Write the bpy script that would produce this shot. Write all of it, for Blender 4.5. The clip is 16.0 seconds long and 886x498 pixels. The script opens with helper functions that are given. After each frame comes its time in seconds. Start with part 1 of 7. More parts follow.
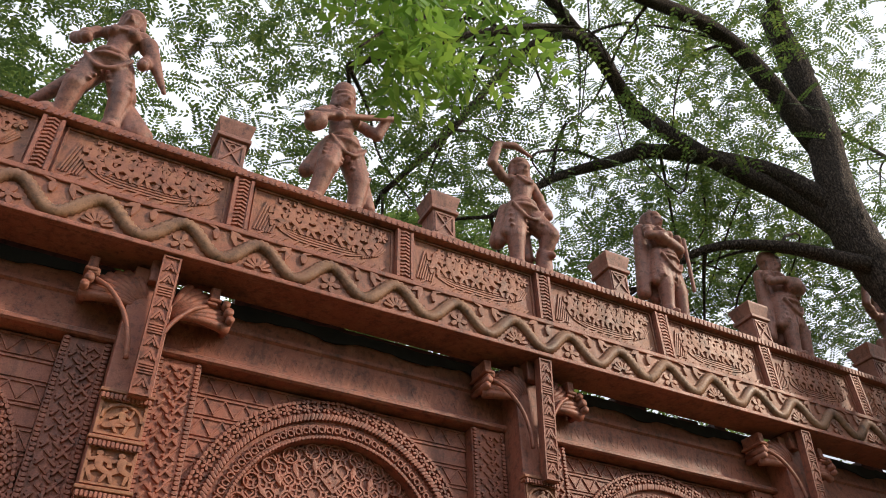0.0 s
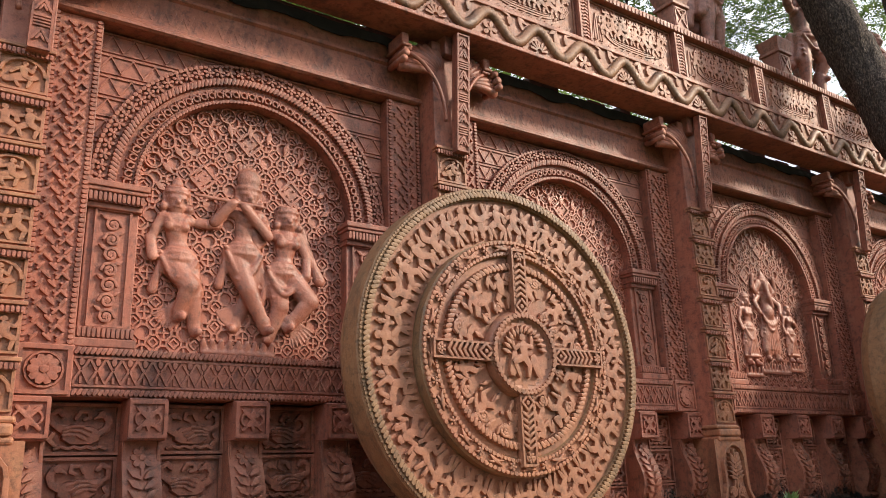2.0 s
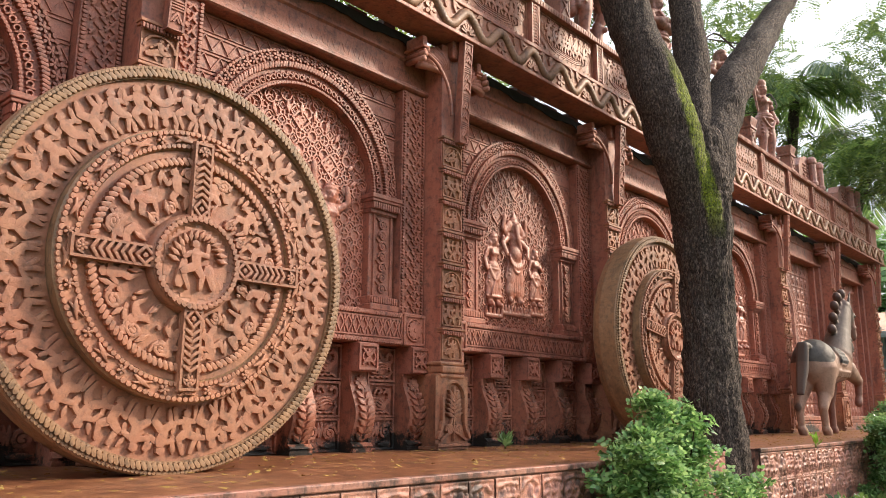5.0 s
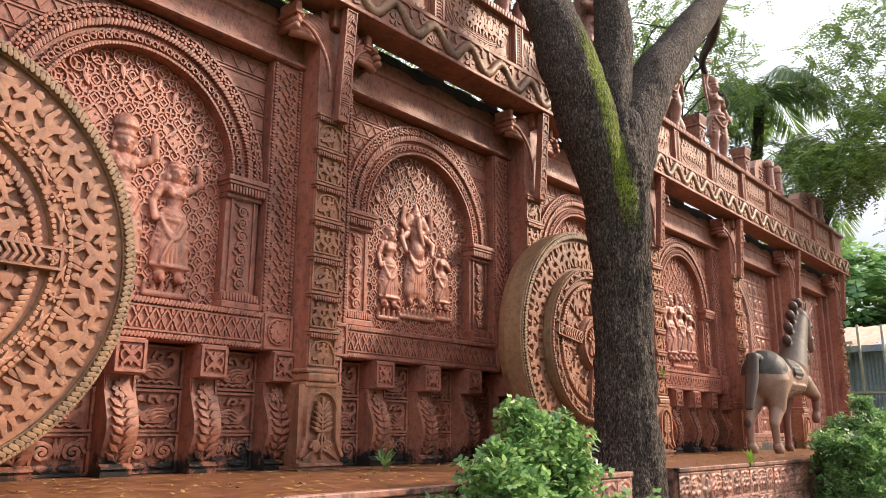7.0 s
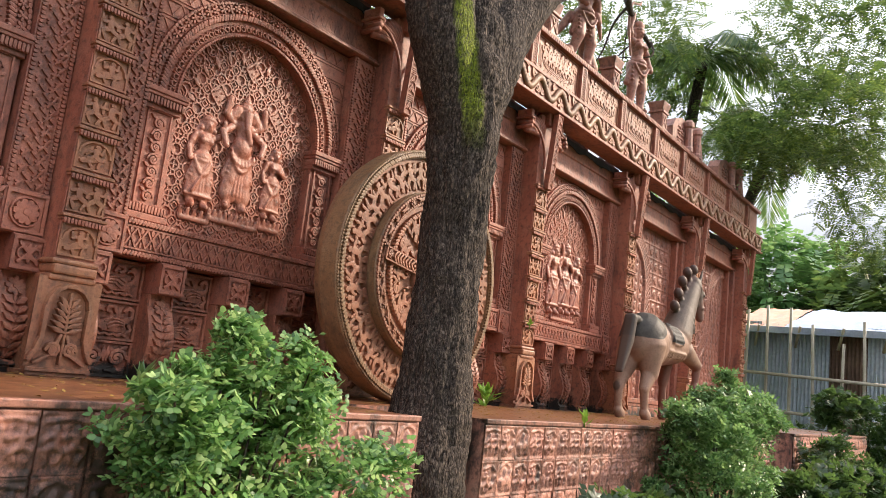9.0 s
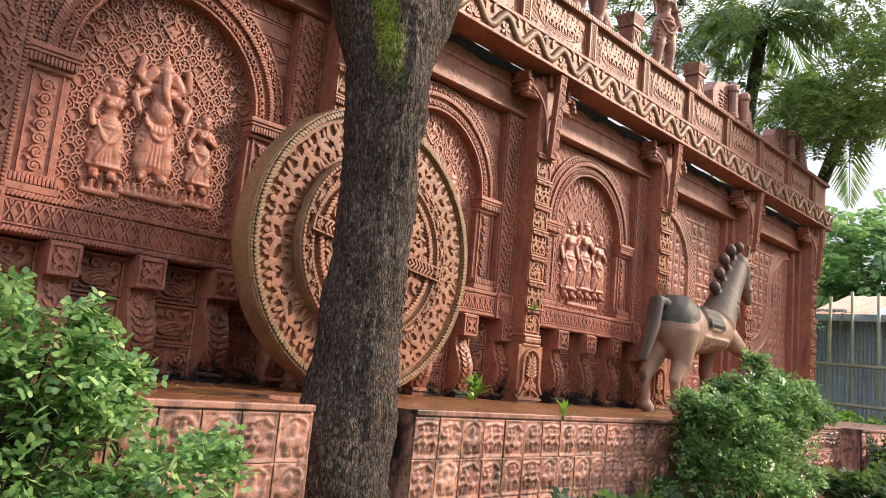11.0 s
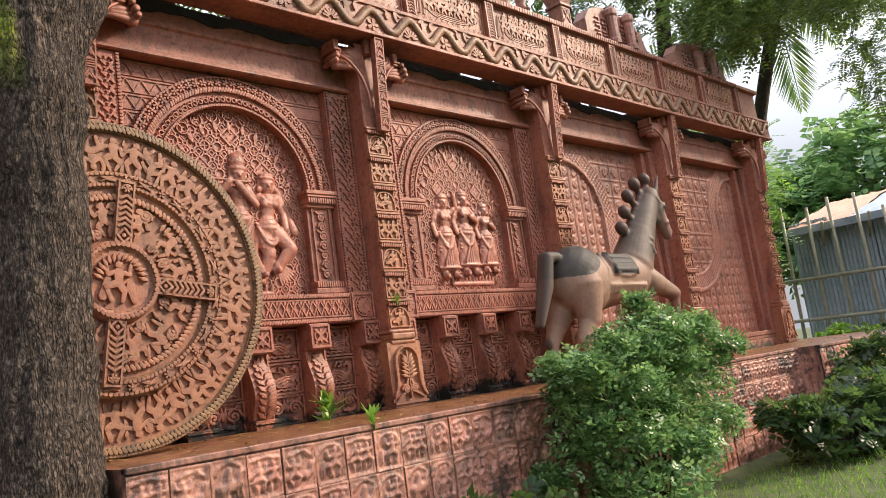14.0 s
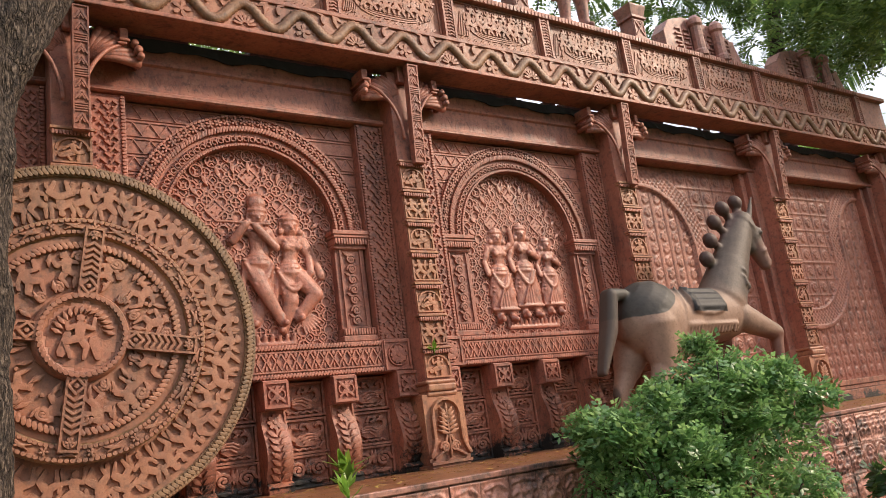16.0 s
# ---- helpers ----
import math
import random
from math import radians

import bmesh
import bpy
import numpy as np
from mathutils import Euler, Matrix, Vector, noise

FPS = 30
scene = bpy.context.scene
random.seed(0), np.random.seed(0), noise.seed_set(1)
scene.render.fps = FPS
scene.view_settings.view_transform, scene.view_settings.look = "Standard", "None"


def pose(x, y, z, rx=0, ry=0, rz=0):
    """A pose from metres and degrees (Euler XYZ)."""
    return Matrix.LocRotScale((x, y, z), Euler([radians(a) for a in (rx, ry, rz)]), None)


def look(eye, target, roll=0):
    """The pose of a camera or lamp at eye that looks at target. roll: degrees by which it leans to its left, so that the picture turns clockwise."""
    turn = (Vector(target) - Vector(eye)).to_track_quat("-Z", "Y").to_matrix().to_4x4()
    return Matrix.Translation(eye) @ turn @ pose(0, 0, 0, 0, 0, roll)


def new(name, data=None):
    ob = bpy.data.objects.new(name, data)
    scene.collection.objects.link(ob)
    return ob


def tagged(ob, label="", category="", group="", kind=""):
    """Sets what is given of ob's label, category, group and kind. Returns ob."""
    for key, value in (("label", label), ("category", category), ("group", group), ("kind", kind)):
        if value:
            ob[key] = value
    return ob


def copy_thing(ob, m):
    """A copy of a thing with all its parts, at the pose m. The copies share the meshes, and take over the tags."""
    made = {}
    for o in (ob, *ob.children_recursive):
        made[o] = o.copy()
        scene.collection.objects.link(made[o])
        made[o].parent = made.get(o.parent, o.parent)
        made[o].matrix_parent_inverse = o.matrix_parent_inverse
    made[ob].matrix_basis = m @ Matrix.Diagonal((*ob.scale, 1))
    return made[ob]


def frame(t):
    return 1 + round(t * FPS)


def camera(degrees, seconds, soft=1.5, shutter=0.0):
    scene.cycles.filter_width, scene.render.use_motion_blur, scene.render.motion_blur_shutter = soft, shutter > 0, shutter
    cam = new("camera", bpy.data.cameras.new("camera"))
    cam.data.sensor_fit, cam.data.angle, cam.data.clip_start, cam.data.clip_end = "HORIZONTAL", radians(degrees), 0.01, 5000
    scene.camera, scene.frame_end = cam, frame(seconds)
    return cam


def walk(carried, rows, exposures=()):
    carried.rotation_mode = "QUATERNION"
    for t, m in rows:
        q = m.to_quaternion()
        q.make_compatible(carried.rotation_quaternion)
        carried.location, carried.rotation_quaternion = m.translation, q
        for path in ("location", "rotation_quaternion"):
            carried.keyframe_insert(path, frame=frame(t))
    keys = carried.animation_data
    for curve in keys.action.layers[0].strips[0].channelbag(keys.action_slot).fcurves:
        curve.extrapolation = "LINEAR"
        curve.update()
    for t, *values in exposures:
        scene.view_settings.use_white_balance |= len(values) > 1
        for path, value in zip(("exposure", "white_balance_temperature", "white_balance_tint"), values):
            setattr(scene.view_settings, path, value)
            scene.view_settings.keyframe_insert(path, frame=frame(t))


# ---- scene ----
cam = camera(58.4, 16.0, soft=0.9)
METRES, EYE, TILT, LEAN, TURN = 8.0, 1.5, 0.0, 0.0, -29.3
ROWS = [
    (0.0, 0.0, 0.0, 0.0, 0.96, 38.61, 1.2),
    (0.5, 0.0014, 0.0016, -0.0015, -3.55, 33.42, 1.1),
    (1.0, 0.0005, 0.0017, -0.0033, -4.72, 27.84, 1.14),
    (1.5, 0.0004, 0.0014, -0.0077, -4.99, 22.73, 1.51),
    (2.0, 0.0027, 0.0003, -0.0157, -5.05, 16.22, 2.03),
    (2.5, 0.0091, -0.0013, -0.0214, -6.07, 10.91, 2.52),
    (3.0, 0.023, -0.0001, -0.0216, -13.16, 9.54, 0.93),
    (3.5, 0.0399, 0.0123, -0.021, -19.85, 9.37, -0.14),
    (4.0, 0.0541, 0.0277, -0.0206, -20.82, 9.59, 0.09),
    (6.5, 0.1969, 0.0976, -0.0201, -16.08, 14.77, -1.49),
    (7.0, 0.2344, 0.1142, -0.0235, -20.1, 12.85, -0.34),
    (7.5, 0.2726, 0.1286, -0.0268, -21.9, 11.02, 0.53),
    (8.0, 0.3119, 0.1375, -0.0234, -22.86, 10.55, -2.15),
    (8.5, 0.352, 0.1498, -0.025, -24.64, 9.66, -5.7),
    (9.0, 0.3911, 0.1617, -0.0266, -24.65, 9.16, -6.32),
    (9.5, 0.4305, 0.1687, -0.0274, -23.82, 8.1, -8.4),
    (12.0, 0.6371, 0.2404, -0.0304, -13.88, 10.04, -1.53),
    (12.5, 0.6774, 0.2456, -0.0308, -13.54, 10.89, -0.31),
    (13.0, 0.7167, 0.2542, -0.0312, -16.55, 11.12, 1.04),
    (13.5, 0.7519, 0.261, -0.0351, -16.96, 10.34, 1.42),
    (14.0, 0.7856, 0.2706, -0.0308, -14.75, 9.16, 7.74),
    (14.5, 0.815, 0.2888, -0.0251, -10.77, 13.04, 8.97),
    (15.0, 0.847, 0.3054, -0.0253, -7.56, 13.87, 10.56),
    (15.5, 0.8781, 0.3208, -0.026, -4.54, 14.4, 10.11),
    (16.0, 0.9092, 0.3368, -0.0306, -4.5, 13.48, 7.74),
]
walk(cam, [(t, pose(0, 0, EYE, TILT, LEAN, TURN) @ pose(METRES * x, METRES * y, METRES * z, 90 + pitch, roll, yaw)) for t, x, y, z, yaw, pitch, roll in ROWS],
     exposures=((0.0, 0.42), (1.5, 0.78), (3.0, 1.2), (8.0, 1.3), (12.5, 1.3), (16.0, 1.0)))

# ---- world, sun, exposure ----
world = bpy.data.worlds.new("sky")
scene.world = world
world.use_nodes = True
wn = world.node_tree
sky = wn.nodes.new("ShaderNodeTexSky")
sky.sky_type = "NISHITA"
sky.sun_disc = False
sky.sun_elevation, sky.sun_rotation = radians(30), radians(123)
sky.air_density, sky.dust_density, sky.ozone_density = 1.0, 6.0, 1.0
wn.nodes["Background"].inputs["Strength"].default_value = 0.092
haze = wn.nodes.new("ShaderNodeMix")
haze.data_type = "RGBA"
dome = wn.nodes.new("ShaderNodeMapRange")
dome.inputs[1].default_value, dome.inputs[2].default_value, dome.inputs[3].default_value, dome.inputs[4].default_value = 0.17, 0.5, 3.0, 12.0
tint = wn.nodes.new("ShaderNodeVectorMath")
tint.operation = "SCALE"
tint.inputs[0].default_value = (0.96, 1.0, 1.12)
skyward, height = wn.nodes.new("ShaderNodeTexCoord"), wn.nodes.new("ShaderNodeSeparateXYZ")
wn.links.new(skyward.outputs["Generated"], height.inputs[0])
wn.links.new(height.outputs[2], dome.inputs[0])
wn.links.new(dome.outputs[0], tint.inputs["Scale"])
wn.links.new(tint.outputs[0], haze.inputs[7])
clouds = wn.nodes.new("ShaderNodeTexNoise")
clouds.inputs["Scale"].default_value, clouds.inputs["Detail"].default_value = 2.6, 7.0
veil = wn.nodes.new("ShaderNodeMapRange")
veil.inputs[1].default_value, veil.inputs[2].default_value, veil.inputs[3].default_value, veil.inputs[4].default_value = 0.38, 0.62, 0.62, 0.95
wn.links.new(skyward.outputs["Generated"], clouds.inputs["Vector"])
wn.links.new(clouds.outputs["Fac"], veil.inputs[0])
wn.links.new(veil.outputs[0], haze.inputs[0])
wn.links.new(sky.outputs[0], haze.inputs[6])
wn.links.new(haze.outputs[2], wn.nodes["Background"].inputs["Color"])
sun_data = bpy.data.lights.new("sun", "SUN")
sun_data.energy, sun_data.angle, sun_data.color = 2.3, radians(6), (1.0, 0.81, 0.62)
sun = new("sun", sun_data)
sun.matrix_world = look((17, -4.5, 11.0), (4, 4, 2))

# ---- materials ----
def nodes_of(name):
    m = bpy.data.materials.new(name)
    m.use_nodes = True
    return m, m.node_tree.nodes, m.node_tree.links, m.node_tree.nodes["Principled BSDF"]


def noise_node(n, l, scale, detail=4.0, rough=0.6, stretch=None, coord="Object"):
    tc = n.new("ShaderNodeTexCoord") if coord != "World" else n.new("ShaderNodeNewGeometry")
    out = tc.outputs["Position"] if coord == "World" else tc.outputs[coord]
    if stretch:
        mp = n.new("ShaderNodeMapping")
        mp.inputs["Scale"].default_value = stretch
        l.new(out, mp.inputs[0])
        out = mp.outputs[0]
    t = n.new("ShaderNodeTexNoise")
    t.inputs["Scale"].default_value, t.inputs["Detail"].default_value, t.inputs["Roughness"].default_value = scale, detail, rough
    l.new(out, t.inputs["Vector"])
    return t.outputs["Fac"]


def ramp(n, l, src, stops):
    r = n.new("ShaderNodeValToRGB")
    e = r.color_ramp.elements
    while len(e) < len(stops):
        e.new(0.5)
    for k, (p, c) in zip(e, stops):
        k.position, k.color = p, (*c, 1) if len(c) == 3 else c
    l.new(src, r.inputs[0])
    return r.outputs[0]


def mix(n, l, fac, a, b, mode="MIX"):
    m = n.new("ShaderNodeMix")
    m.data_type, m.blend_type = "RGBA", mode
    for sock, v in ((m.inputs[0], fac), (m.inputs[6], a), (m.inputs[7], b)):
        if isinstance(v, (int, float)):
            sock.default_value = v
        elif isinstance(v, tuple):
            sock.default_value = (*v, 1)
        else:
            l.new(v, sock)
    return m.outputs[2]


def grey(v):
    return (v, v, v)


def bump(n, l, p, src, strength, dist=0.01):
    b = n.new("ShaderNodeBump")
    b.inputs["Strength"].default_value, b.inputs["Distance"].default_value = strength, dist
    l.new(src, b.inputs["Height"])
    l.new(b.outputs[0], p.inputs["Normal"])


def terracotta(name, base, light, dust, dirt, dirt_amount=0.35, mould=0.0, rough=0.5, vary=0.12, patch=0.0):
    """Painted terracotta: broad paint fading, fine grain, dust and dark weather stains, black mould low on the wall."""
    m, n, l, p = nodes_of(name)
    big = noise_node(n, l, 1.1, 5, 0.65, coord="World")
    col = mix(n, l, ramp(n, l, big, [(0.36, grey(0)), (0.68, grey(1))]), base, light)
    mid = noise_node(n, l, 7.0, 6, 0.7, coord="World")
    col = mix(n, l, ramp(n, l, mid, [(0.5, grey(0)), (0.75, grey(0.6))]), col, dust)
    streak = noise_node(n, l, 2.2, 6, 0.72, (2.6, 2.6, 0.55), "World")
    col = mix(n, l, ramp(n, l, streak, [(0.50, grey(0)), (0.68, grey(dirt_amount))]), col, dirt)
    fine = noise_node(n, l, 90.0, 3, 0.6, coord="World")
    col = mix(n, l, 0.25, col, ramp(n, l, fine, [(0.3, grey(0.3)), (0.7, grey(0.7))]), "OVERLAY")
    grime = noise_node(n, l, 19.0, 7, 0.75, coord="World")
    col = mix(n, l, ramp(n, l, grime, [(0.49, grey(0)), (0.66, grey(0.7))]), col, dirt)
    if patch:
        spots = noise_node(n, l, 1.25, 9, 0.78, coord="World")
        col = mix(n, l, ramp(n, l, spots, [(0.53, grey(0)), (0.60, grey(patch))]), col, (0.02, 0.018, 0.016))
    oi = n.new("ShaderNodeObjectInfo")
    hs = n.new("ShaderNodeHueSaturation")
    mr = n.new("ShaderNodeMapRange")
    mr.inputs[3].default_value, mr.inputs[4].default_value = 1 - vary, 1 + vary
    l.new(oi.outputs["Random"], mr.inputs[0])
    l.new(mr.outputs[0], hs.inputs["Value"])
    l.new(col, hs.inputs["Color"])
    col = hs.outputs[0]
    if mould:
        g = n.new("ShaderNodeNewGeometry")
        sp = n.new("ShaderNodeSeparateXYZ")
        l.new(g.outputs["Position"], sp.inputs[0])
        h = n.new("ShaderNodeMapRange")
        h.inputs[1].default_value, h.inputs[2].default_value, h.inputs[3].default_value, h.inputs[4].default_value = 1.0, 1.5, 0.22, -0.2
        l.new(sp.outputs[2], h.inputs[0])
        a = n.new("ShaderNodeMath")
        l.new(h.outputs[0], a.inputs[0])
        l.new(noise_node(n, l, 2.6, 9, 0.8, coord="World"), a.inputs[1])
        col = mix(n, l, ramp(n, l, a.outputs[0], [(0.60, grey(0)), (0.66, grey(mould))]), col, (0.018, 0.017, 0.015))
    l.new(col, p.inputs["Base Color"])
    l.new(ramp(n, l, mid, [(0.3, grey(rough - 0.12)), (0.7, grey(rough + 0.15))]), p.inputs["Roughness"])
    p.inputs["Specular IOR Level"].default_value = 0.45
    gr = noise_node(n, l, 55.0, 6, 0.7, coord="World")
    bump(n, l, p, gr, 0.4, 0.009)
    return m


M_WALL = terracotta("red_terracotta", (0.298, 0.099, 0.063), (0.408, 0.152, 0.096), (0.442, 0.228, 0.164), (0.060, 0.031, 0.028), 0.6)
M_BASE = terracotta("stained_red_terracotta", (0.287, 0.102, 0.063), (0.386, 0.152, 0.090), (0.442, 0.239, 0.158), (0.048, 0.031, 0.026), 0.7, 1.0)
M_OCHRE = terracotta("ochre_patinated_terracotta", (0.317, 0.113, 0.066), (0.400, 0.180, 0.091), (0.428, 0.241, 0.121), (0.075, 0.042, 0.030), 0.6, 0.4)
M_SNAKE = terracotta("brown_patinated_terracotta", (0.230, 0.108, 0.062), (0.320, 0.170, 0.095), (0.390, 0.240, 0.145), (0.055, 0.032, 0.023), 0.7)
M_WHEEL = terracotta("orange_terracotta", (0.300, 0.114, 0.066), (0.385, 0.178, 0.096), (0.430, 0.238, 0.140), (0.110, 0.062, 0.044), 0.6)
M_RIM = terracotta("olive_brown_terracotta", (0.235, 0.128, 0.066), (0.304, 0.175, 0.087), (0.386, 0.255, 0.144), (0.070, 0.053, 0.035), 0.6)
M_STATUE = terracotta("weathered_pink_terracotta", (0.293, 0.119, 0.086), (0.386, 0.177, 0.130), (0.442, 0.269, 0.221), (0.056, 0.038, 0.037), 0.65)
M_RELIEF = terracotta("dusty_pink_terracotta", (0.338, 0.117, 0.074), (0.448, 0.174, 0.112), (0.476, 0.268, 0.201), (0.110, 0.060, 0.050), 0.45, rough=0.42)
M_TILE = terracotta("plinth_terracotta", (0.364, 0.146, 0.102), (0.475, 0.235, 0.167), (0.508, 0.316, 0.243), (0.024, 0.020, 0.020), 1.0, 0.0, vary=0.28, patch=0.85)
M_PARAPET = terracotta("sun_bleached_terracotta", (0.285, 0.101, 0.062), (0.390, 0.165, 0.095), (0.430, 0.238, 0.145), (0.075, 0.042, 0.032), 0.6)
# the wall's red, darkened to stand for shade under the beam
M_SHADED = terracotta("shaded_red_terracotta", (0.110, 0.034, 0.030), (0.155, 0.052, 0.044), (0.144, 0.065, 0.058), (0.016, 0.011, 0.010), 0.8)


def leaf_material(name, a, b, c):
    m, n, l, p = nodes_of(name)
    g = n.new("ShaderNodeNewGeometry")
    col = ramp(n, l, g.outputs["Random Per Island"], [(0.0, a), (0.6, b), (1.0, c)])
    l.new(col, p.inputs["Base Color"])
    p.inputs["Roughness"].default_value = 0.36
    p.inputs["Specular IOR Level"].default_value = 0.5
    tr = n.new("ShaderNodeBsdfTranslucent")
    l.new(mix(n, l, 0.3, col, (0.26, 0.42, 0.08), "SCREEN"), tr.inputs["Color"])
    mx = n.new("ShaderNodeMixShader")
    mx.inputs[0].default_value = 0.45
    l.new(p.outputs[0], mx.inputs[1])
    l.new(tr.outputs[0], mx.inputs[2])
    l.new(mx.outputs[0], n["Material Output"].inputs["Surface"])
    return m


M_LEAF = leaf_material("tamarind_leaf", (0.04, 0.07, 0.022), (0.085, 0.135, 0.038), (0.20, 0.25, 0.055))
M_BUSH = leaf_material("bush_leaf", (0.06, 0.14, 0.05), (0.15, 0.29, 0.10), (0.33, 0.48, 0.19))
M_SPRIG = leaf_material("fresh_bush_leaf", (0.05, 0.13, 0.05), (0.20, 0.38, 0.12), (0.50, 0.66, 0.28))
M_HEDGE = leaf_material("dark_bush_leaf", (0.014, 0.038, 0.014), (0.028, 0.065, 0.022), (0.06, 0.115, 0.035))
M_LIME = leaf_material("lime_leaf", (0.10, 0.22, 0.03), (0.17, 0.33, 0.04), (0.28, 0.42, 0.06))
M_PALM = leaf_material("palm_leaf", (0.06, 0.12, 0.04), (0.12, 0.20, 0.06), (0.26, 0.33, 0.09))


def bark_material(name="bark", streak=None):
    """streak: foot (x, y) of a moss streak up the trunk, or None."""
    m, n, l, p = nodes_of(name)
    tc = n.new("ShaderNodeTexCoord")
    mp = n.new("ShaderNodeMapping")
    mp.inputs["Scale"].default_value = (1.0, 1.0, 0.26)
    l.new(tc.outputs["Object"], mp.inputs[0])
    wob = n.new("ShaderNodeTexNoise")
    wob.inputs["Scale"].default_value, wob.inputs["Detail"].default_value = 9.0, 5.0
    l.new(mp.outputs[0], wob.inputs["Vector"])
    ad = n.new("ShaderNodeMix")
    ad.data_type, ad.blend_type = "RGBA", "LINEAR_LIGHT"
    ad.inputs[0].default_value = 0.10
    l.new(mp.outputs[0], ad.inputs[6])
    l.new(wob.outputs["Color"], ad.inputs[7])
    vo = n.new("ShaderNodeTexVoronoi")
    vo.feature = "DISTANCE_TO_EDGE"
    vo.inputs["Scale"].default_value = 36.0
    l.new(ad.outputs[2], vo.inputs["Vector"])
    crack = ramp(n, l, vo.outputs["Distance"], [(0.0, grey(0.0)), (0.16, grey(0.75)), (0.5, grey(1.0))])
    grain = noise_node(n, l, 60.0, 6, 0.75, (1.0, 1.0, 0.5))
    tone = noise_node(n, l, 5.0, 6, 0.7, (1.0, 1.0, 0.5))
    col = ramp(n, l, grain, [(0.38, (0.010, 0.007, 0.006)), (0.5, (0.062, 0.044, 0.034)), (0.64, (0.23, 0.175, 0.138))])
    col = mix(n, l, ramp(n, l, tone, [(0.42, grey(0.0)), (0.68, grey(0.45))]), col, (0.085, 0.06, 0.045))
    col = mix(n, l, 0.5, col, crack, "MULTIPLY")
    if streak:
        def calc(op, a, b=0.0, c=0.0):
            k = n.new("ShaderNodeMath")
            k.operation = op
            for i, v in enumerate((a, b, c)):
                if isinstance(v, (int, float)):
                    k.inputs[i].default_value = v
                else:
                    l.new(v, k.inputs[i])
            return k.outputs[0]

        def between(v, lo, hi):
            k = n.new("ShaderNodeMapRange")
            k.inputs[1].default_value, k.inputs[2].default_value = lo, hi
            l.new(v, k.inputs[0])
            return k.outputs[0]

        sp = n.new("ShaderNodeSeparateXYZ")
        l.new(tc.outputs["Object"], sp.inputs[0])
        dx, dy = calc("SUBTRACT", sp.outputs[0], streak[0]), calc("SUBTRACT", sp.outputs[1], streak[1])
        across = calc("ADD", calc("MULTIPLY", dx, 0.643), calc("MULTIPLY", dy, -0.766))
        front = calc("ADD", calc("MULTIPLY", dx, -0.766), calc("MULTIPLY", dy, -0.643))
        lean = calc("MULTIPLY_ADD", sp.outputs[2], 0.2, -0.606)
        rag = calc("MULTIPLY_ADD", noise_node(n, l, 14.0, 6, 0.75, (1.0, 1.0, 0.35)), 0.16, -0.08)
        off = calc("ABSOLUTE", calc("ADD", calc("ADD", across, lean), rag))
        mask = calc("MULTIPLY", between(off, 0.098, 0.058), between(front, -0.26, -0.18))
        mask = calc("MULTIPLY", mask, calc("MULTIPLY", between(sp.outputs[2], 2.85, 3.2), between(sp.outputs[2], 4.75, 4.35)))
        mask = calc("MULTIPLY", mask, between(grain, 0.36, 0.5))
        green = ramp(n, l, noise_node(n, l, 55.0, 5, 0.7), [(0.35, (0.045, 0.065, 0.006)), (0.55, (0.17, 0.21, 0.012)), (0.7, (0.30, 0.34, 0.02))])
        col = mix(n, l, mask, col, green)
    l.new(col, p.inputs["Base Color"])
    p.inputs["Roughness"].default_value = 0.85
    p.inputs["Specular IOR Level"].default_value = 0.3
    hs = mix(n, l, 0.4, crack, grain)
    bump(n, l, p, hs, 1.0, 0.02)
    return m


M_BARK = bark_material()
M_MOSSY = bark_material("mossy_bark", (-0.18, -0.27))


def simple(name, stops, scale, rough=0.8, metal=0.0, bmp=0.3, detail=6, stretch=None, coord="World", dist=0.01):
    m, n, l, p = nodes_of(name)
    a = noise_node(n, l, scale, detail, 0.7, stretch, coord)
    col = ramp(n, l, a, stops)
    fine = noise_node(n, l, scale * 12, 3, 0.6, None, coord)
    col = mix(n, l, 0.3, col, ramp(n, l, fine, [(0.3, grey(0.3)), (0.7, grey(0.75))]), "OVERLAY")
    l.new(col, p.inputs["Base Color"])
    p.inputs["Roughness"].default_value, p.inputs["Metallic"].default_value = rough, metal
    bump(n, l, p, a, bmp, dist)
    return m


M_GROUND = simple("grass_soil", [(0.3, (0.03, 0.036, 0.014)), (0.5, (0.06, 0.08, 0.022)), (0.7, (0.11, 0.12, 0.045))], 1.3, 0.95, bmp=0.8)
M_LEDGE = simple("wet_brown_ledge", [(0.3, (0.04, 0.018, 0.01)), (0.47, (0.16, 0.06, 0.027)), (0.62, (0.25, 0.105, 0.046)), (0.72, (0.34, 0.20, 0.095))], 9.0, 0.36, bmp=0.6)
M_FELT = simple("black_roofing_felt", [(0.3, (0.008, 0.008, 0.009)), (0.7, (0.022, 0.020, 0.020))], 7, 0.8)
M_SHEET = simple("galvanised_sheet", [(0.3, (0.36, 0.40, 0.45)), (0.6, (0.55, 0.60, 0.66)), (0.8, (0.36, 0.24, 0.16))], 0.9, 0.5, 0.3, bmp=0.05)
M_RUST = simple("rusty_sheet", [(0.3, (0.10, 0.055, 0.04)), (0.7, (0.22, 0.14, 0.10))], 1.2, 0.8, bmp=0.05)
M_TARP = simple("blue_tarpaulin", [(0.3, (0.30, 0.36, 0.52)), (0.7, (0.46, 0.52, 0.66))], 0.8, 0.5, bmp=0.3)
M_TARP2 = simple("orange_tarpaulin", [(0.3, (0.62, 0.24, 0.12)), (0.7, (0.72, 0.36, 0.22))], 0.8, 0.5, bmp=0.3)
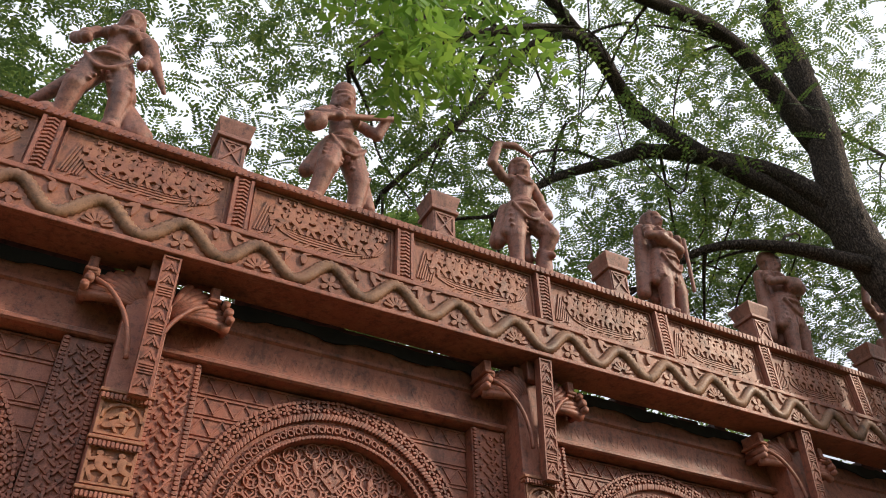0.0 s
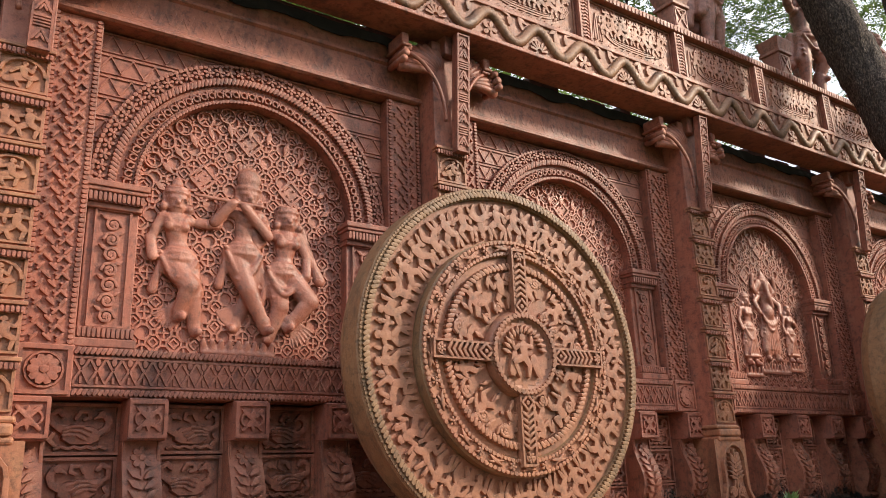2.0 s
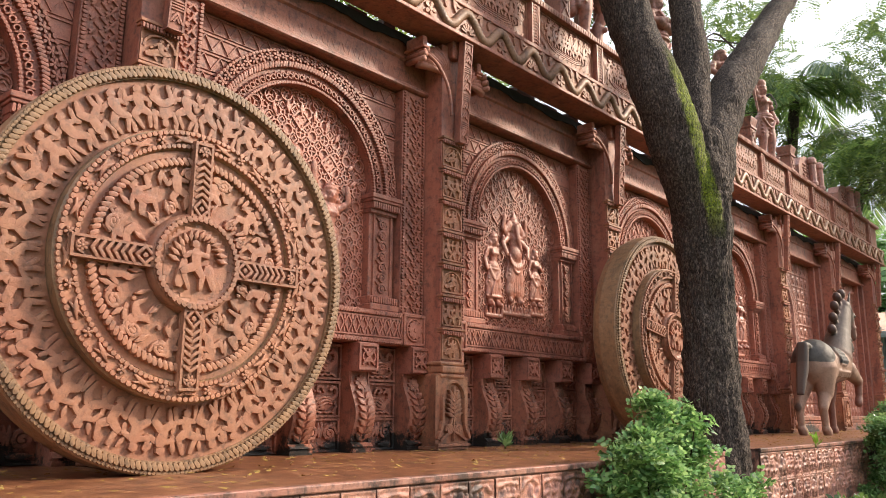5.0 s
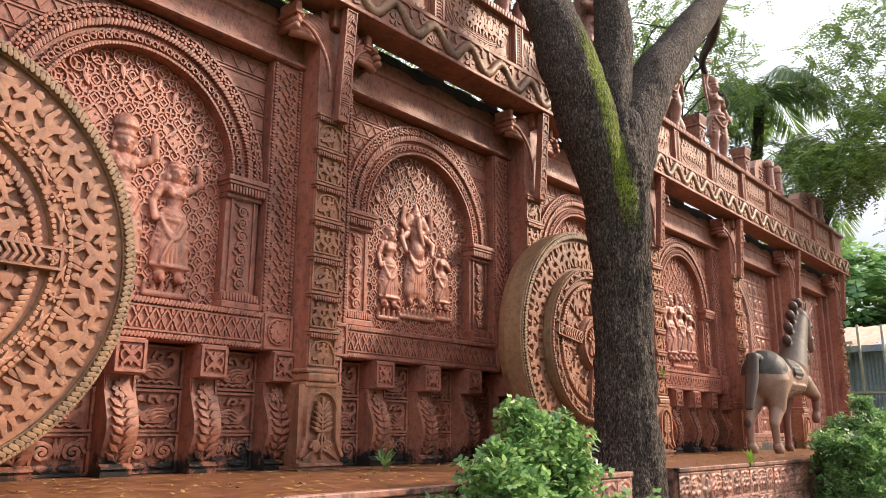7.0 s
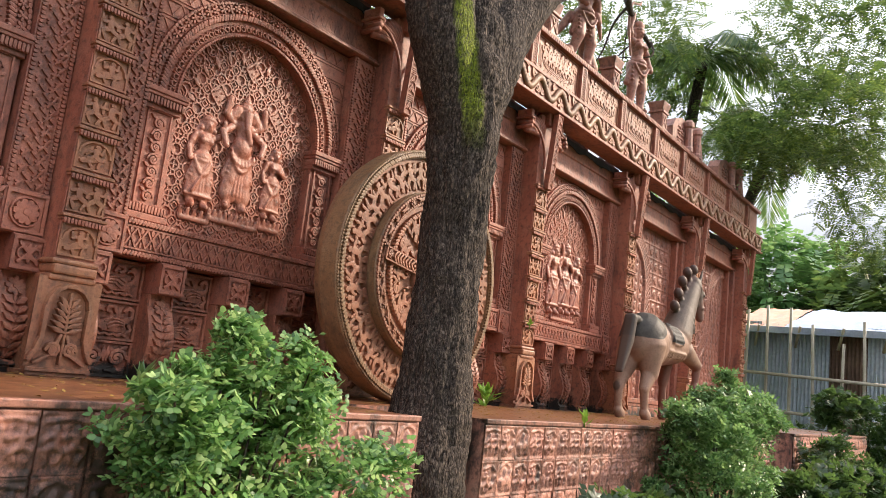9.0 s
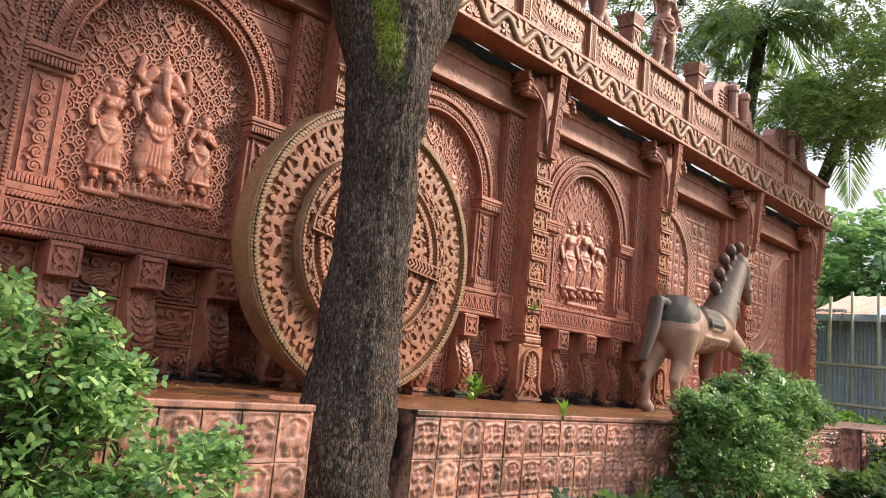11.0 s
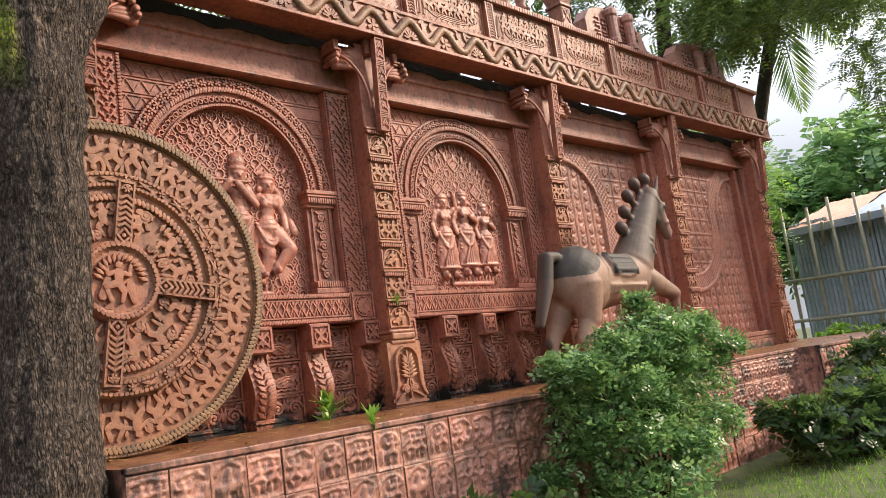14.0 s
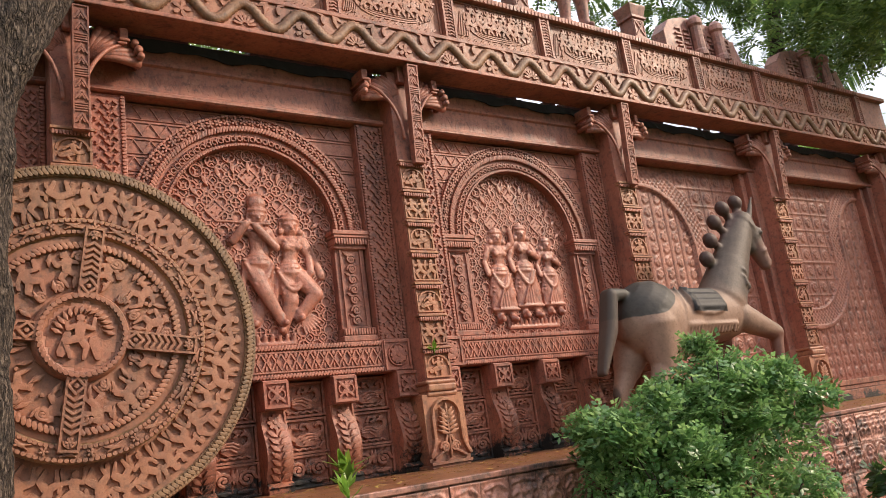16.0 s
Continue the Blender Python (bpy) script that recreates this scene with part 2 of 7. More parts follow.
M_BAMBOO = simple("pale_bamboo", [(0.3, (0.36, 0.30, 0.22)), (0.7, (0.52, 0.46, 0.36))], 6, 0.6, bmp=0.1)
M_LITTER = simple("dry_leaf", [(0.3, (0.14, 0.07, 0.02)), (0.7, (0.42, 0.30, 0.06))], 9, 0.8, bmp=0.1)
M_STONE = simple("grey_concrete", [(0.3, (0.16, 0.14, 0.12)), (0.7, (0.30, 0.27, 0.24))], 3, 0.9, bmp=0.3)

# ---- building tools ----
def thing(name, label, category, group="", at=(0, 0, 0), kind=""):
    ob = new(name)
    ob.location = at
    ob.empty_display_size = 0.1
    return tagged(ob, label, category, group, kind)


def part(name, data, material, parent=None, label="", m=None, smooth=None):
    """Links a bmesh or a mesh as one mesh object under a thing or a part."""
    if isinstance(data, bmesh.types.BMesh):
        bmesh.ops.recalc_face_normals(data, faces=data.faces)
        me = bpy.data.meshes.new(name)
        data.to_mesh(me)
        data.free()
    else:
        me = data
    if material is not None and not me.materials:
        me.materials.append(material)
    if smooth:
        me.shade_smooth()
    ob = new(name, me)
    if parent is not None:
        ob.parent = parent
    if m is not None:
        ob.matrix_basis = m
    if label:
        ob["label"] = label
    if name in ("lattice_panel", "arch_moulding", "spandrel", "strip_carving", "belt_carving", "figure_band"):
        tagged(ob, kind="stuff")
    return ob


def box(bm, x0, x1, y0, y1, z0, z1, bev=0.0):
    vs = [bm.verts.new((x, y, z)) for x in (x0, x1) for y in (y0, y1) for z in (z0, z1)]
    fs = [(0, 1, 3, 2), (4, 6, 7, 5), (0, 4, 5, 1), (2, 3, 7, 6), (0, 2, 6, 4), (1, 5, 7, 3)]
    faces = [bm.faces.new([vs[i] for i in f]) for f in fs]
    if bev:
        es = {e for f in faces for e in f.edges}
        bmesh.ops.bevel(bm, geom=list(es), offset=bev, segments=2, affect="EDGES", profile=0.5)
    return bm


def boxes(*specs, bev=0.006):
    bm = bmesh.new()
    for s in specs:
        b = bmesh.new()
        box(b, *s, bev=bev)
        join(bm, b)
    return bm


def join(bm, other):
    me = bpy.data.meshes.new("tmp")
    other.to_mesh(me)
    other.free()
    bm.from_mesh(me)
    bpy.data.meshes.remove(me)


def extrude_poly(pts, y0, y1):
    """A plate with the outline pts (x, z) between y0 and y1."""
    bm = bmesh.new()
    a = [bm.verts.new((x, y0, z)) for x, z in pts]
    b = [bm.verts.new((x, y1, z)) for x, z in pts]
    bm.faces.new(a)
    bm.faces.new(b[::-1])
    for i in range(len(pts)):
        j = (i + 1) % len(pts)
        bm.faces.new((a[i], b[i], b[j], a[j]))
    return bm


def tube(points, radii, seg=12, wob=0.0, seed=0, cap=True):
    """A tapered tube along points, as verts and faces lists."""
    rng = random.Random(seed)
    pts = [Vector(p) for p in points]
    verts, faces = [], []
    t = (pts[1] - pts[0]).normalized()
    u = t.orthogonal().normalized()
    ph = [rng.uniform(0, 6.28) for _ in range(4)]
    for i, p in enumerate(pts):
        d = (pts[min(i + 1, len(pts) - 1)] - pts[max(i - 1, 0)]).normalized()
        u = (u - d * u.dot(d)).normalized()
        w = d.cross(u)
        for k in range(seg):
            a = 2 * math.pi * k / seg
            r = radii[i] * (1 + wob * (math.sin(2 * a + ph[0] + i * 0.3) + 0.6 * math.sin(5 * a + ph[1] - i * 0.4) + 0.4 * math.sin(i * 1.7 + ph[2])))
            verts.append(p + (u * math.cos(a) + w * math.sin(a)) * r)
    for i in range(len(pts) - 1):
        for k in range(seg):
            a, b = i * seg + k, i * seg + (k + 1) % seg
            faces.append((a, b, b + seg, a + seg))
    if cap:
        faces.append(tuple(range(seg))[::-1])
        faces.append(tuple(range((len(pts) - 1) * seg, len(pts) * seg)))
    return verts, faces


def smooth_path(points, n=6):
    """Catmull-Rom through points of any width of tuple."""
    P = [np.array(p, float) for p in points]
    P = [2 * P[0] - P[1]] + P + [2 * P[-1] - P[-2]]
    out = []
    for i in range(1, len(P) - 2):
        for k in range(n):
            t = k / n
            a, b, c, d = P[i - 1:i + 3]
            out.append(0.5 * (2 * b + (c - a) * t + (2 * a - 5 * b + 4 * c - d) * t * t + (3 * b - a - 3 * c + d) * t ** 3))
    out.append(P[-2])
    return out


def mesh_of(name, verts, faces, material=None, smooth=True):
    me = bpy.data.meshes.new(name)
    me.from_pydata([tuple(v) for v in verts], [], faces)
    if material:
        me.materials.append(material)
    if smooth:
        me.shade_smooth()
    return me


class Field:
    """A carved relief over (x, z); x runs over -w/2..w/2, z over 0..h. Chiselled pieces stand on a plain
    plate (cut), or everything is one worn height field (worn)."""

    def __init__(s, w, h, step, worn=False):
        s.w, s.h, s.worn = w, h, worn
        s.x = np.linspace(-w / 2, w / 2, max(3, int(round(w / step)) + 1))
        s.z = np.linspace(0, h, max(3, int(round(h / step)) + 1))
        s.H = np.zeros((len(s.z), len(s.x)))
        s.rng = random.Random(17)
        s.bits = []

    def window(s, x0, x1, z0, z1):
        i0, i1 = np.searchsorted(s.x, (x0, x1))
        j0, j1 = np.searchsorted(s.z, (z0, z1))
        return slice(j0, j1), slice(i0, i1), s.x[None, i0:i1], s.z[j0:j1, None]

    def cap(s, x0, z0, x1, z1, r0, r1=None, h=0.02):
        r1 = r0 if r1 is None else r1
        if not s.worn:
            h *= s.rng.uniform(1.05, 1.25)
            dx, dz = x1 - x0, z1 - z0
            L = math.hypot(dx, dz)
            if L < r0 * 0.1:
                dx, dz, L = 1.0, 0.0, 1.0
                x0, x1 = x0 - r0 * 0.04, x1 + r0 * 0.04
            t = math.atan2(dz, dx)
            V = []
            for k, y in ((1.0, -0.003), (0.84, h * 0.92)):
                for cx, cz, r, c in ((x1, z1, r1, 0.0), (x0, z0, r0, math.pi)):
                    for d in (-1.571, -0.524, 0.524, 1.571):
                        V.append((cx + k * r * math.cos(t + c + d), cz + k * r * math.sin(t + c + d), y))
            V += [(x1, z1, h), (x0, z0, h)]
            F = [(i, (i + 1) % 8, 8 + (i + 1) % 8, 8 + i) for i in range(8)]
            F += [(8, 9, 16), (9, 10, 16), (10, 11, 16), (12, 13, 17), (13, 14, 17), (14, 15, 17), (11, 12, 17, 16), (15, 8, 16, 17)]
            s.bits.append((V, F))
            return s
        R = max(r0, r1)
        J, I, X, Z = s.window(min(x0, x1) - R, max(x0, x1) + R, min(z0, z1) - R, max(z0, z1) + R)
        dx, dz = x1 - x0, z1 - z0
        L = dx * dx + dz * dz + 1e-12
        t = np.clip(((X - x0) * dx + (Z - z0) * dz) / L, 0, 1)
        d2 = (X - x0 - t * dx) ** 2 + (Z - z0 - t * dz) ** 2
        r = r0 + (r1 - r0) * t
        s.H[J, I] = np.maximum(s.H[J, I], 1.2 * h * np.clip(1 - d2 / (r * r), 0, 1) ** 0.25)
        return s

    def bar(s, x0, z0, x1, z1, r, h):
        """A straight fillet with slightly sloping sides."""
        h *= s.rng.uniform(0.94, 1.06)
        L = math.hypot(x1 - x0, z1 - z0) + 1e-9
        ux, uz = (x1 - x0) / L, (z1 - z0) / L
        V = []
        for k, y in ((1.0, -0.003), (0.72, h)):
            for e, q in ((0, -1), (1, -1), (1, 1), (0, 1)):
                cx, cz = (x1, z1) if e else (x0, z0)
                o = r * 0.45 * k * (1 if e else -1)
                V.append((cx + ux * o - uz * q * r * k, cz + uz * o + ux * q * r * k, y))
        s.bits.append((V, [(0, 1, 5, 4), (1, 2, 6, 5), (2, 3, 7, 6), (3, 0, 4, 7), (4, 5, 6, 7)]))
        return s

    def disc(s, x, z, r, h=0.02):
        return s.cap(x, z, x, z, r, r, h)

    def ring(s, cx, cz, R, r, h=0.02, a0=0, a1=360):
        if not s.worn:
            n = max(5, int(14 * (a1 - a0) / 360))
            V, F = [], []
            for i in range(n + 1):
                a = radians(a0 + (a1 - a0) * i / n)
                V += [(cx + q * math.cos(a), cz + q * math.sin(a), y) for q, y in ((R + r, -0.003), (R + 0.5 * r, h * 1.1), (R - 0.5 * r, h * 1.1), (R - r, -0.003))]
            for i in range(n):
                F += [(4 * i + k, 4 * i + 4 + k, 4 * i + 5 + k, 4 * i + 1 + k) for k in range(3)]
            s.bits.append((V, F))
            return s
        J, I, X, Z = s.window(cx - R - r, cx + R + r, cz - R - r, cz + R + r)
        q = np.hypot(X - cx, Z - cz)
        a = np.degrees(np.arctan2(Z - cz, X - cx)) % 360
        ok = ((a - a0) % 360) <= (a1 - a0)
        v = 1.2 * h * np.clip(1 - ((q - R) / r) ** 2, 0, 1) ** 0.25 * ok
        s.H[J, I] = np.maximum(s.H[J, I], v)
        return s

    def line(s, pts, r, h=0.02):
        for (a, b), (c, d) in zip(pts, pts[1:]):
            s.cap(a, b, c, d, r, r, h)
        return s

    def rect(s, x0, x1, z0, z1, h):
        if not s.worn:
            x0, x1, z0, z1 = max(x0, -s.w / 2), min(x1, s.w / 2), max(z0, 0), min(z1, s.h)
            n = max(1, int(max(x1 - x0, z1 - z0) / 0.05))
            h *= s.rng.uniform(0.96, 1.04)
            for i in range(n):
                if x1 - x0 > z1 - z0:
                    a, b, c, d = x0 + (x1 - x0) * i / n, x0 + (x1 - x0) * (i + 1) / n, z0, z1
                else:
                    a, b, c, d = x0, x1, z0 + (z1 - z0) * i / n, z0 + (z1 - z0) * (i + 1) / n
                V = [(x, z, y) for y in (-0.003, h) for x, z in ((a, c), (b, c), (b, d), (a, d))]
                s.bits.append((V, [(0, 1, 5, 4), (1, 2, 6, 5), (2, 3, 7, 6), (3, 0, 4, 7), (4, 5, 6, 7)]))
            return s
        J, I, X, Z = s.window(x0, x1, z0, z1)
        s.H[J, I] = np.maximum(s.H[J, I], h)
        return s

    def border(s, r, h, inset=0.0):
        a, b, c, d = -s.w / 2 + inset, s.w / 2 - inset, inset, s.h - inset
        s.rect(a, a + r, c, d, h).rect(b - r, b, c, d, h).rect(a, b, c, c + r, h).rect(a, b, d - r, d, h)
        return s

    def flower(s, x, z, r, h, petals=6):
        s.disc(x, z, r * 0.32, h * 1.2)
        for k in range(petals):
            a = 2 * math.pi * k / petals
            s.cap(x + r * 0.42 * math.cos(a), z + r * 0.42 * math.sin(a), x + r * 0.72 * math.cos(a), z + r * 0.72 * math.sin(a), r * 0.25, r * 0.3, h)
        return s

    def leaf(s, x0, z0, x1, z1, r, h):
        s.cap(x0, z0, (x0 + x1) / 2, (z0 + z1) / 2, r * 0.35, r, h)
        s.cap((x0 + x1) / 2, (z0 + z1) / 2, x1, z1, r, r * 0.2, h)
        return s

    def dancer(s, cx, cz, S, h, rng, flip=False, fat=1.0):
        """A small carved figure: head, trunk, bent limbs; S is its height, (cx, cz) its middle."""
        k = -1 if flip else 1

        def q(x, z):
            return cx + x * S * 0.5, cz + z * S * 0.5 * k

        j = lambda v: v + rng.uniform(-0.09, 0.09)
        s.disc(*q(j(0), 0.76), 0.1 * S * fat, h)
        s.cap(*q(0, 0.42), *q(j(0), -0.05), 0.13 * S * fat, 0.1 * S * fat, h)
        for e in (-1, 1):
            k1 = (e * j(0.5), j(0.3))
            s.cap(*q(e * 0.18, 0.42), *q(*k1), 0.062 * S * fat, 0.055 * S * fat, h * 0.9)
            s.cap(*q(*k1), *q(e * j(0.55), rng.choice([0.8, 0.75, 0.0])), 0.055 * S * fat, 0.045 * S * fat, h * 0.85)
            k2 = (e * j(0.42), j(-0.35))
            s.cap(*q(e * 0.08, -0.1), *q(*k2), 0.1 * S * fat, 0.08 * S * fat, h)
            s.cap(*q(*k2), *q(e * j(0.22), -0.9), 0.07 * S * fat, 0.045 * S * fat, h * 0.9)
        return s

    def scroll(s, cx, cz, R, r, h, sign=1):
        pts = []
        for i in range(15):
            a = i * 0.8
            q = R * (1 - i / 15.6)
            pts.append((cx + sign * q * math.cos(a), cz + q * math.sin(a)))
        return s.line(pts, r, h)

    def mesh(s, name, shape=None, keep=None):
        """shape maps arrays x, z, height to arrays of points; the plain one faces -y. keep: which points stay."""
        if not s.worn:
            q = 0.02 if keep is not None else 0.036 if shape is not None else 9.0
            nx, nz = max(1, int(s.w / q)) + 1, max(1, int(s.h / q)) + 1
            X, Z = np.meshgrid(np.linspace(-s.w / 2, s.w / 2, nx), np.linspace(0, s.h, nz))
            idx = np.arange(nz * nx).reshape(nz, nx)
            F = np.stack([idx[:-1, :-1], idx[:-1, 1:], idx[1:, 1:], idx[1:, :-1]], -1).reshape(-1, 4)
            if keep is not None:
                F = F[keep(X, Z).reshape(-1)[F].all(1)]
            pts = [np.stack([X.ravel(), Z.ravel(), X.ravel() * 0], 1)]
            faces, o = [tuple(f) for f in F.tolist()], nx * nz
            for V, G in s.bits:
                A = np.array(V)
                if keep is not None and not bool(keep(A[:, 0].mean(keepdims=True), A[:, 1].mean(keepdims=True)).all()):
                    continue
                pts.append(A)
                faces += [tuple(i + o for i in g) for g in G]
                o += len(A)
            P = np.concatenate(pts)
            x, y, z = shape(P[:, 0], P[:, 1], P[:, 2]) if shape is not None else (P[:, 0], -P[:, 2], P[:, 1])
            me = mesh_of(name, np.stack([x, y, z], 1).tolist(), faces)
            me.set_sharp_from_angle(angle=radians(50))
            return me
        X, Z = np.meshgrid(s.x, s.z)
        if shape is None:
            P = np.stack([X, -s.H, Z], -1)
        else:
            P = np.stack(shape(X, Z, s.H), -1)
        nz, nx = s.H.shape
        idx = np.arange(nz * nx).reshape(nz, nx)
        F = np.stack([idx[:-1, :-1], idx[:-1, 1:], idx[1:, 1:], idx[1:, :-1]], -1).reshape(-1, 4)
        if keep is not None:
            F = F[keep(X, Z).reshape(-1)[F].all(1)]
        me = bpy.data.meshes.new(name)
        me.vertices.add(nz * nx)
        me.vertices.foreach_set("co", P.reshape(-1).astype(np.float32))
        me.loops.add(F.size)
        me.loops.foreach_set("vertex_index", F.reshape(-1).astype(np.int32))
        me.polygons.add(len(F))
        me.polygons.foreach_set("loop_start", np.arange(0, F.size, 4, dtype=np.int32))
        me.update(calc_edges=True)
        me.validate()
        me.shade_smooth()
        return me


def at(x, y, z, s=(1, 1, 1), ry=0.0):
    return Matrix.LocRotScale((x, y, z), Euler((0, radians(ry), 0)), s)

# ---- large structure ----
LEDGE = 1.03            # top of the plinth
PLINTH_Y = 2.65         # its front
PITCH, FIRST = 2.755, 0.37
PILLARS = [FIRST + PITCH * k for k in range(-2, 8)]
PILLARS[8] = 16.98
PILLARS[9] = 19.95

bm = bmesh.new()
bmesh.ops.create_grid(bm, x_segments=80, y_segments=80, size=1.0)
for v in bm.verts:
    r = max(abs(v.co.x), abs(v.co.y))
    q = 25 * r if r < 0.8 else 20 + (r - 0.8) / 0.2 * 900
    d = v.co.xy / max(r, 1e-6)
    v.co = (d.x * q + 8, d.y * q, 0.035 * noise.noise(Vector((d.x * q * 0.6, d.y * q * 0.6, 0))) if q < 20 else 0)
tagged(part("ground", bm, M_GROUND, smooth=True), "uneven lawn of short worn green grass", "ground", kind="structure")

# plinth, with a notch for the tree
outline = [(-7.0, 6.2), (-7.0, PLINTH_Y), (7.35, PLINTH_Y), (7.35, 3.4), (8.1, 3.4), (8.1, PLINTH_Y), (16.0, PLINTH_Y), (16.0, PLINTH_Y - 0.25), (22.5, PLINTH_Y - 0.25), (22.5, 6.2)]
bm = bmesh.new()
lo = [bm.verts.new((x, y, -0.1)) for x, y in outline]
hi = [bm.verts.new((x, y, LEDGE)) for x, y in outline]
top = bm.faces.new(hi)
for i in range(len(outline)):
    j = (i + 1) % len(outline)
    bm.faces.new((lo[i], lo[j], hi[j], hi[i]))
plinth = tagged(part("plinth", bm, M_TILE), "raised terracotta plinth with a wet brown top", "plinth", kind="structure")
plinth.data.materials.append(M_LEDGE)
for f in plinth.data.polygons:
    f.material_index = 1 if f.normal.z > 0.9 else 0

bm = boxes((-7.0, 20.1, 4.72, 5.0, LEDGE, 4.42))
wall = tagged(part("wall_main", bm, M_WALL), "long red terracotta wall of carved arched bays", "wall", kind="structure")
bm = bmesh.new()
x = -7.0
rng = random.Random(4)
# ragged top course of the wall under the beam, its shade put into the colour
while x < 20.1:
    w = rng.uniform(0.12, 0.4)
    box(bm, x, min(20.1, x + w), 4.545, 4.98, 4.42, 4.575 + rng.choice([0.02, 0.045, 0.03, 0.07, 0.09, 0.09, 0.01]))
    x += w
tagged(part("wall_top", bm, M_SHADED), "ragged top course of the wall below the beam, shade in its colour", "wall", kind="structure")

# beam and parapet over the wall
BEAM_Y, BEAM_Z = 4.15, 4.56
X0, X1 = -6.5, 20.45
parapet = tagged(part("parapet", boxes((X0, X1, BEAM_Y, 4.45, BEAM_Z, 4.90)), M_WALL), "carved red parapet beam above the wall", "parapet", kind="structure")
part("rail_back", boxes((X0, X1 - 0.25, BEAM_Y + 0.05, 4.40, 4.90, 5.36), bev=0.004), M_WALL, parapet)
part("rail_cap", boxes((X0, X1 - 0.22, BEAM_Y - 0.02, 4.43, 5.365, 5.425), bev=0.008), M_WALL, parapet)
part("beam_ledge", boxes((X0, X1, BEAM_Y - 0.02, BEAM_Y + 0.02, 4.865, 4.905), bev=0.006), M_WALL, parapet)
part("beam_lip", boxes((X0, X1, BEAM_Y - 0.03, BEAM_Y + 0.02, BEAM_Z - 0.005, BEAM_Z + 0.03), bev=0.006), M_WALL, parapet)

# ---- the carved bays ----
RNG = random.Random(11)
SPRING, R_OUT, R_IN = 3.07, 0.965, 0.70
F_BELT, F_WIDE, F_PANEL, F_PIL = 4.47, 4.50, 4.655, 4.57


def rope(fd, x0, x1, zc, r, pitch, h):
    """A twisted cord along x at height zc."""
    n = int(round((x1 - x0) / pitch))
    q = max(0.0, r - pitch * 0.45)
    for i in range(n):
        x = x0 + (i + 0.5) * (x1 - x0) / n
        fd.cap(x - 0.3 * r, zc - q, x + 0.3 * r, zc + q, pitch * 0.47, pitch * 0.47, h * 0.85)


def rope_up(fd, xc, z0, z1, r, pitch, h):
    n = int(round((z1 - z0) / pitch))
    q = max(0.0, r - pitch * 0.45)
    for i in range(n):
        z = z0 + (i + 0.5) * (z1 - z0) / n
        fd.cap(xc - q, z, xc + q, z, pitch * 0.47, pitch * 0.47, h * 0.85)


def strip_relief(w, h, step=0.0098):
    """Tall carved strip: interlaced little crosses between two cords."""
    fd = Field(w, h, step)
    rope_up(fd, -w / 2 + 0.018, 0, h, 0.017, 0.028, 0.016)
    rope_up(fd, w / 2 - 0.018, 0, h, 0.017, 0.028, 0.016)
    p, z, k = 0.062, 0.035, 0
    while z < h - 0.02:
        for e in (-1, 0, 1):
            x = e * 0.062 + (0.031 if k % 2 else 0) * (1 if e < 1 else 0)
            if abs(x) < w / 2 - 0.055:
                a = 0.9 if (k + e) % 2 else -0.7
                fd.cap(x - 0.022 * math.cos(a), z - 0.022 * math.sin(a), x + 0.022 * math.cos(a), z + 0.022 * math.sin(a), 0.0085, 0.0085, 0.015)
                fd.cap(x, z, x + 0.02 * math.cos(a + 1.9), z + 0.02 * math.sin(a + 1.9), 0.008, 0.007, 0.014)
        z += 0.047
        k += 1
    return fd


def belt_relief(w, h=0.26, step=0.0098):
    """Two cords, and between them a band of pierced triangles over small bars."""
    fd = Field(w, h, step)
    rope(fd, -w / 2, w / 2, h - 0.022, 0.022, 0.026, 0.026)
    rope(fd, -w / 2, w / 2, 0.022, 0.02, 0.026, 0.022)
    fd.rect(-w / 2, w / 2, 0.05, 0.062, 0.012).rect(-w / 2, w / 2, 0.198, 0.21, 0.012)
    n = int(round(w / 0.082))
    for i in range(n):
        x = -w / 2 + (i + 0.5) * w / n
        for e in (-1, 1):
            fd.bar(x + e * 0.04, 0.068, x + e * 0.004, 0.135, 0.0085, 0.013)
            fd.bar(x + e * 0.008, 0.142, x + e * 0.037, 0.192, 0.009, 0.013)
        fd.cap(x, 0.17, x, 0.188, 0.012, 0.015, 0.013).bar(x, 0.07, x, 0.1, 0.009, 0.012)
    return fd


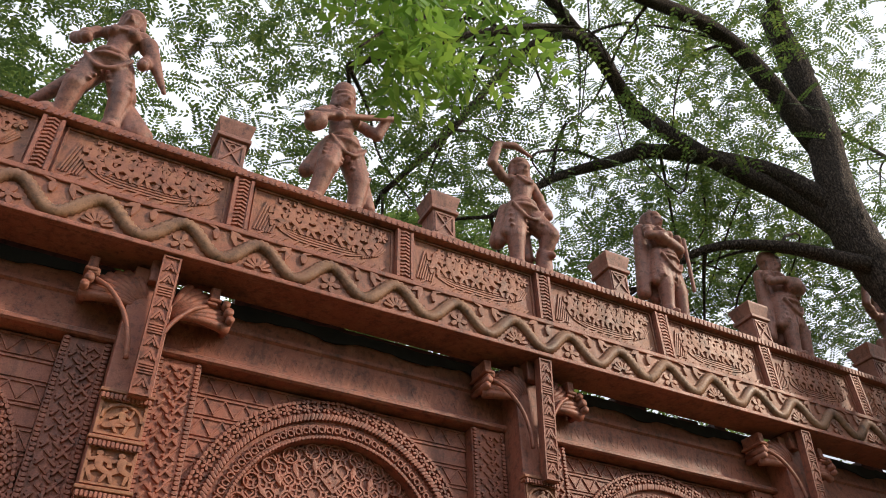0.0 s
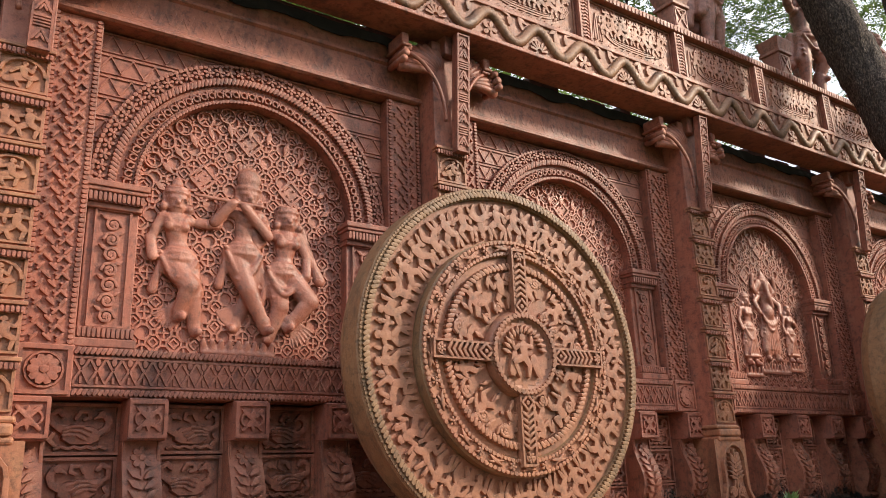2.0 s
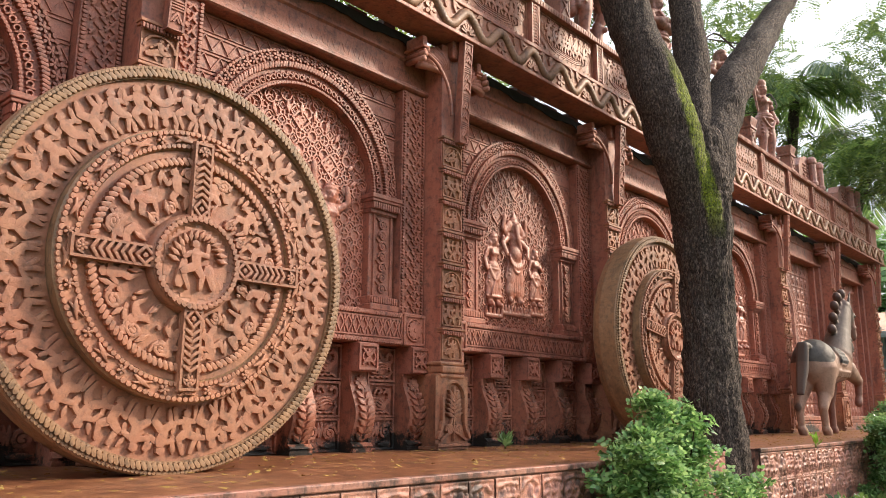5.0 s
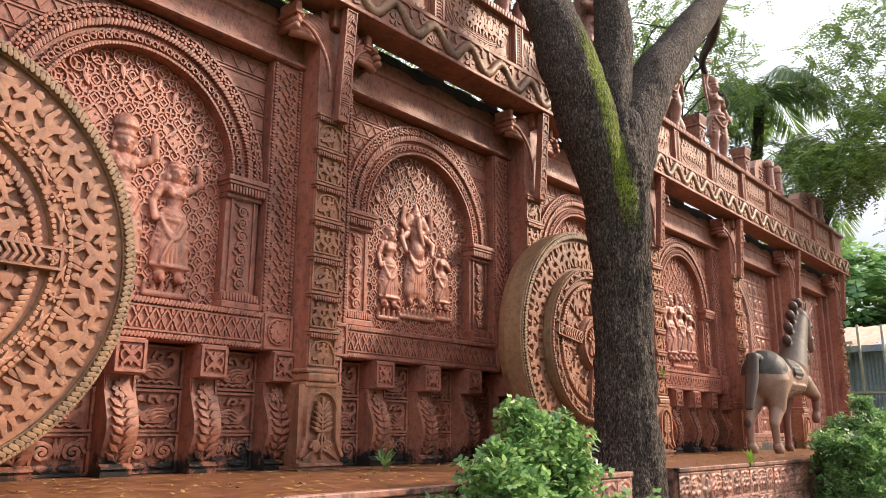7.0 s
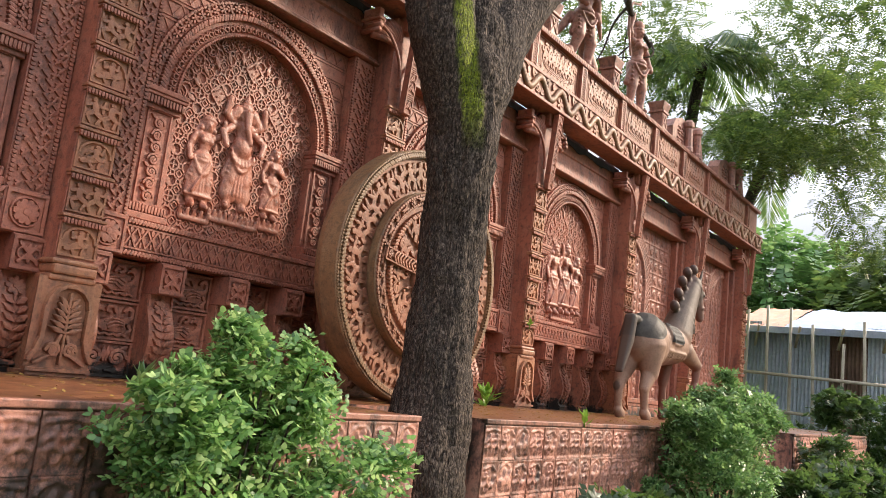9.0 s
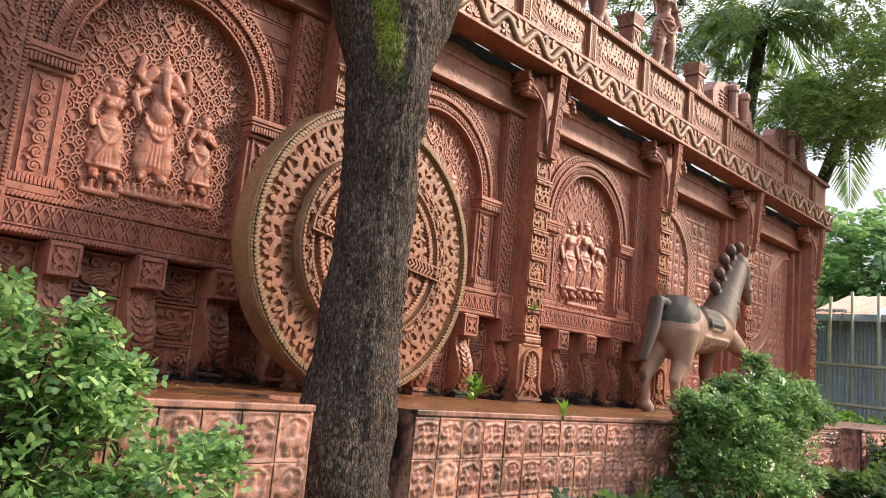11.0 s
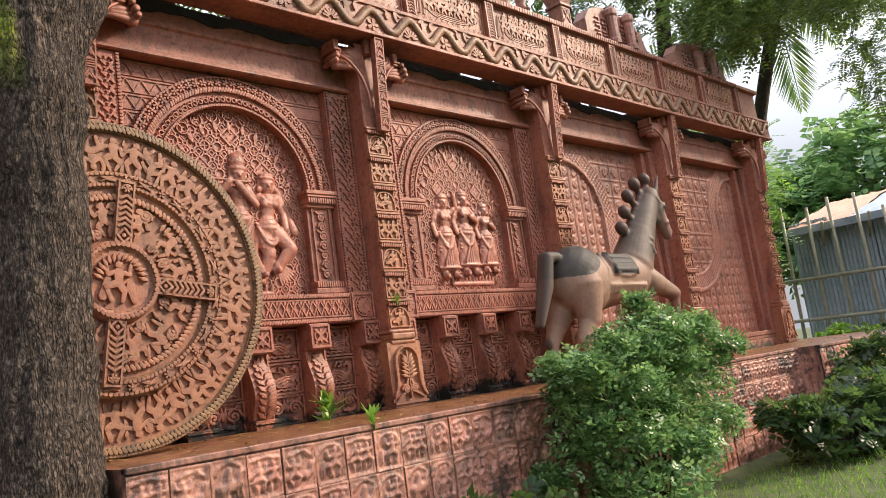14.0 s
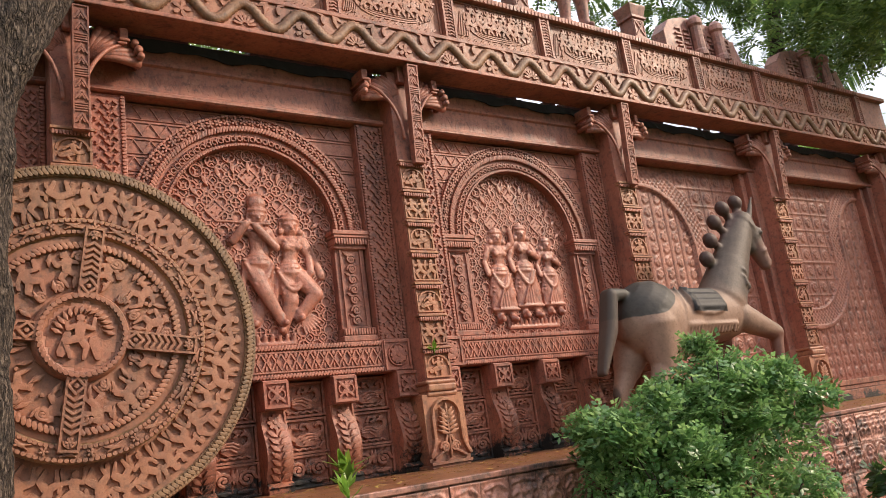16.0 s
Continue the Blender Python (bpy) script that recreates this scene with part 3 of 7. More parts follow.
def lattice_relief(w=1.42, h=1.66):
    """Star-and-octagon fretwork with square plaques and a fringe of buds, cut to the arch."""
    fd = Field(w, h, 0.0098)
    p, r8, bw = 0.118, 0.045, 0.0098
    cz0 = SPRING - 2.12
    plaques = ((-0.295, 1.12), (0.295, 1.12), (0.0, 1.416))
    for j in range(int(h / p) + 2):
        for i in range(-6, 7):
            x, z = i * p, j * p + 0.01
            if any(abs(x - u) + abs(z - v) < 0.10 for u, v in plaques):
                continue
            o = [(x + r8 * math.cos(math.pi * (k + 0.5) / 4), z + r8 * math.sin(math.pi * (k + 0.5) / 4)) for k in range(8)]
            for k in range(8):
                fd.bar(*o[k], *o[(k + 1) % 8], bw, 0.017)
            # links to the next octagons, and a small square turned on its corner between four of them
            for e in (-1, 1):
                fd.bar(x + r8 * 0.92, z + e * 0.017, x + p - r8 * 0.92, z + e * 0.017, bw * 0.85, 0.015)
                fd.bar(x + e * 0.017, z + r8 * 0.92, x + e * 0.017, z + p - r8 * 0.92, bw * 0.85, 0.015)
            c, g = (x + p / 2, z + p / 2), 0.027
            d = [(c[0] + g, c[1]), (c[0], c[1] + g), (c[0] - g, c[1]), (c[0], c[1] - g)]
            for k in range(4):
                fd.bar(*d[k], *d[(k + 1) % 4], bw * 0.7, 0.013)
            if (i + j) % 2:
                fd.bar(x - 0.03, z, x + 0.03, z, bw * 0.8, 0.012).bar(x, z - 0.03, x, z + 0.03, bw * 0.8, 0.0125)
    for x, z in plaques:
        d = [(x + 0.085, z), (x, z + 0.085), (x - 0.085, z), (x, z - 0.085)]
        for k in range(4):
            fd.bar(*d[k], *d[(k + 1) % 4], 0.011, 0.024)
        fd.bar(x - 0.028, z - 0.028, x + 0.028, z + 0.028, 0.048, 0.017)
        for k in (-0.02, 0.02):
            fd.disc(x + k, z + k, 0.010, 0.024)
    for k in range(13):
        a = math.pi * (k + 0.5) / 13
        x, z = 0.575 * math.cos(a), cz0 + 0.575 * math.sin(a)
        fd.leaf(x * 1.02, z + 0.02, x * 0.9, cz0 + (z - cz0) * 0.9 - 0.02, 0.022, 0.026)
        fd.ring(0.645 * math.cos(a), cz0 + 0.645 * math.sin(a), 0.05, 0.009, 0.026)
    return fd.mesh("lattice_panel", keep=lambda X, Z: (Z < cz0 + 0.03) | (np.hypot(X, Z - cz0) < 0.715))


def arch_relief():
    """Half ring: rosettes, cord, leaf curls, from the outer to the inner edge."""
    W, Rm = R_OUT - R_IN, (R_OUT + R_IN) / 2
    L = math.pi * Rm
    fd = Field(L, W, 0.0085)
    n = 40
    for i in range(n):
        fd.flower(-L / 2 + (i + 0.5) * L / n, W - 0.052, 0.036, 0.018, 5)
    rope(fd, -L / 2, L / 2, W - 0.008, 0.011, 0.03, 0.02)
    rope(fd, -L / 2, L / 2, W - 0.118, 0.026, 0.026, 0.036)
    rope(fd, -L / 2, L / 2, 0.012, 0.013, 0.028, 0.024)
    n = 44
    for i in range(n):
        x = -L / 2 + (i + 0.5) * L / n
        fd.ring(x, 0.062, 0.019, 0.009, 0.02, 20, 300)
        fd.leaf(x + 0.02, 0.04, x + 0.03, 0.095, 0.011, 0.018)

    def polar(X, Z, H):
        a = math.pi / 2 - X / Rm
        r = R_IN + Z
        return r * np.cos(a), -H, r * np.sin(a)

    return fd.mesh("arch_moulding", polar)


def spandrel_relief(w=1.93, h=0.98):
    """Lapped boards: plain ones, and some cut with thin zigzag lines."""
    fd = Field(w, h, 0.011)
    rows = 7
    q = h / rows
    for j in range(rows):
        fd.rect(-w / 2, w / 2, j * q + 0.008, j * q + q - 0.006, 0.010)
        n = 15
        for i in range(n):
            x = -w / 2 + (i + 0.5) * w / n
            if j % 2 == 0 or i < 4:
                for e in (-1, 1):
                    fd.bar(x + e * w / n / 2, j * q + 0.02, x, j * q + q - 0.022, 0.0055, 0.019)
        fd.rect(-w / 2, w / 2, j * q + q - 0.022, j * q + q - 0.008, 0.019)
    return fd.mesh("spandrel", keep=lambda X, Z: np.hypot(X, Z) > R_OUT - 0.03)


def swan_relief(k, w=0.365, h=0.27):
    """A framed panel: a swan with arched neck and plumed tail, or, at the foot, paired leafy scrolls."""
    fd = Field(w, h, 0.0105)
    fd.border(0.017, 0.03)
    s = 1 if k % 2 else -1
    if k == 2:
        for e in (-1, 1):
            fd.scroll(e * 0.085, 0.15, 0.068, 0.014, 0.034, e)
            fd.leaf(e * 0.02, 0.05, e * 0.14, 0.055, 0.026, 0.03).leaf(e * 0.01, 0.12, e * 0.015, 0.235, 0.02, 0.03)
            fd.leaf(e * 0.15, 0.235, e * 0.1, 0.215, 0.02, 0.028)
        return fd.mesh("swan_panel")
    fd.cap(-0.05 * s, 0.10, 0.045 * s, 0.105, 0.05, 0.058, 0.034)
    fd.cap(0.05 * s, 0.11, 0.115 * s, 0.15, 0.045, 0.012, 0.03)
    fd.line([(-0.08 * s, 0.11), (-0.118 * s, 0.135), (-0.13 * s, 0.175), (-0.11 * s, 0.21)], 0.02, 0.034)
    fd.disc(-0.095 * s, 0.212, 0.025, 0.038).cap(-0.085 * s, 0.205, -0.058 * s, 0.19, 0.013, 0.006, 0.034)
    for j in range(3):
        fd.line([((-0.045 + 0.014 * j) * s, 0.122 - 0.022 * j), ((0.0 + 0.012 * j) * s, 0.147 - 0.022 * j), ((0.05 + 0.006 * j) * s, 0.145 - 0.02 * j), (0.088 * s, 0.128 - 0.014 * j)], 0.0085, 0.046)
    fd.line([(0.10 * s, 0.13), (0.145 * s, 0.165), (0.145 * s, 0.21), (0.115 * s, 0.23), (0.092 * s, 0.205)], 0.014, 0.03)
    fd.line([(0.03 * s, 0.19), (0.01 * s, 0.225), (-0.03 * s, 0.225), (-0.035 * s, 0.195), (-0.01 * s, 0.185)], 0.011, 0.028)
    fd.line([(0.12 * s, 0.05), (0.15 * s, 0.08), (0.13 * s, 0.11)], 0.012, 0.026)
    for x in (-0.12, -0.06, 0.0, 0.06):
        fd.line([(x, 0.032), (x + 0.03, 0.045), (x + 0.06, 0.032)], 0.009, 0.026)
    return fd.mesh("swan_panel")


def knot_relief(w=0.2):
    fd = Field(w, w, 0.009)
    fd.border(0.02, 0.016)
    c = w / 2
    for e in (-1, 1):
        fd.ring(e * 0.03, c, 0.036, 0.01, 0.018)
        fd.line([(-0.055, c - 0.055 * e), (0.055, c + 0.055 * e)], 0.011, 0.018)
        fd.leaf(0, c, 0, c + e * 0.06, 0.018, 0.016)
    return fd.mesh("knot_panel")


def corbel_curve(z):
    """How far the corbel stands out, for z from 0 (foot) to 0.6 (under the block)."""
    t = np.clip(z / 0.6, 0, 1)
    return 0.205 + 0.035 * np.sin(t * math.pi * 1.0) - 0.03 * np.cos(t * math.pi * 2.2) + 0.05 * (t < 0.12)


def corbel_meshes(w=0.2, h=0.6):
    fd = Field(w, h, 0.0115)
    fd.rect(-w / 2, w / 2, 0, 0.03, 0.016).rect(-w / 2, w / 2, 0.045, 0.075, 0.018)
    fd.line([(0, 0.08), (0, 0.46)], 0.008, 0.02)
    fd.line([(-w / 2 + 0.012, 0.08), (-w / 2 + 0.012, h)], 0.009, 0.012)
    fd.line([(w / 2 - 0.012, 0.08), (w / 2 - 0.012, h)], 0.009, 0.012)
    for i in range(7):
        for e in (-1, 1):
            fd.leaf(e * 0.012, 0.09 + i * 0.053, e * 0.072, 0.135 + i * 0.053, 0.021, 0.022)
    fd.flower(0, 0.515, 0.062, 0.02, 8)
    front = fd.mesh("corbel_leaf", lambda X, Z, H: (X, -(corbel_curve(Z) + H), Z))
    zs = np.linspace(0, h, 25)
    verts, faces = [], []
    for z in zs:
        y = -float(corbel_curve(z)) + 0.004
        verts += [(-w / 2, 0.05, z), (-w / 2, y, z), (w / 2, y, z), (w / 2, 0.05, z)]
    for i in range(len(zs) - 1):
        for k in range(3):
            a = 4 * i + k
            faces.append((a, a + 1, a + 5, a + 4))
    faces += [(0, 3, 2, 1), tuple(4 * (len(zs) - 1) + k for k in range(4))]
    return front, mesh_of("corbel_body", verts, faces, smooth=False)


def scroll_panel(w, h):
    fd = Field(w, h, 0.0105)
    fd.border(0.012, 0.014)
    z, s = 0.06, 1
    while z < h - 0.05:
        fd.scroll(0, z, min(0.045, w * 0.28), 0.009, 0.018, s)
        fd.leaf(-s * 0.02, z + 0.03, -s * w * 0.33, z + 0.055, 0.014, 0.016)
        fd.flower(0, z, 0.02, 0.018, 5)
        z += 0.088
        s = -s
    return fd


def flower_panel(w):
    fd = Field(w, w, 0.011)
    fd.border(0.02, 0.015)
    fd.flower(0, w / 2, w * 0.33, 0.022, 10)
    fd.ring(0, w / 2, w * 0.36, 0.01, 0.014)
    return fd.mesh("flower_panel")


SWANS = [swan_relief(k) for k in range(3)]
KNOT = knot_relief()
CORBEL_FRONT, CORBEL_BODY = corbel_meshes()
LATTICE, ARCH, SPANDREL = lattice_relief(), arch_relief(), spandrel_relief()
FLOWER = flower_panel(0.25)
STRIP = strip_relief(0.265, 1.93).mesh("strip_carving")
PIL_PANEL = scroll_panel(0.2, 0.68).mesh("scroll_panel")


def fluted(w, h):
    fd = Field(w, h, 0.0085)
    n = int(w / 0.026)
    for i in range(n):
        fd.cap(-w / 2 + (i + 0.5) * w / n, 0.012, -w / 2 + (i + 0.5) * w / n, h - 0.012, 0.0115, 0.0115, 0.012)
    return fd.mesh("fluting")


FLUTE = fluted(0.33, 0.06)


def half_ring(r0, r1, y0, y1, seg=48):
    bm = bmesh.new()
    rows = []
    for i in range(seg + 1):
        a = math.pi * i / seg
        rows.append([bm.verts.new((r * math.cos(a), y, r * math.sin(a))) for r, y in ((r0, y1), (r0, y0), (r1, y0), (r1, y1))])
    for a, b in zip(rows, rows[1:]):
        for k in range(3):
            bm.faces.new((a[k], a[k + 1], b[k + 1], b[k]))
    return bm


def lintel_mesh(inner):
    """Two fascias and a sloping cornice."""
    prof = [(4.74, 4.058), (4.47, 4.058), (4.455, 4.07), (4.455, 4.095), (4.475, 4.11), (4.495, 4.115), (4.51, 4.33), (4.49, 4.345), (4.49, 4.37), (4.52, 4.385), (4.525, 4.57), (4.545, 4.585), (4.74, 4.585)]
    bm = bmesh.new()
    ends = [[bm.verts.new((x, y, z)) for y, z in prof] for x in (-inner, inner)]
    for i in range(len(prof) - 1):
        bm.faces.new((ends[0][i], ends[0][i + 1], ends[1][i + 1], ends[1][i]))
    return bm


def felt_mesh(inner, seed):
    """A ragged strip of roofing felt hanging over the upper fascia."""
    rf = random.Random(seed)
    bm, n = bmesh.new(), int(2 * inner / 0.07)
    cols = []
    for i in range(n + 1):
        x, low = -inner + 2 * inner * i / n, 4.475 + 0.02 * math.sin(i * 0.7) + rf.uniform(-0.012, 0.012)
        cols.append([bm.verts.new((x, y, z)) for y, z in ((4.516, 4.578 + rf.uniform(-0.01, 0.006)), (4.498 + rf.uniform(-0.006, 0.003), low), (4.504, low), (4.521, 4.572))])
    for a, c in zip(cols, cols[1:]):
        for k in range(3):
            bm.faces.new((a[k], a[k + 1], c[k + 1], c[k]))
    return bm


def lower_bay(b, W):
    """Base zone, belt and lintel of a bay of width W, round x = 0."""
    inner = W / 2 - 0.13
    step = (W - 0.435) / 4
    xs = [(-2 + i) * step for i in range(5)]
    for x in xs:
        blk = part("block", boxes((x - 0.1, x + 0.1, 4.445, 4.74, 1.63, 1.85), bev=0.005), M_WALL, b)
        part("knot_panel", KNOT, M_WALL, blk, m=at(x, 4.443, 1.64))
        cb = part("corbel", CORBEL_BODY, M_BASE, b, m=at(x, 4.72, LEDGE))
        part("leaf_carving", CORBEL_FRONT, M_BASE, cb)
    k = 0
    for x0, x1 in zip(xs, xs[1:]):
        for j, (z, hh) in enumerate(((LEDGE + 0.005, 0.9), (1.285, 1.0), (1.565, 1.0))):
            part("swan_panel", SWANS[2 if j == 0 else (k + j) % 2], M_BASE, b, m=at((x0 + x1) / 2, 4.655, z, ((x1 - x0 - 0.2) / 0.365, 0.85, hh)))
        k += 1
    part("belt", boxes((-inner, inner, F_BELT + 0.02, 4.74, 1.853, 2.115), bev=0.004), M_WALL, b)
    ow = inner * 2 - 0.56
    part("belt_carving", belt_relief(ow).mesh("belt_carving"), M_WALL, b, m=at(0, F_BELT + 0.018, 1.855))
    for e in (-1, 1):
        part("corner_block", boxes((e * (inner - 0.14) - 0.138, e * (inner - 0.14) + 0.138, F_BELT, 4.74, 1.85, 2.12), bev=0.005), M_WALL, b)
        part("flower_panel", FLOWER, M_WALL, b, m=at(e * (inner - 0.14), F_BELT - 0.002, 1.86))
        part("wide_pilaster", boxes((e * (inner - 0.14) - 0.138, e * (inner - 0.14) + 0.138, F_WIDE, 4.74, 2.122, 4.055), bev=0.005), M_WALL, b)
        part("strip_carving", STRIP, M_WALL, b, m=at(e * (inner - 0.14), F_WIDE - 0.002, 2.122))
    part("lintel", lintel_mesh(inner), M_WALL, b)
    part("felt_strip", felt_mesh(inner, int(W * 100)), M_FELT, b, "ragged black roofing felt")
    fd = Field(2 * inner - 0.05, 0.17, 0.011)
    m = int(fd.w / 0.11)
    for i in range(m):
        x = -fd.w / 2 + (i + 0.5) * fd.w / m
        fd.line([(x - 0.05, 0.03), (x - 0.015, 0.13), (x + 0.02, 0.04), (x + 0.05, 0.14)], 0.010, 0.008).disc(x + 0.03, 0.11, 0.013, 0.008)
    part("lintel_carving", fd.mesh("lintel_carving"), M_WALL, b, m=pose(0, 4.497, 4.125, -4) @ Matrix.Diagonal((1, 0.4, 1, 1)))
    return inner


def arch_bay(c, W=PITCH):
    b = thing("arched_bay", "red terracotta wall bay with carved arch and lattice panel", "wall bay", "bays of the wall", (c, 0, 0), "structure")
    lower_bay(b, W)
    part("lattice_panel", LATTICE, M_RELIEF, b, m=at(0, F_PANEL, 2.12, (1, 0.9, 1)))
    part("spandrel", SPANDREL, M_WALL, b, m=at(0, 4.60, SPRING))
    bm = half_ring(R_IN, R_OUT, 4.572, 4.74)
    a = part("arch", bm, M_WALL, b, m=at(0, 0, SPRING))
    part("arch_moulding", ARCH, M_WALL, a, m=at(0, 4.57, 0))
    for e in (-1, 1):
        x = e * 0.815
        p = part("pilaster", boxes((x - 0.14, x + 0.14, F_PIL, 4.74, 2.12, 2.93)), M_WALL, b)
        part("scroll_panel", PIL_PANEL, M_WALL, p, m=at(x, F_PIL - 0.002, 2.24))
        q = part("capital", boxes((x - 0.15, x + 0.15, 4.54, 4.74, 2.915, 2.95), (x - 0.165, x + 0.165, 4.50, 4.74, 3.005, 3.03), (x - 0.175, x + 0.175, 4.49, 4.74, 3.03, 3.068), (x - 0.155, x + 0.155, 4.525, 4.74, 2.95, 3.005)), M_WALL, p)
        part("fluting", FLUTE, M_WALL, p, m=at(x, 4.523, 2.947, (0.93, 1.2, 1)))
        q = part("pilaster_base", boxes((x - 0.16, x + 0.16, 4.51, 4.74, 2.122, 2.17), (x - 0.15, x + 0.15, 4.53, 4.74, 2.17, 2.235)), M_WALL, p)
        part("fluting", FLUTE, M_WALL, p, m=at(x, 4.528, 2.172, (0.9, 1.2, 1)))
    return b


def great_arch_bay(c, W, winding):
    """A bay of square carved tiles, parted by a broad latticed band from upright scroll stripes."""
    b = thing("arched_bay", "red wall bay with square carved tiles and winding latticed band", "wall bay", "bays of the wall", (c, 0, 0), "structure")
    inner = W / 2 - 0.13
    part("lintel", lintel_mesh(inner), M_WALL, b)
    part("felt_strip", felt_mesh(inner, int(W * 100)), M_FELT, b, "ragged black roofing felt")
    for e in (-1, 1):
        part("jamb", boxes((e * (inner - 0.07) - 0.07, e * (inner - 0.07) + 0.07, 4.47, 4.74, 1.29, 4.055), bev=0.008), M_WALL, b)
        part("inner_jamb", boxes((e * (inner - 0.19) - 0.048, e * (inner - 0.19) + 0.048, 4.54, 4.74, 1.29, 4.055), bev=0.008), M_WALL, b)
    part("foot_moulding", boxes((-inner, inner, 4.44, 4.74, LEDGE, 1.16), (-inner, inner, 4.47, 4.74, 1.165, 1.215), (-inner, inner, 4.455, 4.74, 1.22, 1.288)), M_BASE, b)
    w, h, z0 = 2 * inner - 0.48, 2.76, 1.29
    fd = Field(w, h, 0.0125, True)
    q = 0.23
    for j in range(int(h / q) + 1):
        for i in range(int(w / q) + 1):
            x, z = -w / 2 + i * q, j * q
            fd.rect(x, x + 0.014, z, z + q, 0.024).rect(x, x + q, z, z + 0.014, 0.024)
            fd.scroll(x + q / 2, z + q / 2, 0.07, 0.014, 0.022, 1 if (i + j) % 2 else -1)
            fd.flower(x + q / 2, z + q / 2, 0.028, 0.02)
    tiles = fd.H
    fd.H = np.zeros_like(tiles)
    for i in range(int(w / 0.2) + 1):
        x = -w / 2 + i * 0.2
        fd.rect(x, x + 0.02, 0, h, 0.024).rect(x + 0.032, x + 0.042, 0, h, 0.016)
        for j in range(int(h / 0.15)):
            fd.scroll(x + 0.12, 0.08 + j * 0.15, 0.052, 0.011, 0.02, 1 if j % 2 else -1)
            fd.leaf(x + 0.08, 0.13 + j * 0.15, x + 0.16, 0.16 + j * 0.15, 0.014, 0.018)
    X, Z = np.meshgrid(fd.x, fd.z + z0)
    if winding:
        # an S: a quarter turn over the upper half, a short fall, a quarter turn to the pillar
        up, low = np.hypot(X - 1.135, Z - 3.15) - 0.88, 0.86 - np.hypot(X + 0.61, Z - 3.0)
        d = np.where(Z > 3.07, np.where(X < 1.135, up, Z - 4.03), np.where(X > -0.61, np.where(Z > 3.0, 0.255 - X, low), Z - 2.14))
        d = -d
    else:
        # half an arch that springs from the pillar
        d = 0.92 - np.where(Z > 3.0, np.hypot(X + 0.81, Z - 3.0), X + 0.81)
    net = (np.abs(((X + Z) / 0.075) % 1 - 0.5) > 0.33) | (np.abs(((X - Z) / 0.075) % 1 - 0.5) > 0.33)
    fd.H = np.where(d > 0.1, fd.H, np.where(d < -0.1, tiles, 0.024 + 0.018 * net))
    fd.H = np.where(np.abs(d + 0.115) < 0.016, 0.044, fd.H)
    fd.H = np.where(np.abs(d - 0.125) < 0.028, 0.07, fd.H)
    part("tile_panel", fd.mesh("tile_panel"), M_WALL, b, m=at(0, 4.655, z0, (1, 0.62, 1)))
    return b


proto = arch_bay((PILLARS[2] + PILLARS[3]) / 2)
for k in (0, 1, 3, 4, 5, 6):
    copy_thing(proto, Matrix.Translation(((PILLARS[k] + PILLARS[k + 1]) / 2, 0, 0)))
great_arch_bay((PILLARS[7] + PILLARS[8]) / 2, PILLARS[8] - PILLARS[7], False)
great_arch_bay((PILLARS[8] + PILLARS[9]) / 2, PILLARS[9] - PILLARS[8], True)

# ---- pillars with their roof brackets ----
def figure_panel(seed, w=0.2, h=0.2):
    rng = random.Random(seed)
    fd = Field(w, h, 0.0085)
    fd.border(0.012, 0.014)
    if seed % 2:
        for x in (-0.045, 0.045):
            fd.dancer(x, h * 0.48, 0.17, 0.018, rng)
    else:
        fd.ring(0, h * 0.45, 0.085, 0.012, 0.016, 0, 180)
        fd.dancer(0, h * 0.45, 0.15, 0.018, rng)
        fd.cap(-0.06, 0.05, 0.05, 0.08, 0.018, 0.014, 0.014)
    return fd.mesh("figure_panel")


FIGS = [figure_panel(s) for s in range(4)]
fd = Field(0.40, 0.56, 0.0085)
fd.ring(0, 0.38, 0.135, 0.018, 0.03, 0, 180)
for e in (-1, 1):
    fd.line([(e * 0.135, 0.38), (e * 0.135, 0.2), (e * 0.16, 0.12), (e * 0.19, 0.07)], 0.016, 0.03)
    fd.scroll(e * 0.05, 0.13, 0.045, 0.011, 0.026, e)
    fd.line([(e * 0.02, 0.22), (e * 0.06, 0.1), (e * 0.15, 0.05)], 0.011, 0.024)
    for i in range(6):
        fd.leaf(e * 0.008, 0.235 + i * 0.03, e * (0.098 - 0.008 * i), 0.265 + i * 0.036, 0.019, 0.03)
fd.line([(0, 0.05), (0, 0.47)], 0.009, 0.03)
fd.rect(-0.2, 0.2, 0.0, 0.022, 0.03)
LEAF_BASE = fd.mesh("leaf_carving")
fd = Field(0.11, 0.92, 0.0085)
fd.border(0.012, 0.01)
for i in range(10):
    z = 0.05 + i * 0.085
    if i % 3 == 1:
        for k in range(4):
            fd.line([(-0.04, z + 0.018 * k), (0.04, z + 0.018 * k)], 0.006, 0.008)
    else:
        fd.line([(-0.04, z), (0, z + 0.065), (0.04, z)], 0.008, 0.01)
        fd.line([(-0.018, z + 0.005), (0, z + 0.035), (0.018, z + 0.005)], 0.007, 0.01)
POST = fd.mesh("post_carving")


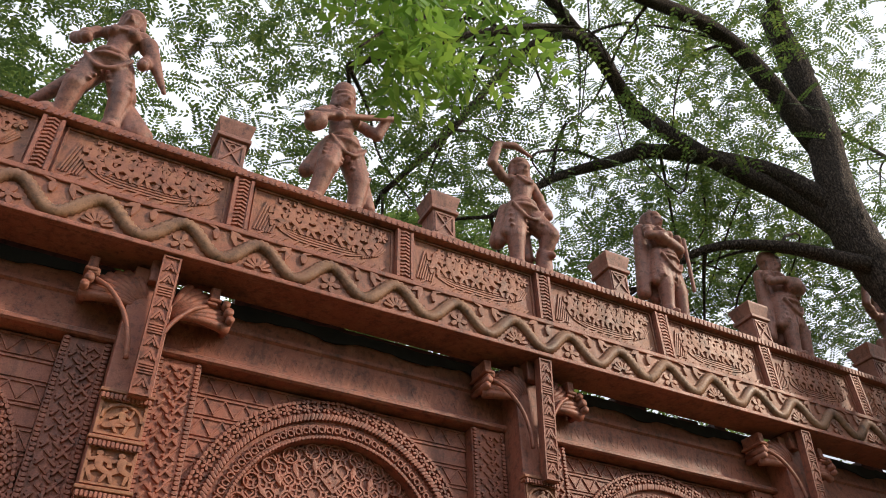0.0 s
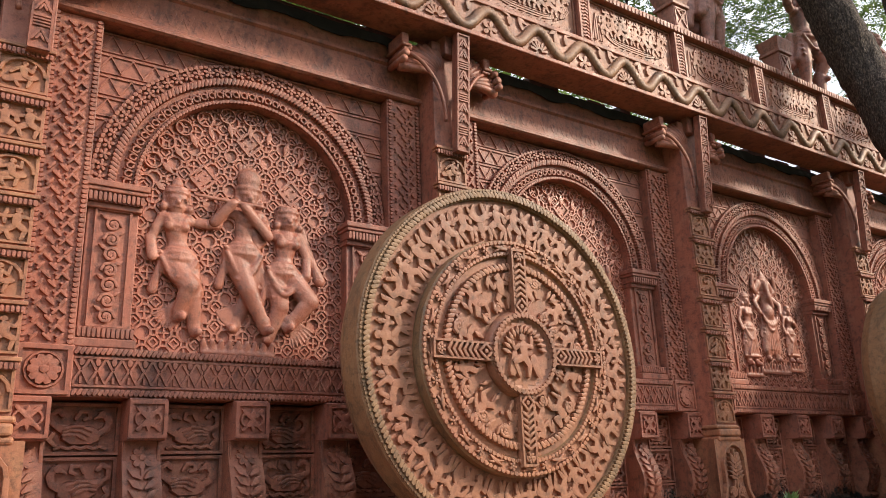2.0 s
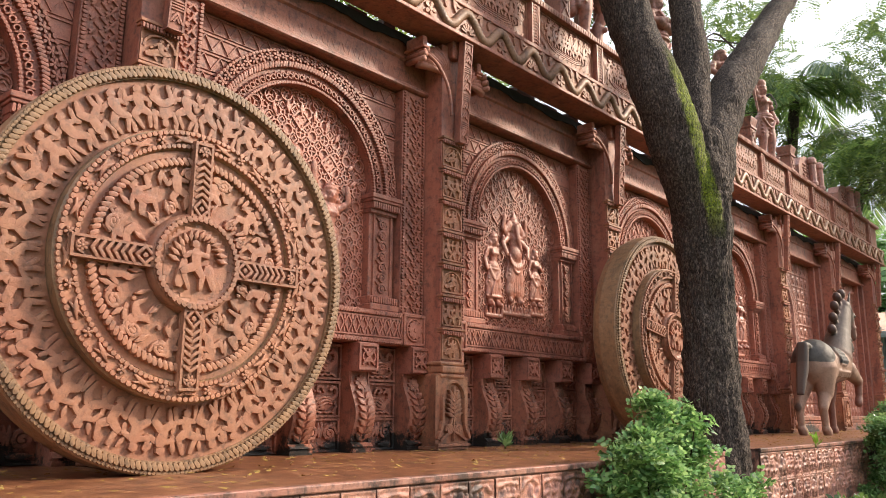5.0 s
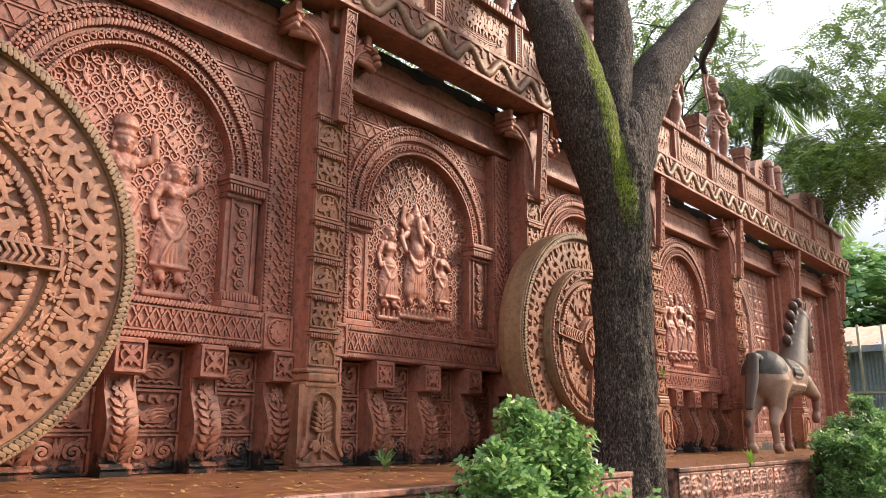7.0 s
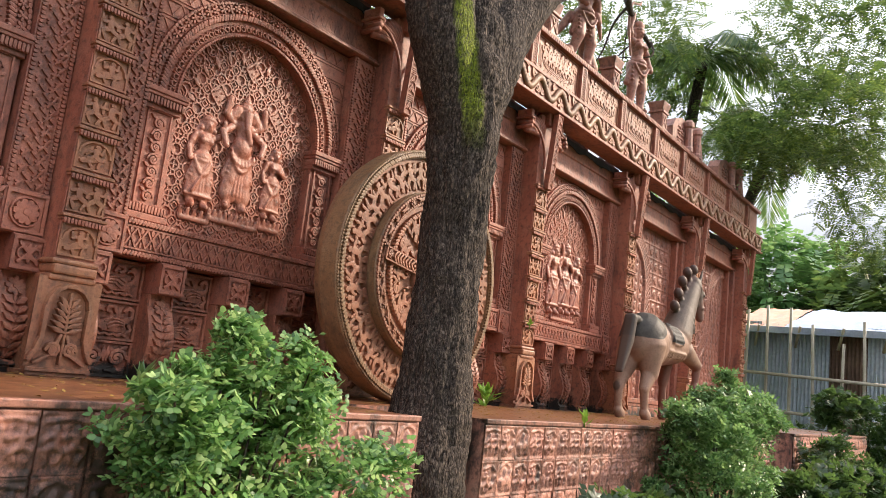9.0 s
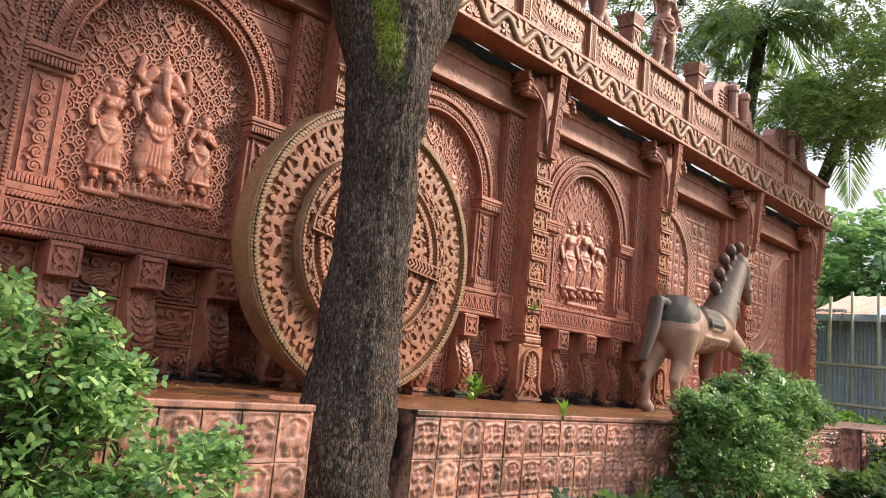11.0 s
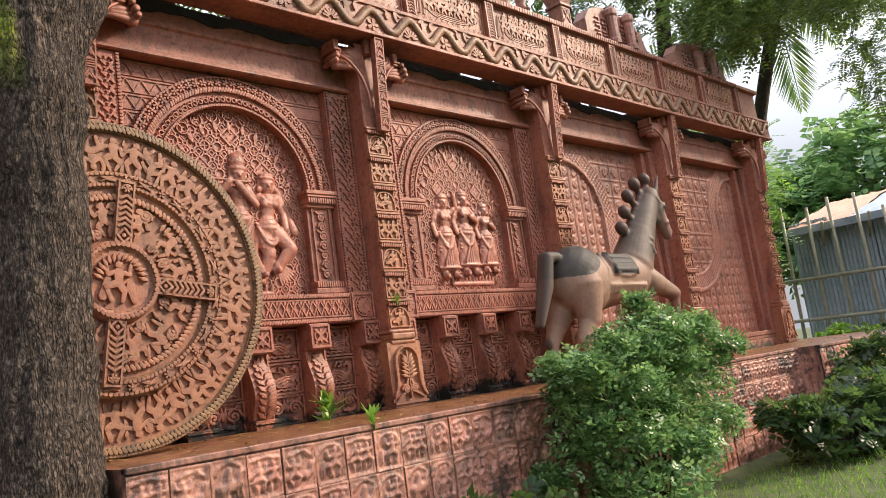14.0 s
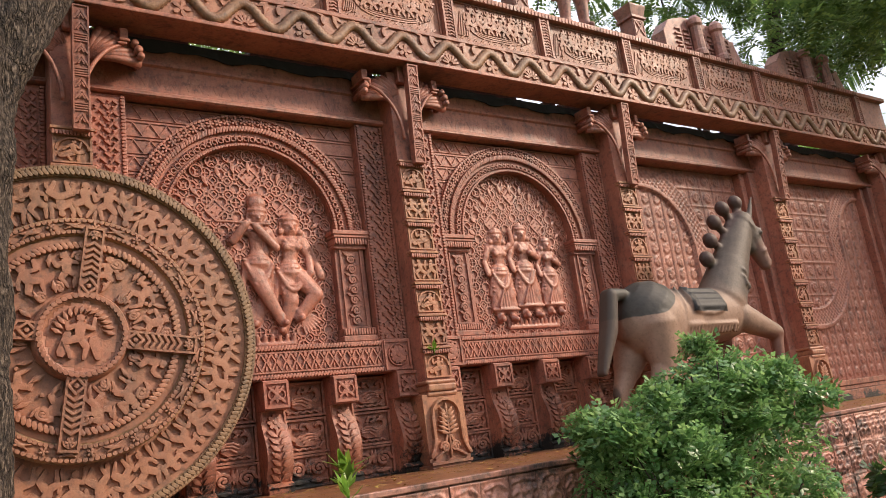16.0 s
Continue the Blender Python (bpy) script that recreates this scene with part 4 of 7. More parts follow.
def fan_mesh():
    """A fluted lotus bracket: ribs that fan out from the post, closed by stacked lips."""
    V, F = [], []
    for k in range(8):
        a = radians(4 + 9.5 * k)
        R = 0.36 - 0.006 * k
        pts = [(R * t * math.cos(a) * (1 + 0.08 * t), -0.055 * math.sin(math.pi * t), R * t * math.sin(a) * 0.82) for t in np.linspace(0.02, 1, 8)]
        v, f = tube(pts, [0.012 + 0.028 * t for t in np.linspace(0, 1, 8)], 8)
        o = len(V)
        V += v
        F += [tuple(i + o for i in q) for q in f]
    for x, z, r in ((0.385, 0.05, 0.026), (0.37, 0.10, 0.03), (0.345, 0.15, 0.026)):
        v, f = tube([(x, -0.09, z), (x, 0.12, z)], [r, r], 10)
        o = len(V)
        V += v
        F += [tuple(i + o for i in q) for q in f]
    return mesh_of("bracket_fan", V, F)


FAN = fan_mesh()


def build_pillar():
    p = thing("pillar", "carved terracotta pillar of stacked panels carrying a roof bracket", "pillar", "pillars of the wall", (0, 0, 0), "structure")
    part("shaft", boxes((-0.13, 0.13, 4.30, 4.74, 1.62, 4.52), bev=0.006), M_WALL, p)
    base = part("pillar_base", boxes((-0.15, 0.15, 4.285, 4.74, LEDGE, 1.62), (-0.19, 0.19, 4.27, 4.74, LEDGE, 1.06)), M_OCHRE, p)
    part("leaf_carving", LEAF_BASE, M_OCHRE, base, m=at(0, 4.283, LEDGE + 0.03))
    part("neck", boxes((-0.15, 0.15, 4.27, 4.7, 1.60, 1.64), (-0.14, 0.14, 4.255, 4.7, 1.64, 1.70), (-0.15, 0.15, 4.27, 4.7, 1.70, 1.735), bev=0.015), M_OCHRE, p)
    for i in range(7):
        z = 1.745 + i * 0.275
        part("figure_panel", FIGS[(i * 3) % 4], M_OCHRE, p, m=at(0, 4.298, z + 0.008, (1.25, 1, 1.05)))
        c = part("cornice", boxes((-0.138, 0.138, 4.275, 4.33, z + 0.224, z + 0.245), (-0.145, 0.145, 4.258, 4.33, z + 0.245, z + 0.266), bev=0.004), M_OCHRE, p)
        part("fluting", FLUTE, M_OCHRE, c, m=at(0, 4.273, z + 0.205, (0.82, 1, 0.6)))
    post = part("bracket_post", boxes((-0.055, 0.055, 0, 0.06, 0, 0.93), bev=0.004), M_WALL, p, m=pose(0.05, 4.215, 3.62, 4))
    part("post_carving", POST, M_WALL, post, m=at(0, -0.002, 0.005))
    part("bracket_arm", boxes((-0.05, 0.05, 4.24, 4.4, 4.40, 4.56), bev=0.01), M_WALL, p)
    for e in (-1, 1):
        w = part("bracket_fan", FAN, M_WALL, p, m=at(0.05 + e * 0.05, 4.36, 4.24, (e, 1, 1)))
        v, f = tube(smooth_path([(e * 0.34, 4.30, 4.36), (e * 0.24, 4.26, 4.28), (e * 0.14, 4.24, 4.14), (e * 0.08, 4.24, 3.98), (e * 0.06, 4.25, 3.85)]), [0.015] * 25, 8)
        part("bracket_strut", mesh_of("bracket_strut", v, f), M_WALL, p)
        part("fan_cap", boxes((e * 0.37 - 0.04, e * 0.37 + 0.04, 4.26, 4.50, 4.385, 4.41), (e * 0.355 - 0.035, e * 0.355 + 0.035, 4.27, 4.48, 4.36, 4.385), (e * 0.37 - 0.03, e * 0.37 + 0.03, 4.28, 4.48, 4.41, 4.5), bev=0.01), M_WALL, p)
    return p


pil = build_pillar()
pil.matrix_basis = Matrix.Translation((PILLARS[0], 0, 0))
for px in PILLARS[1:]:
    copy_thing(pil, Matrix.Translation((px, 0, 0)))

# ---- carving on the parapet ----
POSTS = [0.764 + 1.243 * k for k in range(-5, 16)]


def boat_relief(seed, w=1.07, h=0.44):
    """A boat full of small figures, with a high prow and stern."""
    rng = random.Random(seed)
    fd = Field(w, h, 0.0112)
    fd.border(0.014, 0.02)
    for k in range(4):
        pts = [(-0.42 + 0.84 * t, 0.085 + 0.022 * k + (0.16 - 0.02 * k) * (2 * t - 1) ** 4) for t in np.linspace(0, 1, 16)]
        fd.line(pts, 0.0085, 0.012)
    for k in range(7):
        fd.line([(0.30 + 0.02 * k, 0.10 + 0.01 * k), (0.38 + 0.016 * k, 0.30 - 0.01 * k)], 0.007, 0.016)
        fd.line([(-0.50 + 0.02 * k, 0.08 + 0.0 * k), (-0.44 + 0.014 * k, 0.34 - 0.03 * k)], 0.007, 0.016)
    for i in range(8):
        x = -0.35 + i * 0.1 + rng.uniform(-0.012, 0.012)
        fd.dancer(x, 0.235 + rng.uniform(-0.01, 0.015), 0.20, 0.03, rng, False, 1.3)
        fd.dancer(x + 0.045, 0.35 + rng.uniform(-0.01, 0.01), 0.135, 0.024, rng, False, 1.3)
        if i % 2:
            fd.disc(x + 0.04, 0.375, 0.026, 0.016)
            fd.cap(x + 0.01, 0.345, x + 0.10, 0.40, 0.011, 0.009, 0.014)
    for i in range(12):
        fd.disc(-0.46 + i * 0.083, 0.055, 0.016, 0.012)
        fd.line([(-0.49 + i * 0.083, 0.03), (-0.43 + i * 0.083, 0.08)], 0.008, 0.014)
    fd.flower(0.45, 0.34, 0.05, 0.022)
    return fd.mesh("boat_relief")


BOATS = [boat_relief(s) for s in (1, 2, 3)]
fd = Field(0.135, 0.44, 0.008)
fd.rect(-0.0675, -0.045, 0, 0.44, 0.012).rect(0.045, 0.0675, 0, 0.44, 0.012)
for i in range(13):
    fd.line([(-0.03, 0.02 + i * 0.033), (0.0, 0.035 + i * 0.033), (0.03, 0.02 + i * 0.033)], 0.008, 0.012)
POST_FRONT = fd.mesh("post_carving")
for k, x in enumerate(POSTS):
    po = part("rail_post", boxes((x - 0.07, x + 0.07, BEAM_Y + 0.005, 4.42, 4.906, 5.364), bev=0.004), M_WALL, parapet)
    part("post_carving", POST_FRONT, M_WALL, po, m=at(x, BEAM_Y + 0.003, 4.915))
    if k + 1 < len(POSTS):
        part("boat_relief", BOATS[k % 3], M_PARAPET, parapet, m=at(x + 0.6215, BEAM_Y + 0.048, 4.912, (1, 0.6, 1)))
fd = Field(1.243, 0.055, 0.0095)
for i in range(26):
    x = -0.6215 + (i + 0.5) * 0.0478
    fd.cap(x, 0.012, x + 0.012, 0.044, 0.011, 0.013, 0.006)
CAP_FRONT = fd.mesh("cap_carving")
for x in POSTS[:-1]:
    part("cap_carving", CAP_FRONT, M_WALL, parapet, m=at(x + 0.6215, BEAM_Y - 0.022, 5.367))

# serpent wave along the beam
WAVE = 1.243 / 2.5


def wave_z(x):
    return 4.725 + 0.092 * math.cos(2 * math.pi * (x + 0.55) / WAVE)


def serpent():
    xs = np.arange(X0 + 0.05, X1 - 0.05, WAVE / 36)
    v, f = tube([(x, BEAM_Y - 0.006, wave_z(x)) for x in xs], [0.041 + 0.011 * (i % 2) for i in range(len(xs))], 8)
    verts = [Vector((p[0], BEAM_Y - 0.006 + (p[1] - BEAM_Y + 0.006) * 0.7, p[2])) for p in v]
    return mesh_of("serpent", verts, f)


part("serpent", serpent(), M_SNAKE, parapet, "brown scaled serpent winding along the beam")
fd = Field(WAVE, 0.30, 0.0115)
for k in range(7):
    a = math.pi * (k + 0.5) / 7
    fd.cap(0.035 * math.cos(a), 0.03 + 0.035 * math.sin(a), 0.085 * math.cos(a), 0.03 + 0.085 * math.sin(a), 0.009, 0.014, 0.013)
fd.ring(0, 0.03, 0.03, 0.01, 0.013, 0, 180)
for e in (-1, 1):
    fd.leaf(e * 0.2, 0.28, e * 0.12, 0.23, 0.022, 0.013).leaf(e * 0.2, 0.28, e * 0.17, 0.17, 0.024, 0.014)
WAVE_A = fd.mesh("wave_carving")
fd = Field(WAVE, 0.30, 0.0115)
fd.flower(0, 0.075, 0.075, 0.013, 5)
for e in (-1, 1):
    fd.cap(e * 0.2, 0.23, e * 0.2, 0.19, 0.03, 0.018, 0.018).cap(e * 0.2, 0.26, e * 0.13, 0.285, 0.012, 0.008, 0.014)
WAVE_B = fd.mesh("wave_carving")
n0 = math.ceil((X0 + 0.3 + 0.55) / WAVE)
n1 = math.floor((X1 - 0.3 + 0.55) / WAVE)
for k in range(n0, n1 + 1):
    part("wave_carving", WAVE_A if k % 2 else WAVE_B, M_PARAPET, parapet, m=at(-0.55 + k * WAVE, BEAM_Y - 0.002, 4.59))

# ---- the two stone wheels ----
def polar_mesh(name, fd, r0, Rm, base=0.0, bulge=0.0):
    def shape(X, Z, H):
        a = X / Rm
        r = r0 + Z
        return r * np.cos(a), -(H + base), r * np.sin(a)
    return fd.mesh(name, shape)


def ring_body(prof, seg=96):
    """A turned body round the y axis from (radius, y) pairs."""
    verts, faces = [], []
    n = len(prof)
    for i in range(seg):
        a = 2 * math.pi * i / seg
        verts += [(r * math.cos(a), y, r * math.sin(a)) for r, y in prof]
    for i in range(seg):
        j = (i + 1) % seg
        for k in range(n - 1):
            faces.append((i * n + k, i * n + k + 1, j * n + k + 1, j * n + k))
    return verts, faces


def make_wheel(name_label):
    w = thing("carved_wheel", name_label, "wheel", "stone wheels on the plinth")
    R = 1.05
    v, f = ring_body([(0.0, 0.17), (0.96, 0.17), (1.02, 0.13), (R, 0.05), (R, -0.11), (R - 0.012, -0.125), (0.985, -0.125), (0.98, -0.10), (0.0, -0.10)])
    me = mesh_of("wheel_body", v, f, smooth=False)
    part("wheel_body", me, M_RIM, w)
    rng = random.Random(5)
    rm, wd = 0.84, 0.28
    L = 2 * math.pi * rm
    fd = Field(L, wd, 0.0068)
    n = 40
    for i in range(n):
        x = -L / 2 + (i + 0.5) * L / n
        fd.dancer(x, wd * 0.5, 0.235, 0.02, rng, bool(i % 3 == 1), 1.12)
        fd.cap(x + L / n / 2, 0.03, x + L / n / 2 + rng.uniform(-0.02, 0.02), 0.10, 0.018, 0.012, 0.015)
        fd.disc(x + L / n / 2, wd * 0.62, 0.023, 0.015)
        fd.leaf(x + L / n / 2, wd - 0.035, x + L / n / 2 + rng.uniform(-0.03, 0.03), wd - 0.09, 0.014, 0.014)
    part("figure_band", polar_mesh("figure_band", fd, 0.698, rm, 0.102), M_WHEEL, w, "band of small carved dancing shapes")
    L = 2 * math.pi * 1.013
    fd = Field(L, 0.066, 0.006)
    rope(fd, -L / 2, L / 2, 0.026, 0.023, L / 220, 0.022)
    rope(fd, -L / 2, L / 2, 0.056, 0.008, L / 300, 0.01)
    part("rope_rim", polar_mesh("rope_rim", fd, 0.978, 1.013, 0.122), M_RIM, w)
    # raised inner drum
    v, f = ring_body([(0.695, -0.09), (0.70, -0.178), (0.688, -0.19), (0.60, -0.19), (0.59, -0.17), (0.0, -0.17)])
    d = part("inner_drum", mesh_of("inner_drum", v, f, smooth=False), M_RIM, w)
    L = 2 * math.pi * 0.66
    fd = Field(L, 0.085, 0.0088)
    n = 34
    for i in range(n):
        x = -L / 2 + (i + 0.5) * L / n
        if i % 2:
            fd.flower(x, 0.043, 0.027, 0.018, 5)
        else:
            fd.leaf(x - 0.05, 0.028, x + 0.045, 0.058, 0.014, 0.018).leaf(x - 0.04, 0.06, x + 0.05, 0.025, 0.011, 0.016)
    rope(fd, -L / 2, L / 2, 0.008, 0.009, 0.03, 0.014)
    rope(fd, -L / 2, L / 2, 0.078, 0.008, 0.03, 0.014)
    part("flower_band", polar_mesh("flower_band", fd, 0.602, 0.66, 0.192), M_WHEEL, d)
    v, f = ring_body([(0.59, -0.168), (0.59, -0.174), (0.0, -0.174)], 64)
    part("drum_face", mesh_of("drum_face", v, f, smooth=False), M_WHEEL, d)
    L = 2 * math.pi * 0.53
    fd = Field(L, 0.05, 0.0085)
    rope(fd, -L / 2, L / 2, 0.025, 0.024, L / 110, 0.034)
    part("rope_ring", polar_mesh("rope_ring", fd, 0.505, 0.53, 0.173), M_WHEEL, d)
    # carved quadrants
    for q in range(4):
        L = math.pi / 2 * 0.38
        fd = Field(L, 0.245, 0.0065)
        for i in range(3):
            fd.dancer(-L / 2 + (i + 0.5) * L / 3 + rng.uniform(-0.02, 0.02), 0.13 + 0.02 * (i % 2), 0.22, 0.02, rng, False, 1.1)
        for i in range(9):
            fd.leaf(-L / 2 + 0.04 + i * L / 9, 0.235, -L / 2 + 0.06 + i * L / 9 + rng.uniform(-0.02, 0.02), 0.17, 0.014, 0.016)
            fd.disc(-L / 2 + 0.03 + i * L / 9, rng.uniform(0.03, 0.21), 0.014, 0.018)
        for i in range(4):
            fd.scroll(-L / 2 + 0.05 + i * L / 4.2, rng.choice([0.04, 0.2]), 0.035, 0.009, 0.022, rng.choice([-1, 1]))
            fd.leaf(-L / 2 + 0.1 + i * 0.13, 0.02, -L / 2 + 0.08 + i * 0.13, 0.09, 0.018, 0.024)
        me = fd.mesh("quadrant_carving", lambda X, Z, H, q=q: ((0.262 + Z) * np.cos(X / 0.38 + (q + 0.5) * math.pi / 2), -(H + 0.1735), (0.262 + Z) * np.sin(X / 0.38 + (q + 0.5) * math.pi / 2)))
        part("quadrant_carving", me, M_WHEEL, d)
    fd = Field(0.115, 0.40, 0.0075)
    fd.border(0.014, 0.016)
    for i in range(6):
        fd.line([(-0.04, 0.10 + i * 0.036), (0, 0.125 + i * 0.036), (0.04, 0.10 + i * 0.036)], 0.0095, 0.018)
    fd.line([(0, 0.0), (0.045, 0.045), (0, 0.09), (-0.045, 0.045), (0, 0.0)], 0.009, 0.02).disc(0, 0.045, 0.016, 0.02)
    fd.ring(0, 0.34, 0.035, 0.01, 0.018, 0, 180).flower(0, 0.35, 0.03, 0.02)
    spoke_top = fd.mesh("spoke_carving")
    for q in range(4):
        s = part("spoke", boxes((-0.054, 0.054, -0.21, -0.155, 0.235, 0.645), bev=0.004), M_WHEEL, d, m=pose(0, 0, 0, 0, 90 * q, 0))
        part("spoke_carving", spoke_top, M_WHEEL, s, m=at(0, -0.212, 0.238, (0.93, 1, 1)))
    # hub
    v, f = ring_body([(0.262, -0.16), (0.255, -0.205), (0.235, -0.232), (0.21, -0.232), (0.20, -0.217), (0.0, -0.217)], 64)
    h = part("hub", mesh_of("hub", v, f), M_WHEEL, w)
    L = 2 * math.pi * 0.225
    fd = Field(L, 0.036, 0.008)
    rope(fd, -L / 2, L / 2, 0.018, 0.017, 0.03, 0.014)
    part("hub_rope", polar_mesh("hub_rope", fd, 0.207, 0.225, 0.231), M_WHEEL, h)
    fd = Field(0.40, 0.40, 0.0075)
    fd.dancer(-0.02, 0.19, 0.27, 0.026, rng).cap(0.06, 0.17, 0.09, 0.08, 0.035, 0.02, 0.02).cap(-0.1, 0.09, -0.08, 0.2, 0.03, 0.022, 0.02)
    for k in range(14):
        a = math.pi * (k + 0.5) / 14
        fd.leaf(0.165 * math.cos(a), 0.2 + 0.165 * math.sin(a), 0.11 * math.cos(a + 0.15), 0.2 + 0.12 * math.sin(a + 0.15), 0.015, 0.022)
    me = fd.mesh("hub_carving", lambda X, Z, H: (X, -(H + 0.219), Z - 0.2), keep=lambda X, Z: np.hypot(X, Z - 0.2) < 0.203)
    tagged(part("hub_carving", me, M_WHEEL, h), kind="stuff")
    return w


wheel = make_wheel("large carved orange terracotta wheel standing on the plinth")
wheel.matrix_basis = Matrix.Translation((3.0, 3.70, LEDGE + 1.024)) @ Matrix.Scale(0.985, 4)
copy_thing(wheel, pose(8.53, 3.78, LEDGE + 1.06, 0, 8, 0) @ Matrix.Scale(1.02, 4))

# ---- statues, reliefs and finials ----
def blob(caps, seg=14):
    """Overlapping tapered limbs (p0, p1, r0, r1), still to be fused."""
    verts, faces = [], []
    for p0, p1, r0, r1 in caps:
        a, b = Vector(p0), Vector(p1)
        d = b - a
        if d.length < 1e-4:
            d = Vector((0, 0, 1e-3))
        u = d.normalized()
        pts, rad = [], []
        for k in range(4):
            t = math.pi / 2 * (1 - k / 4)
            pts.append(a - u * r0 * math.sin(t))
            rad.append(max(0.002, r0 * math.cos(t)))
        pts.append(a)
        rad.append(r0)
        pts.append(b)
        rad.append(r1)
        for k in range(1, 5):
            t = math.pi / 2 * k / 4
            pts.append(b + u * r1 * math.sin(t))
            rad.append(max(0.002, r1 * math.cos(t)))
        v, f = tube(pts, rad, seg)
        o = len(verts)
        verts += v
        faces += [tuple(i + o for i in q) for q in f]
    return verts, faces


def fused(name, caps, material, voxel, label, category, group="", m=None, squash=1.0, seg=14, soften=1):
    v, f = blob(caps, seg)
    if squash != 1.0:
        v = [Vector((p.x, p.y * squash, p.z)) for p in v]
    ob = part(name, mesh_of(name, v, f, smooth=False), material, m=m)
    r = ob.modifiers.new("fuse", "REMESH")
    r.mode, r.voxel_size, r.use_smooth_shade = "VOXEL", voxel, True
    s = ob.modifiers.new("soften", "SMOOTH")
    s.factor, s.iterations = 0.5, soften
    return tagged(ob, label, category, group)


def body(S, lean=0.0, arms=(), legs=(), skirt=0.0, hat="cone", cloak=False, sash=True, bust=False, big=1.0, plump=1.0):
    """A standing carved body of height S, facing -y; arms and legs are lists of joints in parts of S."""
    c = []

    def q(p):
        return (p[0] * S, p[1] * S, p[2] * S)

    def add(a, b, r0, r1):
        c.append((q(a), q(b), r0 * S, r1 * S))

    def addh(a, b, r0, r1):
        """A piece of the head, which is larger by big."""
        f = lambda p: (hx + (p[0] - hx) * big, p[1] * big, 0.845 + (p[2] - 0.845) * big)
        add(f(a), f(b), r0 * big, r1 * big)

    hx = lean * 0.6
    addh((hx, -0.014, 0.868), (hx, -0.012, 0.908), 0.046, 0.055)
    addh((hx, 0.02, 0.905), (hx, 0.02, 0.915), 0.06, 0.06)
    addh((hx, -0.062, 0.902), (hx, -0.072, 0.882), 0.007, 0.012)
    add((hx * 0.9, 0, 0.80), (hx, 0, 0.87), 0.036, 0.036)
    add((lean * 0.5 - 0.085, 0, 0.785), (lean * 0.5 + 0.085, 0, 0.785), 0.045, 0.045)
    add((lean * 0.5, 0, 0.755), (lean * 0.2, 0, 0.63), 0.085, 0.064)
    if bust:
        for e in (-1, 1):
            add((lean * 0.5 + e * 0.05, -0.06, 0.73), (lean * 0.5 + e * 0.05, -0.07, 0.73), 0.038, 0.034)
    add((lean * 0.2, 0, 0.62), (0, 0, 0.53), 0.066, 0.098 * plump)
    if hat == "cone":
        addh((hx, 0.01, 0.94), (hx, 0.01, 0.952), 0.052, 0.046)
        addh((hx, 0.01, 0.985), (hx, 0.01, 0.992), 0.032, 0.03)
        addh((hx, 0.01, 1.01), (hx, 0.01, 1.035), 0.016, 0.006)
    elif hat == "crown":
        addh((hx, 0, 0.945), (hx, 0, 0.985), 0.056, 0.066)
        addh((hx, 0, 1.0), (hx, 0, 1.02), 0.05, 0.02)
    elif hat == "hair":
        addh((hx, 0.03, 0.92), (hx + 0.02, 0.05, 0.86), 0.062, 0.056)
        addh((hx + 0.01, 0.02, 0.965), (hx + 0.01, 0.02, 0.97), 0.034, 0.03)
    elif hat == "pot":
        addh((hx, 0.0, 0.96), (hx, 0.0, 0.985), 0.05, 0.08)
    for e in (-1, 1):
        addh((hx + e * 0.06, 0, 0.885), (hx + e * 0.062, 0, 0.85), 0.016, 0.02)
    for arm in arms:
        for a, b in zip(arm, arm[1:]):
            add(a, b, 0.034 * plump, 0.03 * plump)
        add(arm[-1], arm[-1], 0.032, 0.032)
    for leg in legs:
        add(leg[0], leg[1], 0.078 * plump, 0.06 * plump)
        add(leg[1], leg[2], 0.057 * plump, 0.038 * plump)
        add(leg[2], (leg[2][0] * 1.0 + (0.02 if leg[2][0] > 0 else -0.02), leg[2][1] - 0.07, leg[2][2] - 0.005), 0.032, 0.026)
    if skirt:
        for e in (-1, -0.35, 0.35, 1):
            add((e * 0.05, 0, 0.55), (e * 0.105, 0.0, skirt), 0.075, 0.07)
    if sash:
        for k in range(8):
            a0, a1 = math.pi * (0.85 + 1.3 * k / 8), math.pi * (0.85 + 1.3 * (k + 1) / 8)
            add((0.11 * math.cos(a0), 0.1 * math.sin(a0), 0.54 - 0.03 * math.sin(k * 0.4)), (0.11 * math.cos(a1), 0.1 * math.sin(a1), 0.54 - 0.03 * math.sin((k + 1) * 0.4)), 0.015, 0.015)
        for e in (-1, 1):
            add((e * 0.10, -0.03, 0.52), (e * 0.15, 0.0, 0.30), 0.022, 0.034)
        for k in range(10):
            t0, t1 = -1 + 0.2 * k, -0.8 + 0.2 * k
            add((t0 * 0.115, -0.075 - 0.02 * (1 - t0 * t0), 0.40 + 0.11 * t0 * t0), (t1 * 0.115, -0.075 - 0.02 * (1 - t1 * t1), 0.40 + 0.11 * t1 * t1), 0.013, 0.013)
            add((t0 * 0.06 + lean * 0.5, -0.06 - 0.03 * (1 - t0 * t0), 0.73 + 0.06 * t0 * t0), (t1 * 0.06 + lean * 0.5, -0.06 - 0.03 * (1 - t1 * t1), 0.73 + 0.06 * t1 * t1), 0.011, 0.011)
    for e in (-1, 1):
        addh((hx + e * 0.012, -0.062, 0.905), (hx + e * 0.034, -0.052, 0.905), 0.009, 0.007)
        addh((hx + e * 0.058, -0.01, 0.93), (hx + e * 0.066, 0.01, 0.86), 0.014, 0.012)
    addh((hx - 0.014, -0.06, 0.862), (hx + 0.014, -0.06, 0.862), 0.007, 0.007)
